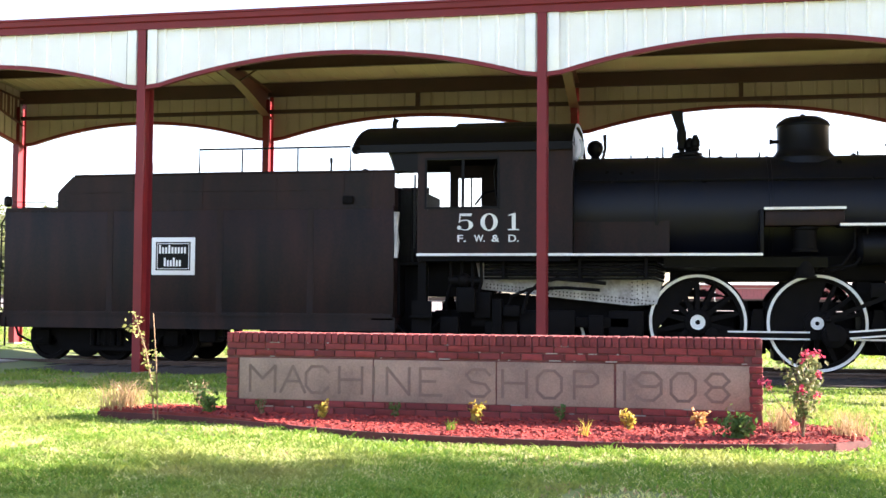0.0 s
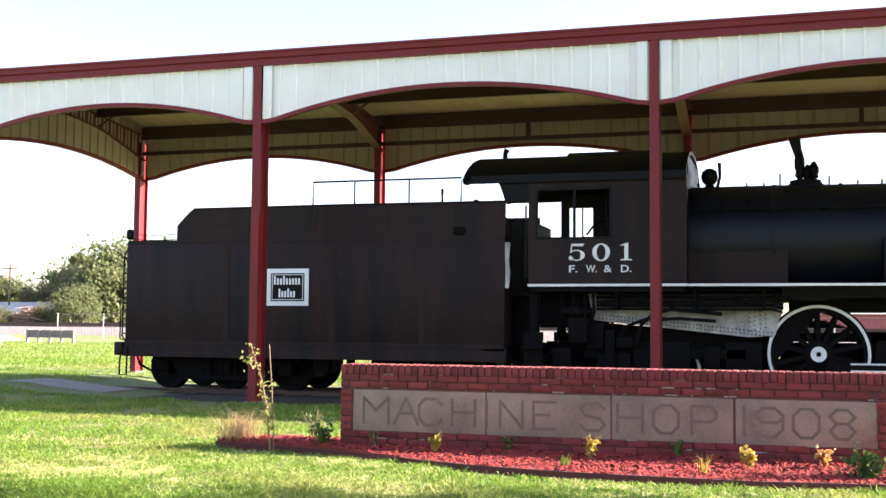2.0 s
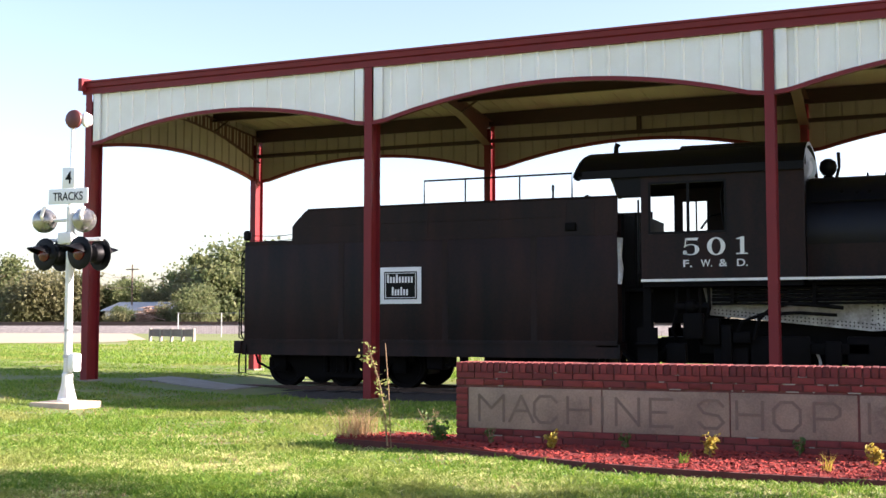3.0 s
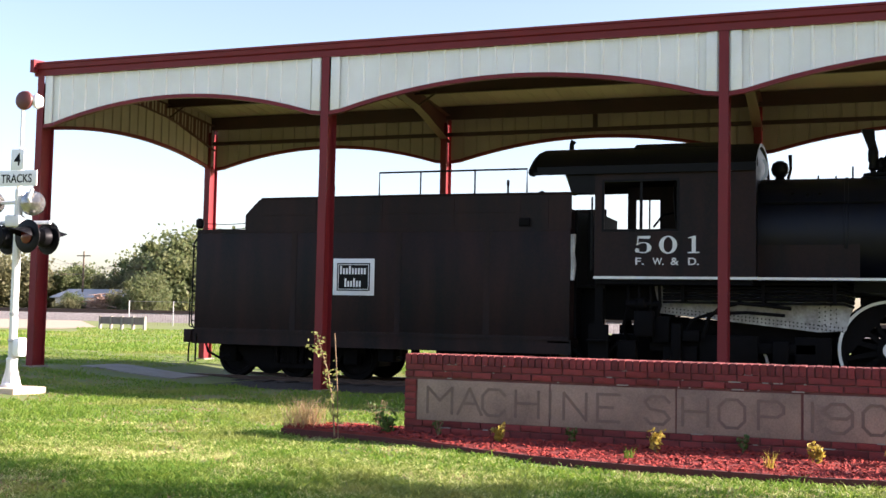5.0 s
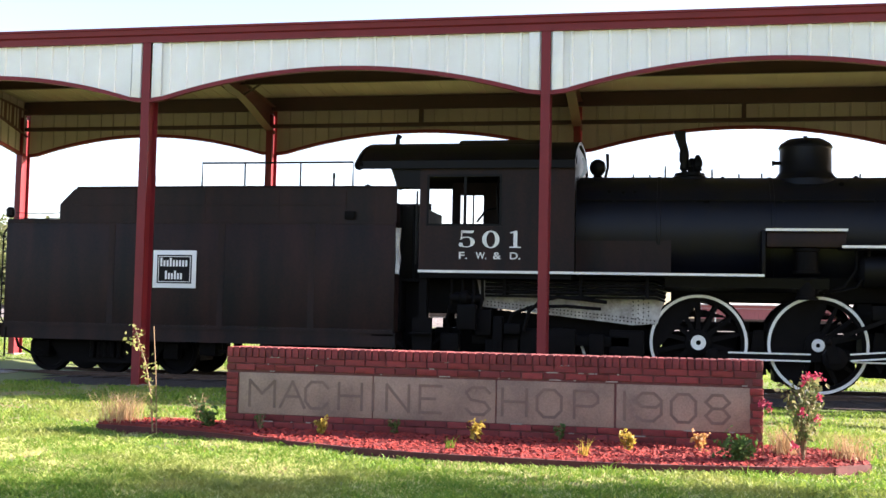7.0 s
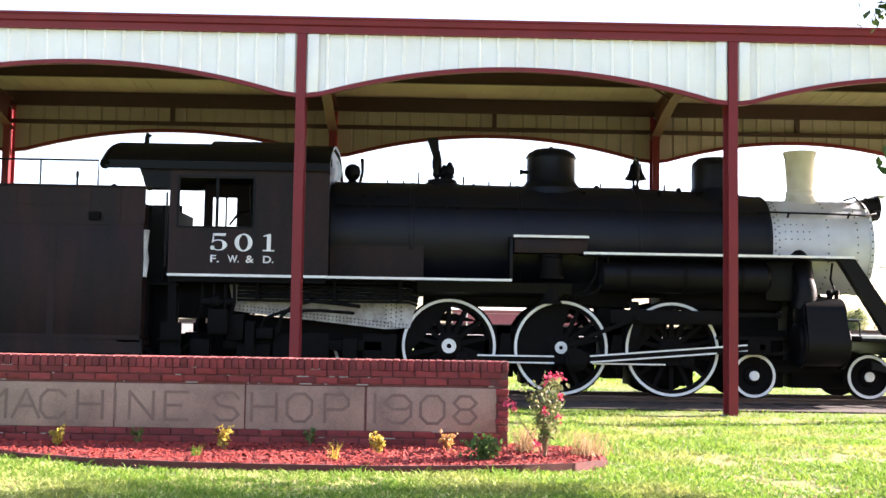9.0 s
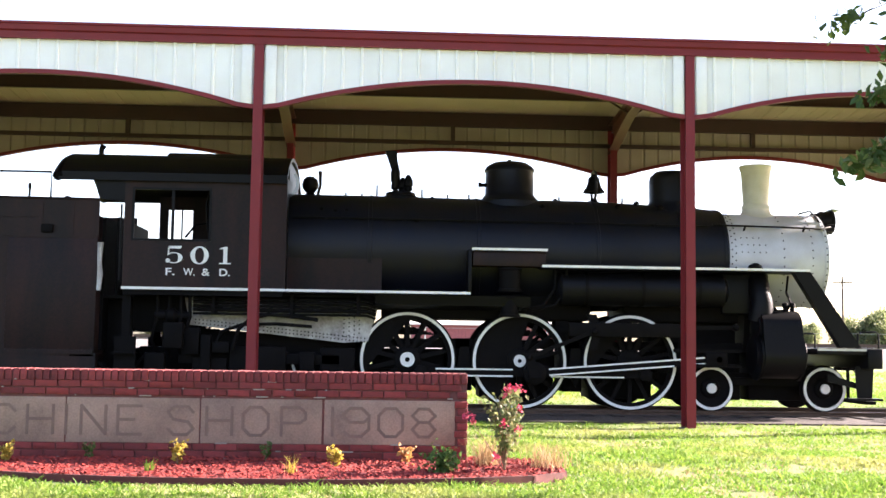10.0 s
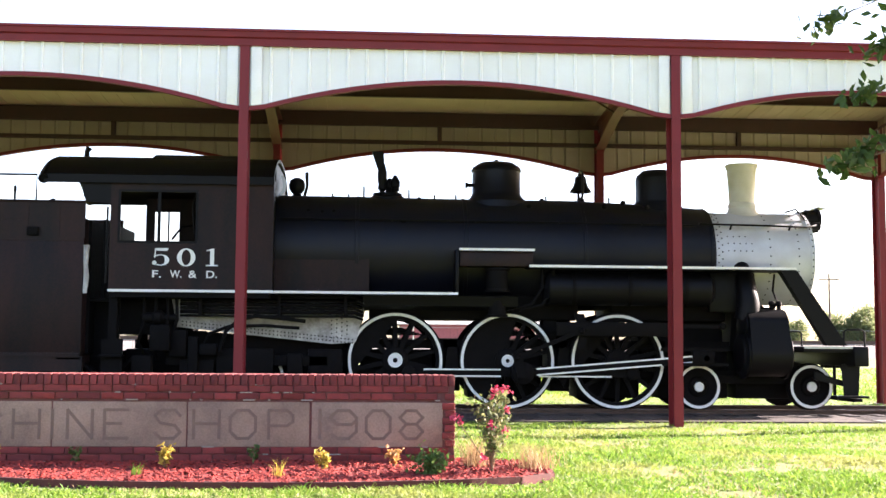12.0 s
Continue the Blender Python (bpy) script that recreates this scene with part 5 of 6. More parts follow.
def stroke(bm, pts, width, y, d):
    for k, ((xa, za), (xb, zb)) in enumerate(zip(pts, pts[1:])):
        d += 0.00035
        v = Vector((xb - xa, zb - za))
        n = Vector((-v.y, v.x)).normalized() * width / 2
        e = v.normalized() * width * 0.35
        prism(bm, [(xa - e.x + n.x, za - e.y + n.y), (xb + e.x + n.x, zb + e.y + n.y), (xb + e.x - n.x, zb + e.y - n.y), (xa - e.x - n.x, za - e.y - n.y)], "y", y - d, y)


GLYPHS = {
    "M": [[(0, 0), (0, 1), (.5, .5), (1, 1), (1, 0)]], "A": [[(0, 0), (.5, 1), (1, 0)], [(.22, .42), (.78, .42)]],
    "C": [[(1, .78), (.75, 1), (.25, 1), (0, .75), (0, .25), (.25, 0), (.75, 0), (1, .22)]],
    "H": [[(0, 0), (0, 1)], [(1, 0), (1, 1)], [(0, .52), (1, .52)]], "I": [[(.5, 0), (.5, 1)]], "1": [[(.5, 0), (.5, 1)]],
    "N": [[(0, 0), (0, 1), (1, 0), (1, 1)]], "E": [[(1, 1), (0, 1), (0, 0), (1, 0)], [(0, .52), (.7, .52)]],
    "S": [[(1, .8), (.78, 1), (.25, 1), (0, .8), (.2, .55), (.8, .45), (1, .22), (.75, 0), (.25, 0), (0, .2)]],
    "O": [[(.28, 0), (.72, 0), (1, .25), (1, .75), (.72, 1), (.28, 1), (0, .75), (0, .25), (.28, 0)]],
    "P": [[(0, 0), (0, 1), (.75, 1), (1, .82), (1, .6), (.75, .45), (0, .45)]],
    "9": [[(.05, .15), (.3, 0), (.7, 0), (1, .25), (1, .75), (.72, 1), (.28, 1), (0, .75), (.25, .5), (.8, .5), (1, .65)]],
    "0": [[(.28, 0), (.72, 0), (1, .25), (1, .75), (.72, 1), (.28, 1), (0, .75), (0, .25), (.28, 0)]],
    "8": [[(.28, .52), (.72, .52), (1, .75), (.72, 1), (.28, 1), (0, .75), (.28, .52), (0, .26), (.28, 0), (.72, 0), (1, .26), (.72, .52)]],
}
LETTERS = (("M", -2.07, -1.81), ("A", -1.75, -1.50), ("C", -1.49, -1.26), ("H", -1.15, -0.92), ("I", -0.82, -0.79), ("N", -0.67, -0.45), ("E", -0.34, -0.13), ("S", 0.11, 0.34), ("H", 0.46, 0.69), ("O", 0.79, 1.02), ("P", 1.14, 1.36), ("1", 1.59, 1.62), ("9", 1.70, 1.94), ("0", 2.03, 2.25), ("8", 2.34, 2.55))


def build_sign_wall():
    bm = B()
    box(bm, WX0 + 0.008, WX1 - 0.008, WY + 0.015, WY + 0.37, -0.1, WT - 0.012)
    part("mortar_core", bm, MORTAR, sign_wall)
    z0, z1 = 0.262, 0.668
    cuts = (-2.19, -0.81, 0.40, 1.52, 2.74)
    for a, b in zip(cuts, cuts[1:]):
        bm = B()
        g0, g1 = (0.010 if a == 1.52 else 0.006), (0.012 if b == 1.52 else 0.006)
        box(bm, a + g0, b - g1, WY + 0.006, WY + 0.10, z0, z1, 0.006)
        slab = part("stone_slab", bm, STONE, sign_wall, "brown carved sandstone slab")
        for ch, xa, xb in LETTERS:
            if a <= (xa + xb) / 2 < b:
                # Raised strokes in the darkened stone stand in for carved grooves.
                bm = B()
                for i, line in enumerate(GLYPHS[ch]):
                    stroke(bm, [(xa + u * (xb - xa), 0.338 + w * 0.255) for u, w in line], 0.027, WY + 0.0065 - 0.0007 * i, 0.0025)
                part("raised_letter", bm, LETTERSHADE, slab, "darkened letter " + ch)
    rng = random.Random(4)

    def brick_mesh(w, h, d, seed):
        r = random.Random(seed)
        bm = B()
        box(bm, -w / 2, w / 2, 0, d, -h / 2, h / 2)
        bmesh.ops.bevel(bm, geom=[e for e in bm.edges], offset=0.004, segments=1, affect="EDGES")
        for v in bm.verts:
            v.co += Vector((r.uniform(-1, 1), r.uniform(-1, 1), r.uniform(-1, 1))) * 0.0016
        return mesh_of("brick", bm, BRICK)
    caps = [brick_mesh(0.0575, 0.098, 0.375, k) for k in range(4)]
    strs = [brick_mesh(0.194, 0.058, 0.10, 10 + k) for k in range(4)]
    heads = [brick_mesh(0.120, 0.058, 0.11, 20 + k) for k in range(4)]
    halves = [brick_mesh(0.092, 0.058, 0.10, 30 + k) for k in range(3)]

    def lay(me, x, y, z, turn=0.0):
        ob = new("brick", me)
        ob.parent = sign_wall
        ob.matrix_basis = pose(x + rng.uniform(-.002, .002), y + rng.uniform(-.003, .002), z + rng.uniform(-.0015, .0015), 0, 0, turn + rng.uniform(-.4, .4))
    n = 76
    for k in range(n):
        # two cracks run through the cap
        lay(rng.choice(caps), WX0 + (k + 0.5) * (WX1 - WX0) / n, WY - 0.004, WT - 0.05)
    for row, z in enumerate((0.790, 0.721, 0.229, 0.161, 0.093, 0.025)):
        x = WX0 + (0.1 if row % 2 == 0 else 0.047)
        if row % 2:
            lay(rng.choice(halves), WX0 + 0.048, WY, z)
            x = WX0 + 0.2
        while x + 0.1 < WX1 + 0.01:
            lay(rng.choice(strs), x, WY, z)
            x += 0.2045
        if WX1 - (x - 0.1) > 0.06:
            lay(rng.choice(halves), WX1 - 0.048, WY, z)
    for k in range(6):
        z = 0.297 + k * 0.068
        lay(rng.choice(heads), WX0 + 0.062, WY, z)
        lay(rng.choice(heads if k % 2 else halves), WX1 - (0.060 if k % 2 else 0.047), WY, z)
    # lime stains and mortar smears left on the face
    bm = B()
    for k in range(46):
        x, z = rng.uniform(WX0 + .1, WX1 - .1), rng.choice((0.195, 0.127, 0.755, 0.825, 0.687, 0.262))
        w = rng.choice((0.015, 0.02, 0.05, 0.11))
        box(bm, x, x + w, WY - 0.002, WY + 0.004, z - 0.006, z + 0.006)
    tagged(part("lime_smear", bm, CONCRETE, sign_wall), kind="stuff")


# ---- planting bed ----
BED = ((-3.70, -7.30), (-3.2, -7.40), (-2.4, -7.62), (-1.6, -7.96), (-0.7, -8.34), (0.1, -8.52), (0.9, -8.58), (1.7, -8.60), (2.4, -8.50), (2.9, -8.38), (3.35, -8.20), (3.66, -7.92), (3.68, -7.6), (3.45, -7.25), (3.1, -7.05), (-2.4, -6.8), (-3.3, -6.85), (-3.65, -7.05))


def bed_z(x, y):
    return 0.088 + 0.04 * sstep(-8.4, -7.4, y) + 0.012 * noise.noise((x * 4, y * 4, 0))


def build_bed():
    mid = Vector((0.0, -7.5))
    bm, rings = B(), []
    for f in (1.0, 0.85, 0.65, 0.4, 0.15):
        ring = []
        for i in range(len(BED)):
            p, q = Vector(BED[i]), Vector(BED[(i + 1) % len(BED)])
            for t in (0.0, 0.5):
                c = p.lerp(q, t)
                c = Vector((mid.x + (c.x - mid.x) * f, mid.y + (c.y - mid.y) * f))
                ring.append(bm.verts.new((c.x, c.y, bed_z(c.x, c.y))))
        rings.append(ring)
    low = [bm.verts.new((v.co.x, v.co.y, -0.1)) for v in rings[0]]
    rings = [low] + rings
    for r, s in zip(rings, rings[1:]):
        for i in range(len(r)):
            bm.faces.new((r[i], r[(i + 1) % len(r)], s[(i + 1) % len(r)], s[i]))
    bm.faces.new(rings[-1])
    bed = part("planting_bed", bm, MULCH)
    tagged(bed, "raised bed of red bark mulch along the wall", "planting bed", kind="structure")
    pts = [(x, y, 0.035) for x, y in BED]
    bm = B()
    for i in range(len(pts)):
        p, q = Vector(pts[i]), Vector(pts[(i + 1) % len(pts)])
        d = (q - p).normalized()
        n = Vector((-d.y, d.x, 0)) * 0.02
        vs = [bm.verts.new(c + n * s + Vector((0, 0, h))) for c in (p - d * 0.01, q + d * 0.01) for s in (-1, 1) for h in (-0.1, 0.062)]
        for f in ((0, 1, 3, 2), (4, 6, 7, 5), (0, 4, 5, 1), (2, 3, 7, 6), (1, 5, 7, 3), (0, 2, 6, 4)):
            bm.faces.new([vs[k] for k in f])
    part("edging", bm, EDGING, bed, "dark red bed edging")
    rng = np.random.default_rng(8)
    vs, fs = [], []
    from_x = rng.uniform(-3.8, 3.9, 9000)
    from_y = rng.uniform(-8.6, -6.8, 9000)
    for x, y, a, t, L in zip(from_x, from_y, rng.uniform(0, 6.28, 9000), rng.uniform(-.5, .5, 9000), rng.uniform(0.02, 0.06, 9000)):
        if not inside(x, y) or (WX0 - .02 < x < WX1 + .02 and -7.34 < y < -6.9):
            continue
        c, w = Vector((x, y, bed_z(x, y) + 0.008)), 0.006 + L * 0.12
        d, n, u = Vector((math.cos(a), math.sin(a), t)) * L / 2, Vector((-math.sin(a), math.cos(a), 0)) * w, Vector((0, 0, 0.006))
        k = len(vs)
        vs += [c - d - n, c + d - n, c + d + n, c - d + n, c - d * .9 + u, c + d * .9 + u]
        fs += [(k, k + 1, k + 5, k + 4), (k + 3, k + 4, k + 5, k + 2), (k, k + 4, k + 3), (k + 1, k + 2, k + 5)]
    chips = stuff_mesh("bark_chips", vs, fs, leaf_mat("bark_chip", (0.33, 0.040, 0.027), (0.12, 0.016, 0.013), 0.0, 0.85))
    chips.parent = bed
    tagged(chips, kind="stuff")


def inside(x, y):
    hit, n = False, len(BED)
    for i in range(n):
        (xa, ya), (xb, yb) = BED[i], BED[(i + 1) % n]
        if (ya > y) != (yb > y) and x < (xb - xa) * (y - ya) / (yb - ya) + xa:
            hit = not hit
    return hit


def shrub(name, x, y, h, spread, count, size, material, label, category, seed, stems=7, group=""):
    rng = random.Random(seed)
    z = bed_z(x, y) if inside(x, y) else ground_z(x, y)
    t = thing(name, label, category, group, at=(x, y, z))
    tips, bm = [], B()
    for k in range(stems):
        a, r = rng.uniform(0, 6.28), spread * rng.uniform(0.3, 1)
        p = [(0, 0, -0.01), (math.cos(a) * r * .4, math.sin(a) * r * .4, h * .5), (math.cos(a) * r, math.sin(a) * r, h * rng.uniform(.7, 1.05))]
        sweep(bm, p, [0.006, 0.004, 0.002], 5)
        tips.append([Vector(q) for q in p])
    part("stem", bm, STEM, t)
    cs = []
    for k in range(count):
        p = rng.choice(tips)
        f = rng.uniform(0.25, 1.0)
        c = p[0].lerp(p[1], f * 2) if f < .5 else p[1].lerp(p[2], f * 2 - 1)
        cs.append(c + Vector((rng.gauss(0, 1), rng.gauss(0, 1), rng.gauss(0, 1))) * spread * 0.2)
    leaves("foliage", cs, size, material, t, seed=seed)
    return t, [p[2] for p in tips]


def tuft(name, x, y, h, spread, n, material, label, seed, width=0.006, lean=0.7):
    rng = np.random.default_rng(seed)
    z = bed_z(x, y) if inside(x, y) else ground_z(x, y)
    t = thing(name, label, "grass tuft", at=(x, y, z - 0.005))
    blades("grass_clump", np.stack([rng.normal(0, spread, n), rng.normal(0, spread, n), np.zeros(n)], 1), rng.uniform(h * .5, h, n), width, lean, material, t, seed)


def build_plants():
    for k, (x, y, h) in enumerate(((-1.21, -7.70, 0.17), (0.28, -7.76, 0.19), (1.66, -7.86, 0.17))):
        shrub("small_shrub", x, y, h, 0.08, 130, 0.030, YELLOWLEAF, "small yellow-leaved shrub in the red mulch", "shrub", 20 + k, group="shrubs in the bed")
    shrub("small_shrub", 2.28, -7.72, 0.20, 0.11, 110, 0.030, ORANGELEAF, "small shrub with orange tinged leaves in mulch", "shrub", 31, group="shrubs in the bed")
    shrub("low_shrub", 2.58, -8.05, 0.16, 0.20, 380, 0.034, LEAF, "low spreading dark green shrub in mulch", "shrub", 32, 12)
    for k, x in enumerate((-1.9, -0.55, 1.02)):
        shrub("small_shrub", x, -7.46, 0.16, 0.07, 60, 0.026, LEAF, "small dull green shrub close to the brick wall", "shrub", 40 + k, group="shrubs by the wall")
    shrub("leafy_bush", -2.75, -7.0, 0.28, 0.17, 55, 0.024, LEAF, "thin dark green bush beside the brick wall", "bush", 50, 11)
    shrub("leafy_bush", -2.45, -7.45, 0.16, 0.14, 200, 0.032, LEAF, "low pale green bush beside the brick wall", "bush", 51, 9)
    tuft("grass_tuft", 0.11, -8.12, 0.12, 0.02, 30, GRASS, "small green grass tuft in red mulch", 60)
    tuft("grass_tuft", 1.31, -8.22, 0.19, 0.02, 30, YELLOWLEAF, "small yellowish grass tuft in red mulch", 61)
    tuft("dry_grass_clump", -3.5, -7.2, 0.34, 0.10, 260, DRYGRASS, "tan dry ornamental grass clump in mulch", 62)
    tuft("dry_grass_clump", 3.0, -7.62, 0.30, 0.06, 170, DRYGRASS, "tan dry ornamental grass clump by the wall", 63)
    tuft("dry_grass_clump", 3.52, -7.75, 0.26, 0.10, 190, DRYGRASS, "loose dry grass clump beside the rose bush", 64)
    # rose bush with flower heads
    t, tips = shrub("rose_bush", 3.13, -7.95, 0.68, 0.20, 470, 0.036, LEAFROSE, "green rose bush with pink red flowers", "bush", 70, 13)
    tips = sorted(tips, key=lambda v: -v.z)
    spots = [tuple(v) for v in tips[:5]] + [(-0.02, -0.15, 0.42), (0.10, -0.12, 0.36), (-0.08, -0.15, 0.14), (-0.33, 0.05, 0.47), (-0.27, 0.03, 0.43), (0.12, -0.05, 0.54)]
    sweep_bm = sweep(B(), [(0, 0, 0), (-0.2, 0.03, 0.3), (-0.33, 0.05, 0.47)], [0.005, 0.004, 0.002], 5)
    part("stem", sweep_bm, STEM, t)
    for k, p in enumerate(spots):
        rng = np.random.default_rng(k)
        leaves("flower", np.array(p) + rng.normal(0, 0.020, (20, 3)), 0.030, PETAL, t, 1.1, k + 3, "pink red rose flower")
    # sapling held by a thin stake
    x, y = -2.95, -7.62
    s = thing("sapling", "thin young tree with sparse pale leaves", "sapling", at=(x, y, bed_z(x, y)))
    part("trunk", sweep(B(), [(0, 0, -0.05), (-0.03, 0, 0.3), (-0.10, 0, 0.62), (-0.16, 0, 0.78), (-0.24, 0, 1.0)], [0.010, 0.009, 0.007, 0.005, 0.003], 6), STEM, s)
    rng = np.random.default_rng(77)
    path = np.array([(0, 0, 0.1), (-0.03, 0, 0.3), (-0.10, 0, 0.62), (-0.20, 0, 0.82), (-0.25, 0, 0.97)])
    f = rng.uniform(0, 3.99, 130)
    i = f.astype(int)
    c = path[i] + (path[i + 1] - path[i]) * (f - i)[:, None] + rng.normal(0, 0.04, (130, 3))
    leaves("foliage", c, 0.030, leaf_mat("sapling_leaf", (0.20, 0.24, 0.07), (0.40, 0.36, 0.13), 0.45), s, seed=5)
    st = thing("plant_stake", "thin weathered wooden stake beside the sapling", "stake", at=(x + 0.02, y + 0.05, bed_z(x, y)))
    part("stake_rod", sweep(B(), [(0, 0, -0.1), (-0.03, 0, 0.5), (-0.07, 0, 0.98)], 0.0055, 6), STEM, st)


# ---- crossing signal ----
def build_signal():
    x, y = -9.95, -4.2
    z = ground_z(x, y)
    SW = mat("white_mast_paint", (0.74, 0.74, 0.72), 0.5, second=(0.55, 0.52, 0.48), scale=6, amount=0.5, bump=0.08)
    t = thing("crossing_signal", "white railway crossing signal with black round lamp targets", "signal", at=(x, y, z))
    part("concrete_foot", box(B(), -0.40, 0.36, -0.36, 0.36, -0.15, 0.085, 0.015), mat("foot_concrete", (0.55, 0.43, 0.32), 0.9, scale=5, amount=0.5, bump=0.2), t)
    bm = B()
    lathe(bm, (0, 0, 0.085), (0, 0, 1), [(0.14, 0), (0.14, 0.04), (0.10, 0.08), (0.08, 0.34), (0.085, 0.42), (0.07, 0.44), (0, 0.44)], 24)
    for k in range(4):
        a = math.pi / 4 + k * math.pi / 2
        c, s = math.cos(a), math.sin(a)
        q = [Vector((c * r + n * -s * 0.012, s * r + n * c * 0.012, h)) for n in (-1, 1) for r, h in ((0.06, 0.09), (0.15, 0.09), (0.06, 0.45))]
        v = [bm.verts.new(p) for p in q]
        for f in ((0, 1, 2), (5, 4, 3), (0, 3, 4, 1), (1, 4, 5, 2), (2, 5, 3, 0)):
            bm.faces.new([v[i] for i in f])
    part("mast_base", bm, SW, t)
    bm = B()
    lathe(bm, (0, 0, 0.45), (0, 0, 1), [(0.06, 0), (0.06, 2.6), (0.045, 2.62), (0.045, 3.05), (0.026, 3.07), (0.026, 3.95), (0, 3.95)], 20)
    part("mast", bm, SW, t)
    for h in (0.75, 1.15):
        part("mast_band", lathe(B(), (0, 0, h), (0, 0, 1), [(0.064, 0), (0.072, 0.005), (0.072, 0.04), (0.064, 0.045)], 20, True), GALV, t)
    part("relay_box", box(B(), 0.07, 0.20, -0.08, 0.08, 0.54, 0.82, 0.025), SIGNWHITE, t, "small white relay box")
    part("box_lid", box(B(), 0.08, 0.19, -0.095, -0.081, 0.58, 0.78, 0.006), SIGNWHITE, t)
    # number plate of tracks and the word board: flat signs on the mast
    for nm, a0, a1, b0, b1, word, c0, c1, d0, d1 in (("count_plate", -0.11, 0.13, 3.34, 3.66, "4", -0.05, 0.07, 3.41, 3.60), ("word_plate", -0.37, 0.38, 3.10, 3.335, "TRACKS", -0.28, 0.29, 3.15, 3.28)):
        p = part(nm, box(B(), a0, a1, -0.085, -0.067, b0, b1, 0.004), SIGNWHITE, t, "white plate with black lettering " + word)
        part("lettering", text_mesh(word, c0, c1, d0, d1, -0.0855, 0.003, 0.012), SIGNBLACK, p)
    REDDISC = mat("faded_red_disc", (0.13, 0.03, 0.025), 0.5, second=(0.07, 0.02, 0.018), scale=9, amount=0.6, bump=0.05)
    ax = Vector((0.05, -1.0, 0)).normalized()
    c = Vector((0.02, 0, 4.42))
    part("top_disc", lathe(B(), c, ax, [(0.0, -0.08), (0.08, -0.075), (0.14, -0.03), (0.15, 0.0), (0.14, 0.03), (0.10, 0.05), (0, 0.06)], 28), REDDISC, t, "faded red round target on the mast top")
    part("top_housing", lathe(B(), c - ax * 0.05 + Vector((0.10, 0.05, 0)), (0.9, 0.4, 0), [(0.10, 0), (0.12, 0.05), (0.08, 0.12), (0, 0.14)], 18), SIGNWHITE, t)
    # cross arms and four lamps, two facing each road
    part("cross_arm", sweep(B(), [(-0.55, 0, 2.55), (0.60, 0, 2.55)], 0.03, 10), SW, t)
    part("junction_box", box(B(), -0.16, 0.12, -0.12, 0.02, 2.48, 2.66, 0.03), SW, t, "grey junction box")
    part("upper_arm", sweep(B(), [(-0.50, 0.02, 2.86), (0.30, 0.02, 2.86)], 0.026, 10), SW, t)

    def lamp(c, d, target, disc, back, bowl=1.0):
        c, d = Vector(c), Vector(d).normalized()
        l = part("lamp_target", lathe(B(), c, d, [(0.0, -0.012), (target * 0.97, -0.012), (target, -0.006), (target, 0.006), (target * 0.97, 0.01), (0.13, 0.012), (0, 0.012)], 36), disc, t, "round lamp target")
        part("lamp_housing", lathe(B(), c, -d, [(0.15 * bowl, 0.012), (0.16 * bowl, 0.06), (0.13 * bowl, 0.15), (0.06 * bowl, 0.20), (0, 0.21)], 24), back, l)
        if bowl > 1:
            part("lamp_bracket", sweep(B(), [c - d * 0.18, c - d * 0.25 + Vector((0, 0, 0.06)), c - d * 0.2 + Vector((0.04, 0, 0.2))], 0.028, 8), SW, l)
        part("lens", lathe(B(), c, d, [(0.11, 0.012), (0.11, 0.03), (0.06, 0.05), (0, 0.055)], 24), mat("dark_red_lens", (0.10, 0.01, 0.01), 0.15), l, "dark red lens")
        a, b = frame_of(d)
        up = Vector((0, 0, 1))
        sd = d.cross(up).normalized()
        bm, rows = B(), []
        for k in range(9):
            th = math.pi * k / 8
            r = sd * (math.cos(th) * 0.15) + up * (math.sin(th) * 0.15)
            rows.append([bm.verts.new(c + r * f + d * e - up * s) for f, e, s in ((1.0, 0.012, 0), (1.0, 0.30 * math.sin(th) + 0.03, 0.06 * math.sin(th)), (0.95, 0.30 * math.sin(th) + 0.03, 0.06 * math.sin(th)), (0.94, 0.012, 0))])
        for p, q in zip(rows, rows[1:]):
            for k in range(4):
                bm.faces.new((p[k], p[(k + 1) % 4], q[(k + 1) % 4], q[k]))
        part("hood", bm, SIGNBLACK, l)
    west = Vector((-0.12, -1.0, 0))
    east = Vector((0.20, 1.0, 0))
    lamp((-0.40, -0.10, 2.33), west, 0.25, SIGNBLACK, SIGNWHITE)
    lamp((0.37, -0.22, 2.33), west, 0.25, SIGNBLACK, SIGNWHITE)
    lamp((-0.22, 0.06, 2.32), east, 0.25, SIGNBLACK, SIGNBLACK)
    lamp((0.52, 0.06, 2.32), east, 0.25, SIGNBLACK, SIGNBLACK)
    SILV = mat("silvered_disc", (0.50, 0.50, 0.48), 0.25, 0.8, second=(0.10, 0.085, 0.075), scale=5, amount=0.95, bump=0.05)
    lamp((-0.54, 0.05, 2.86), (-0.55, 1.0, 0), 0.18, SIGNBLACK, SILV, 1.18)
    lamp((0.19, 0.10, 2.85), (-0.45, 1.0, 0), 0.18, SIGNBLACK, SILV, 1.18)


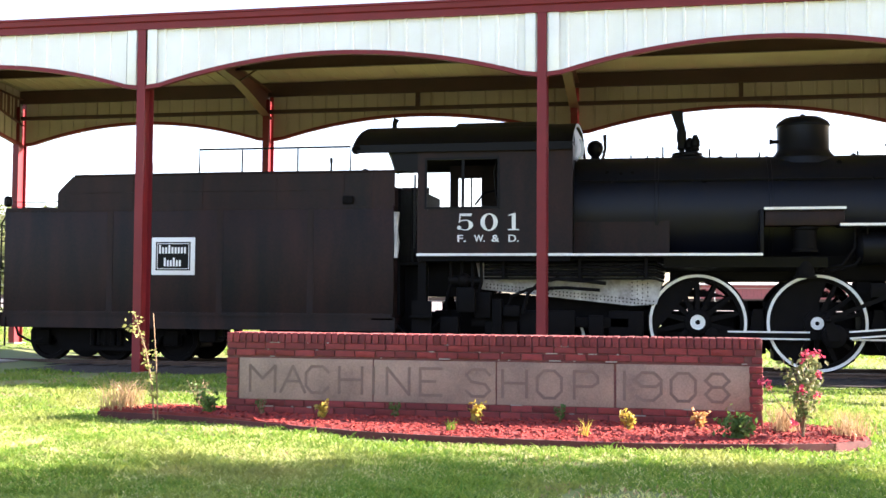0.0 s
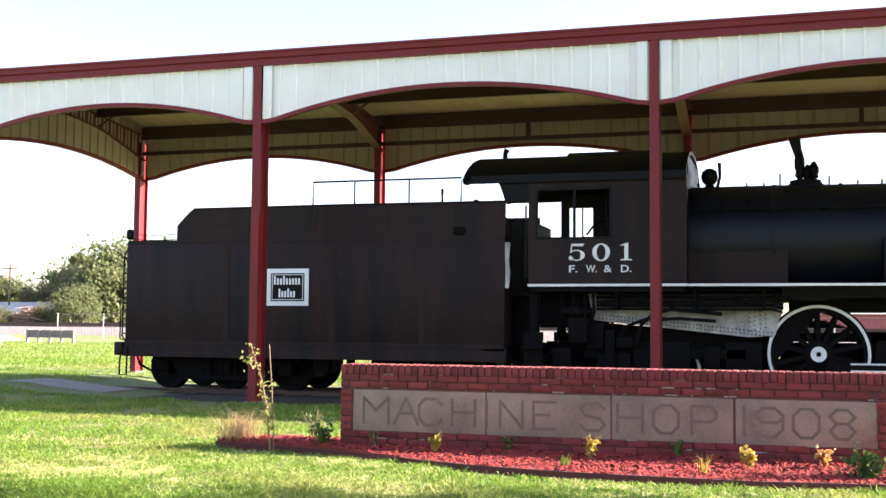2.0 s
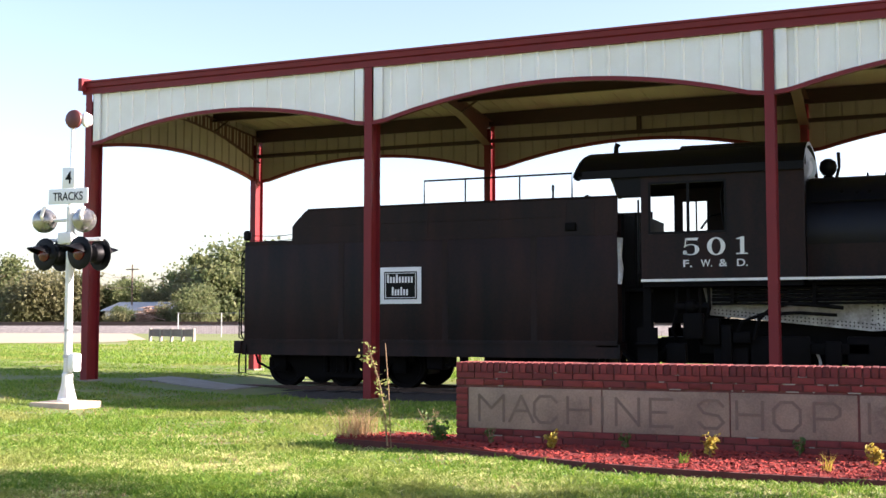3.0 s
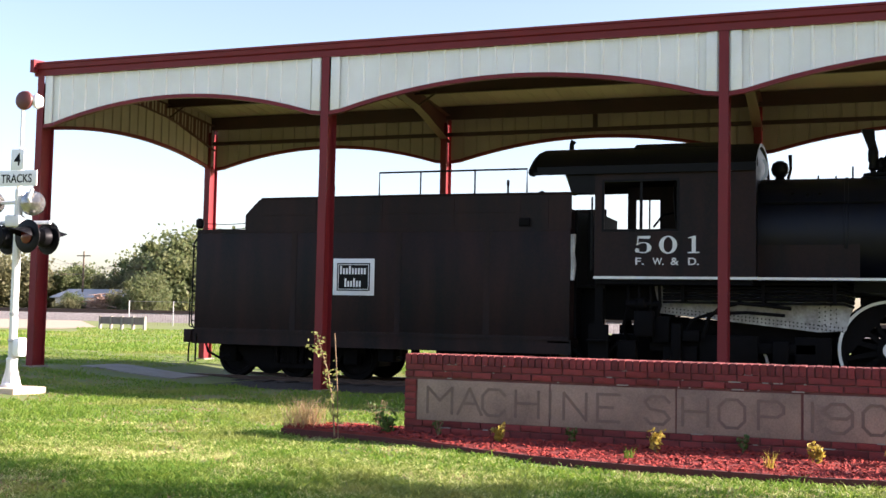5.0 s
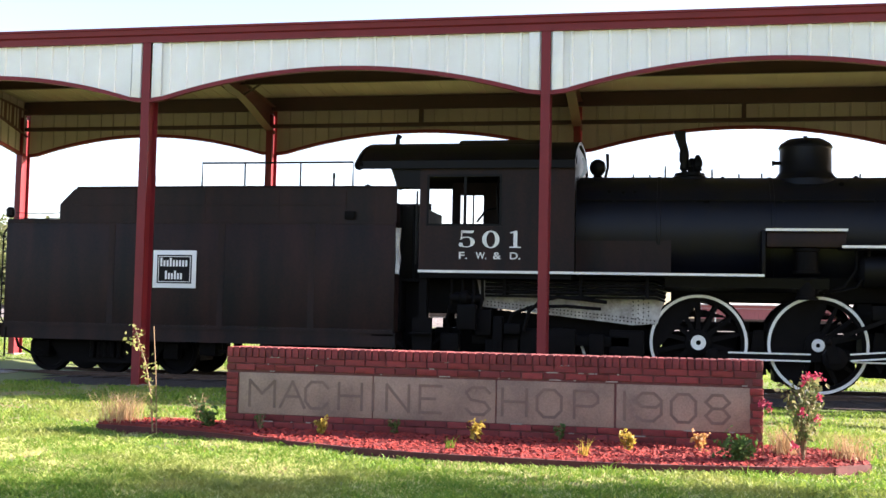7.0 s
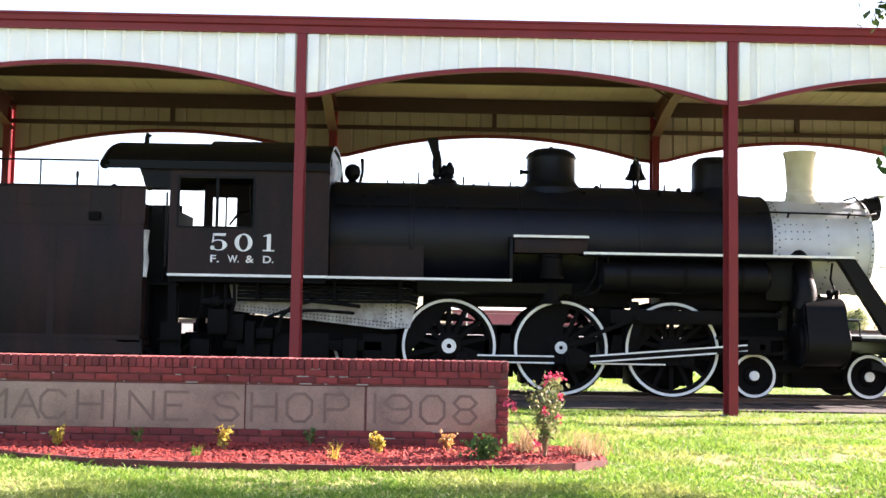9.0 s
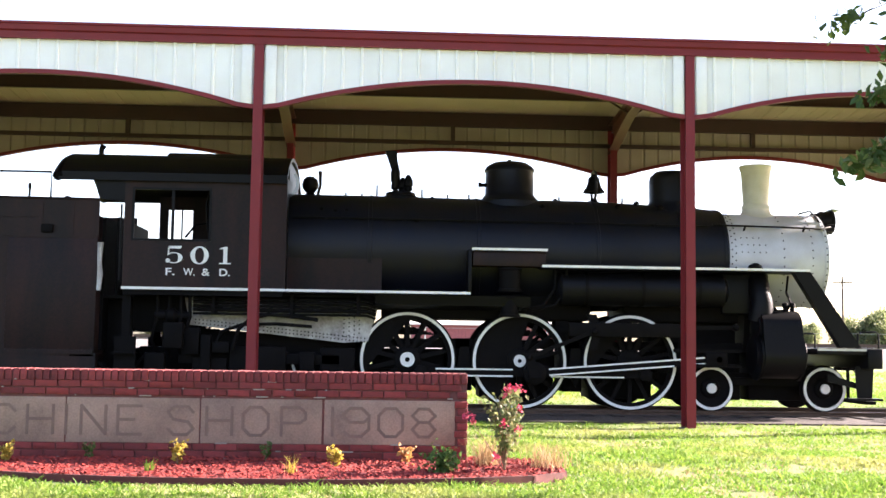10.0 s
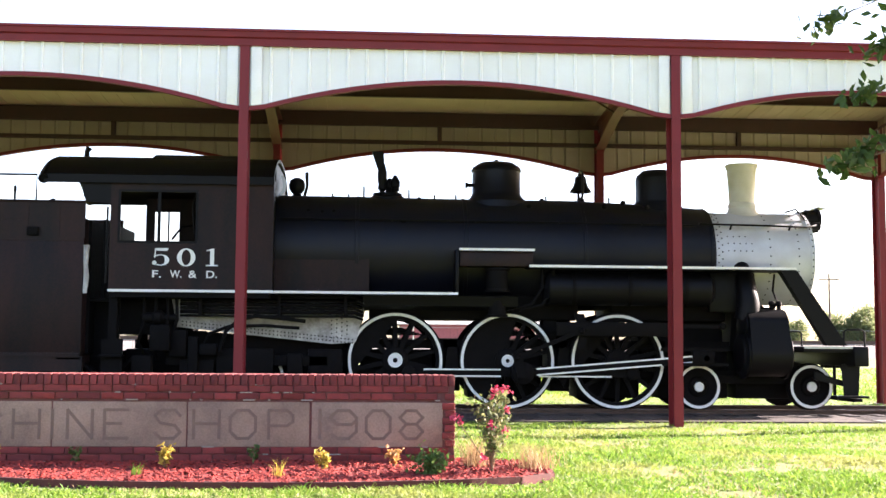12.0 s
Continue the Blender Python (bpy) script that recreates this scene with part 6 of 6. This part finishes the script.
# ---- distance ----
def limb_tree(name, x, y, h, spread, count, leaf_size, material, label, seed, trunk_r=0.25, low=0.3, detail=7, clump=(0.10, 0.34)):
    """A tree: tapered trunk, forking limbs, and leaves in uneven clumps about the limb ends."""
    rng = random.Random(seed)
    nr = np.random.default_rng(seed)
    t = thing(name, label, "tree", at=(x, y, ground_z(x, y) - 0.05))
    bm = B()
    top = Vector((rng.uniform(-.3, .3), rng.uniform(-.3, .3), h * 0.6))
    sweep(bm, [(0, 0, 0), (0.04, 0.02, h * 0.2), top * 0.7, top], [trunk_r, trunk_r * .75, trunk_r * .5, trunk_r * .25], 10)
    part("trunk", bm, BARK, t)
    ends, bm = [], B()
    for k in range(detail):
        a = 6.28 * k / detail + rng.uniform(-.4, .4)
        r, zz = spread * rng.uniform(.45, 1.0), h * rng.uniform(low + .1, 0.95)
        s = Vector((0, 0, h * rng.uniform(.18, .5)))
        e = Vector((math.cos(a) * r, math.sin(a) * r, zz))
        m = s.lerp(e, .5) + Vector((0, 0, h * .06))
        sweep(bm, [s, m, e], [trunk_r * .38, trunk_r * .2, 0.02], 6)
        ends += [e, m.lerp(e, .6), e + Vector((rng.gauss(0, .2), rng.gauss(0, .2), rng.uniform(0, .1) * h))]
        for j in range(3):
            e2 = m.lerp(e, rng.uniform(.2, .9)) + Vector((rng.gauss(0, .22) * spread, rng.gauss(0, .22) * spread, rng.gauss(0.05, .12) * h))
            sweep(bm, [m.lerp(e, .3), e2], [trunk_r * .12, 0.012], 5)
            ends.append(e2)
    ends.append(top + Vector((0, 0, h * .3)))
    part("limbs", bm, BARK, t)
    e = np.array([tuple(v) for v in ends])
    idx = nr.integers(0, len(e), count)
    sp = spread * nr.uniform(*clump, len(e))[idx]
    c = e[idx] + nr.normal(size=(count, 3)) * sp[:, None] * np.array([1, 1, 0.75])
    c[:, 2] = np.maximum(c[:, 2], h * low * .6)
    c = c[np.hypot(c[:, 0], c[:, 1]) < spread * 1.25]
    leaves("crown", c, leaf_size, material, t, 1.5, seed)
    return t


def far_point(s, d):
    return 1.97 + s * d, -18.08 + d


def build_distance():
    DIRT = mat("pale_dirt_road", (0.36, 0.28, 0.20), 0.95, second=(0.26, 0.20, 0.14), scale=0.3, fine=4, amount=0.6, bump=0.2)
    STONES = mat("pale_ballast", (0.26, 0.23, 0.21), 0.95, second=(0.13, 0.115, 0.10), scale=2.5, fine=9, amount=0.9, bump=0.8)
    bm = B()
    q = [far_point(s, d) for s, d in ((-1.6, 40), (-1.05, 46), (-0.90, 49), (-0.80, 53), (-0.755, 62), (-0.775, 109), (-1.6, 109))]
    f = bm.faces.new([bm.verts.new((x, y, ground_z(x, y) + 0.02)) for x, y in q])
    road = part("road", bm, DIRT)
    tagged(road, "pale bare dirt track beyond the lawn", "road", kind="structure")
    bm = B()
    prism(bm, [(91, 0.0), (94.5, 1.25), (99.5, 1.25), (103, 0.0)], "x", -260, 260)
    bank = part("embankment", bm, STONES)
    tagged(bank, "pale stone ballast bank of a far railway line", "embankment", kind="structure")
    rb = B()
    box(rb, -260, 260, 94.9, 98.6, 1.25, 1.42)
    for y in (95.5, 97.0):
        box(rb, -260, 260, y, y + 0.09, 1.42, 1.72)
    tagged(part("far_rails", rb, RAILM), "rusty rails on dark ties on the bank", "rails", kind="structure")
    # low barrier of grey panels on posts at the lawn's edge
    GREYWOOD = mat("grey_weathered_wood", (0.22, 0.18, 0.16), 0.9, second=(0.12, 0.10, 0.09), scale=4, amount=0.6, bump=0.3)
    a, b = Vector((*far_point(-0.750, 56), 0)), Vector((*far_point(-0.695, 55), 0))
    fence = thing("lawn_barrier", "low grey wooden barrier on pale posts", "barrier")
    u = (b - a).normalized()
    v = Vector((-u.y, u.x, 0))

    def slab(name, p, q, th, z0, z1, m):
        bm = B()
        prism(bm, [((p + v * th)[:2]), ((q + v * th)[:2]), ((q - v * th)[:2]), ((p - v * th)[:2])], "z", z0, z1)
        part(name, bm, m, fence)
    gz = ground_z(a.x, a.y)
    L = (b - a).length
    for k in range(5):
        p = a + u * (L * k / 4)
        slab("post", p - u * 0.06, p + u * 0.06, 0.08, gz - 0.1, gz + 0.78, CONCRETE)
        if k < 4:
            slab("panel", p + u * 0.07, p + u * (L / 4 - 0.07), 0.04, gz + 0.32, gz + 0.74, GREYWOOD)
    # chain-link fence posts with rails along the bank
    chain = thing("chain_fence", "galvanised chain-link fence on steel posts", "fence")
    for k in range(36):
        x = -55.3 + k * 4.3
        part("post", sweep(B(), [(x, 62, 0), (x, 62, 2.35)], 0.045, 8), GALV, chain)
    for z in (0.25, 1.3, 2.3):
        part("fence_rail", sweep(B(), [(-55.3, 62, z), (95, 62, z)], 0.015, 6), GALV, chain)
    bm = B()
    for k in range(600):
        x = -55 + k * 0.25
        box(bm, x, x + 0.010, 62.03, 62.04, 0.15, 2.3)
    tagged(part("wire_mesh", bm, RAILM, chain), kind="stuff")
    # white house with a low grey roof, and a heap of cut branches
    HOUSE = mat("white_house_wall", (0.70, 0.69, 0.66), 0.8, scale=2, amount=0.3, bump=0.1)
    ROOFM = mat("pale_shingle_roof", (0.52, 0.50, 0.47), 0.9, scale=5, amount=0.6, bump=0.2)
    x0, y0 = far_point(-0.81, 126)
    x1, _ = far_point(-0.70, 126)
    house = thing("white_house", "long low white house behind the railway bank", "house")
    part("wall", box(B(), x0, x1, y0, y0 + 7, 0, 3.4), HOUSE, house)
    part("roof", prism(B(), [(y0 - 0.5, 3.3), (y0 + 3.5, 4.5), (y0 + 7.5, 3.3), (y0 + 7.5, 3.2), (y0 - 0.5, 3.2)], "x", x0 - 0.5, x1 + 0.5), ROOFM, house)
    for k in range(4):
        xw = x0 + 1.5 + k * 3
        part("window", box(B(), xw, xw + 1.1, y0 - 0.04, y0 - 0.005, 1.2, 2.5), mat("dark_pane", (0.03, 0.035, 0.04), 0.1), house)
    REDB = mat("red_clad_wall", (0.33, 0.10, 0.10), 0.8, second=(0.22, 0.07, 0.07), scale=3, amount=0.5, bump=0.1)
    xa, ya = far_point(0.025, 124)
    xb, _ = far_point(0.16, 124)
    shed = thing("red_shed", "long low red shed behind the railway bank", "shed")
    part("wall", box(B(), xa, xb, ya, ya + 8, 0, 3.3), REDB, shed)
    part("roof", prism(B(), [(ya - 0.4, 3.3), (ya + 4, 4.3), (ya + 8.4, 3.3), (ya + 8.4, 3.2), (ya - 0.4, 3.2)], "x", xa - 0.4, xb + 0.4), ROOFM, shed)
    hx, hy = far_point(-0.745, 122.6)
    rng = random.Random(3)
    bm = B()
    for k in range(420):
        c = Vector((hx + rng.gauss(0, 2.6), hy + rng.gauss(0, 0.8), 0))
        c.z = max(0.2, 3.7 - abs(c.x - hx) * 0.5) * rng.uniform(.5, 1)
        d = Vector((rng.gauss(0, 1), rng.gauss(0, .5), rng.gauss(0, .35))) * rng.uniform(.4, 1.0)
        sweep(bm, [c - d, c + d], [0.08, 0.03], 4)
    heap = part("branch_heap", bm, mat("dry_branch", (0.42, 0.27, 0.19), 0.9, scale=4, amount=0.5, bump=0.1))
    tagged(heap, "heap of dry cut branches beyond the bank", "branch heap", kind="stuff")
    for s, d, h in ((-0.775, 128, 9.6), (-0.735, 140, 8.8), (0.41, 120, 9)):
        x, y = far_point(s, d)
        p = thing("utility_pole", "weathered wooden utility pole with a cross arm", "utility pole", at=(x, y, 0))
        part("pole", sweep(B(), [(0, 0, 0), (0, 0, h)], [0.15, 0.10], 8), BARK, p)
        part("cross_arm", box(B(), -1.1, 1.1, -0.06, 0.06, h - 0.7, h - 0.55), BARK, p)
    wires = thing("overhead_wires", "thin dark overhead wires between the utility poles", "wires")
    (xa, ya), (xb, yb) = far_point(-0.775, 128), far_point(-0.735, 140)
    for z in (6.6, 8.0):
        for dx in (-0.9, 0.9):
            pts = [(xa + (xb - xa) * f + dx, ya + (yb - ya) * f, z - 0.5 * math.sin(math.pi * ((f + 1) % 1))) for f in (-1.0, -0.5, 0.0, 0.5, 1.0, 1.5, 2.0)]
            part("wire", sweep(B(), pts, 0.022, 4), RAILM, wires)
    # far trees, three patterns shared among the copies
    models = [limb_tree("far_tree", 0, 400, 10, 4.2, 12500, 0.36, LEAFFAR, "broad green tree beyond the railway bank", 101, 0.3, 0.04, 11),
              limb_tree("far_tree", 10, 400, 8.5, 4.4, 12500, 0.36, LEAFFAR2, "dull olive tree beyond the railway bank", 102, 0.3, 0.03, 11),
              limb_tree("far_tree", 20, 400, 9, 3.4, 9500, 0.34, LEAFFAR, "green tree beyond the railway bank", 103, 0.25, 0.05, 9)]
    rng = random.Random(12)
    for s, d, k, f in ((-1.32, 134, 0, 1.10), (-1.24, 138, 1, 1.16), (-1.16, 132, 2, 1.21), (-1.10, 136, 0, 1.10), (-1.045, 134, 0, 1.01), (-0.975, 134, 0, 1.12), (-0.935, 140, 2, 0.99), (-0.905, 132, 1, 1.10), (-0.865, 135, 1, 1.10), (-0.835, 142, 2, 0.79),
                       (-0.795, 140, 2, 0.85), (-0.768, 142, 0, 0.80), (-0.725, 134, 1, 0.79), (-0.703, 138, 0, 1.01), (-0.672, 133, 1, 1.04), (-0.648, 132, 0, 1.23), (-0.615, 136, 0, 1.21), (-0.57, 138, 1, 0.88),
                       (-0.5, 150, 1, 0.6), (-0.41, 150, 2, 0.6), (-0.3, 150, 0, 0.55), (-0.19, 150, 1, 0.6), (-0.07, 150, 2, 0.5), (0.3, 130, 1, 0.36), (0.345, 140, 1, 0.42), (0.375, 134, 0, 0.40), (0.415, 129, 0, 0.48), (0.445, 126, 0, 0.55), (0.48, 132, 2, 0.55), (0.53, 134, 0, 0.66),
                       (-0.794, 119, 1, 0.34), (-0.785, 121, 0, 0.36), (-0.715, 123, 1, 0.52), (-0.695, 120, 0, 0.60)):
        x, y = far_point(s, d)
        c = copy_thing(models[k], pose(x, y, 0, 0, 0, rng.uniform(0, 360)))
        c.scale = (f * rng.uniform(.95, 1.1), f * rng.uniform(.95, 1.1), f)
        c["group"] = "far tree line"
    for m, (s, d, f) in zip(models, ((-1.40, 125, 1), (-1.48, 122, 1), (0.58, 125, .7))):
        x, y = far_point(s, d)
        m.matrix_basis = pose(x, y, 0) @ Matrix.Diagonal((f, f, f, 1))
        m["group"] = "far tree line"


# ---- shade tree beside the walk ----
def build_shade_tree():
    t = limb_tree("shade_tree", 16.6, -9.8, 9.3, 5.0, 38000, 0.14, LEAFTREE, "leafy shade tree with low hanging twigs", 210, 0.24, 0.42, 11, (0.045, 0.105))
    base = Vector(t.location)
    # hanging twigs towards the shelter's front
    rng = np.random.default_rng(5)
    for k, (tip, root, n) in enumerate((((5.64, -8.9, 3.82), (8.6, -8.6, 4.9), 40), ((5.97, -8.9, 3.25), (8.6, -8.5, 4.0), 46), ((5.80, -8.9, 2.66), (8.6, -8.6, 3.3), 60), ((6.08, -8.9, 3.62), (8.6, -8.5, 4.6), 40), ((6.02, -8.85, 2.80), (8.5, -8.6, 3.5), 46))):
        a, b = Vector(tip) - base, Vector(root) - base
        m = a.lerp(b, 0.45) + Vector((0, 0, 0.12))
        c = Vector((0, 0, 3.9 + 0.2 * k))
        part("twig", sweep(B(), [c, b, m, a], [0.04, 0.02, 0.008, 0.003], 5), BARK, t)
        f = np.concatenate([rng.uniform(0, 0.13, n), rng.uniform(0.2, 1, 120)])[:, None]
        pts = np.array(a) * (1 - f) ** 2 + 2 * np.array(m) * f * (1 - f) + np.array(b) * f ** 2 + rng.normal(0, 0.05, (len(f), 3)) * np.array([1, 1, 0.9])
        leaves("twig_leaves", pts, 0.062, LEAFTREE, t, 1.9, 300 + k)


# ---- lawn blades ----
def build_lawn():
    rng = np.random.default_rng(2)
    n = 420000
    # dense near the walk, thinner to the back
    far = 5.6 + 26 * rng.uniform(0, 1, n) ** 1.8
    y = -18.1 + far
    x = 2.0 + far * rng.uniform(-1.12, 0.52, n)
    keep = ~((x > -2.4) & (x < 2.9) & (y > -7.4) & (y < -6.9)) & ~((y > -0.14) & (y < 5.3) & (x > -11.95) & ((x < 1.5) | (y > 0.58))) & ~((y > 0.58) & (y < 1.1) & (x > 1.45))
    keep &= ~((x < -10.45) & (x > -12.75) & (y > 0.9) & (y < 2.25)) & ~((abs(x + 9.95) < 0.54) & (abs(y + 4.2) < 0.54))
    keep &= ~((y > -0.4) & (y < 1.2) & (x < 1.5) & (rng.uniform(0, 1, n) > 0.25))
    x, y = x[keep], y[keep]
    roots, hs = [], []
    for a, b in zip(x.tolist(), y.tolist()):
        if -8.7 < b < -6.7 and inside(a, b):
            continue
        d = noise.noise((a * 0.9, b * 0.9, 5)) + 0.6 * noise.noise((a * 3, b * 3, 9)) + 0.5 * noise.noise((a * 7.5, b * 7.5, 3))
        if d < -0.40:
            continue
        roots.append((a, b, ground_z(a, b) - 0.004))
        hs.append((0.020 + 0.045 * max(0, d + 0.25) ** 1.5 + 0.02 * random.random()) * (1.7 if random.random() < 0.03 else 1))
    ob = blades("lawn_grass", roots, hs, 0.016, 1.5, GRASS, None, 3)
    tagged(ob, "short mown green grass blades", "grass", kind="stuff")
    # coarser tussocks out to the far edge of the lawn
    m = 70000
    far = 26 + 34 * rng.uniform(0, 1, m) ** 1.2
    y = -18.1 + far
    x = 2.0 + far * rng.uniform(-1.0, 0.5, m)
    ok = (x > -0.78 * far + 2.0) | (far < 46)
    roots = [(a, b, ground_z(a, b) - 0.004) for a, b in zip(x[ok].tolist(), y[ok].tolist())]
    ob = blades("far_lawn_grass", roots, rng.uniform(0.04, 0.10, len(roots)), 0.04, 1.0, GRASS, None, 9)
    tagged(ob, "green grass of the far lawn", "grass", kind="stuff")
    m = 40000
    far = 5.6 + 14 * rng.uniform(0, 1, m) ** 1.3
    y = -18.1 + far
    x = 2.0 + far * rng.uniform(-1.12, 0.52, m)
    roots = [(a, b, ground_z(a, b) - 0.004) for a, b in zip(x.tolist(), y.tolist()) if noise.noise((a * 0.9, b * 0.9, 5)) < -0.12 and not (-8.7 < b < -6.7 and inside(a, b)) and b < -0.4]
    ob = blades("dry_lawn_grass", roots, rng.uniform(0.02, 0.045, len(roots)), 0.010, 1.2, DRYGRASS, None, 4)
    tagged(ob, "dry straw coloured blades in the lawn", "grass", kind="stuff")
    # pale lawn in front of the bed: sunlight put into the dry blades' colour
    m = 70000
    x, y = rng.normal(-2.6, 2.8, m), rng.normal(-9.6, 1.5, m)
    roots = [(a, b, ground_z(a, b) - 0.004) for a, b in zip(x.tolist(), y.tolist()) if noise.noise((a * 1.1, b * 1.1, 2)) + 0.5 * noise.noise((a * 3.5, b * 3.5, 7)) > -0.22 and not (-8.8 < b < -6.6 and inside(a, b)) and b < -6.9 and not (b > -7.6 and -2.5 < a < 3)]
    ob = blades("sunlit_lawn_grass", roots, rng.uniform(0.018, 0.036, len(roots)), 0.015, 1.5, SUNGRASS, None, 6)
    tagged(ob, "pale yellow dry grass blades with sunlight in their colour", "grass", kind="stuff")


build_bed()
build_plants()
build_signal()
build_distance()
build_shade_tree()
build_lawn()
build_sign_wall()
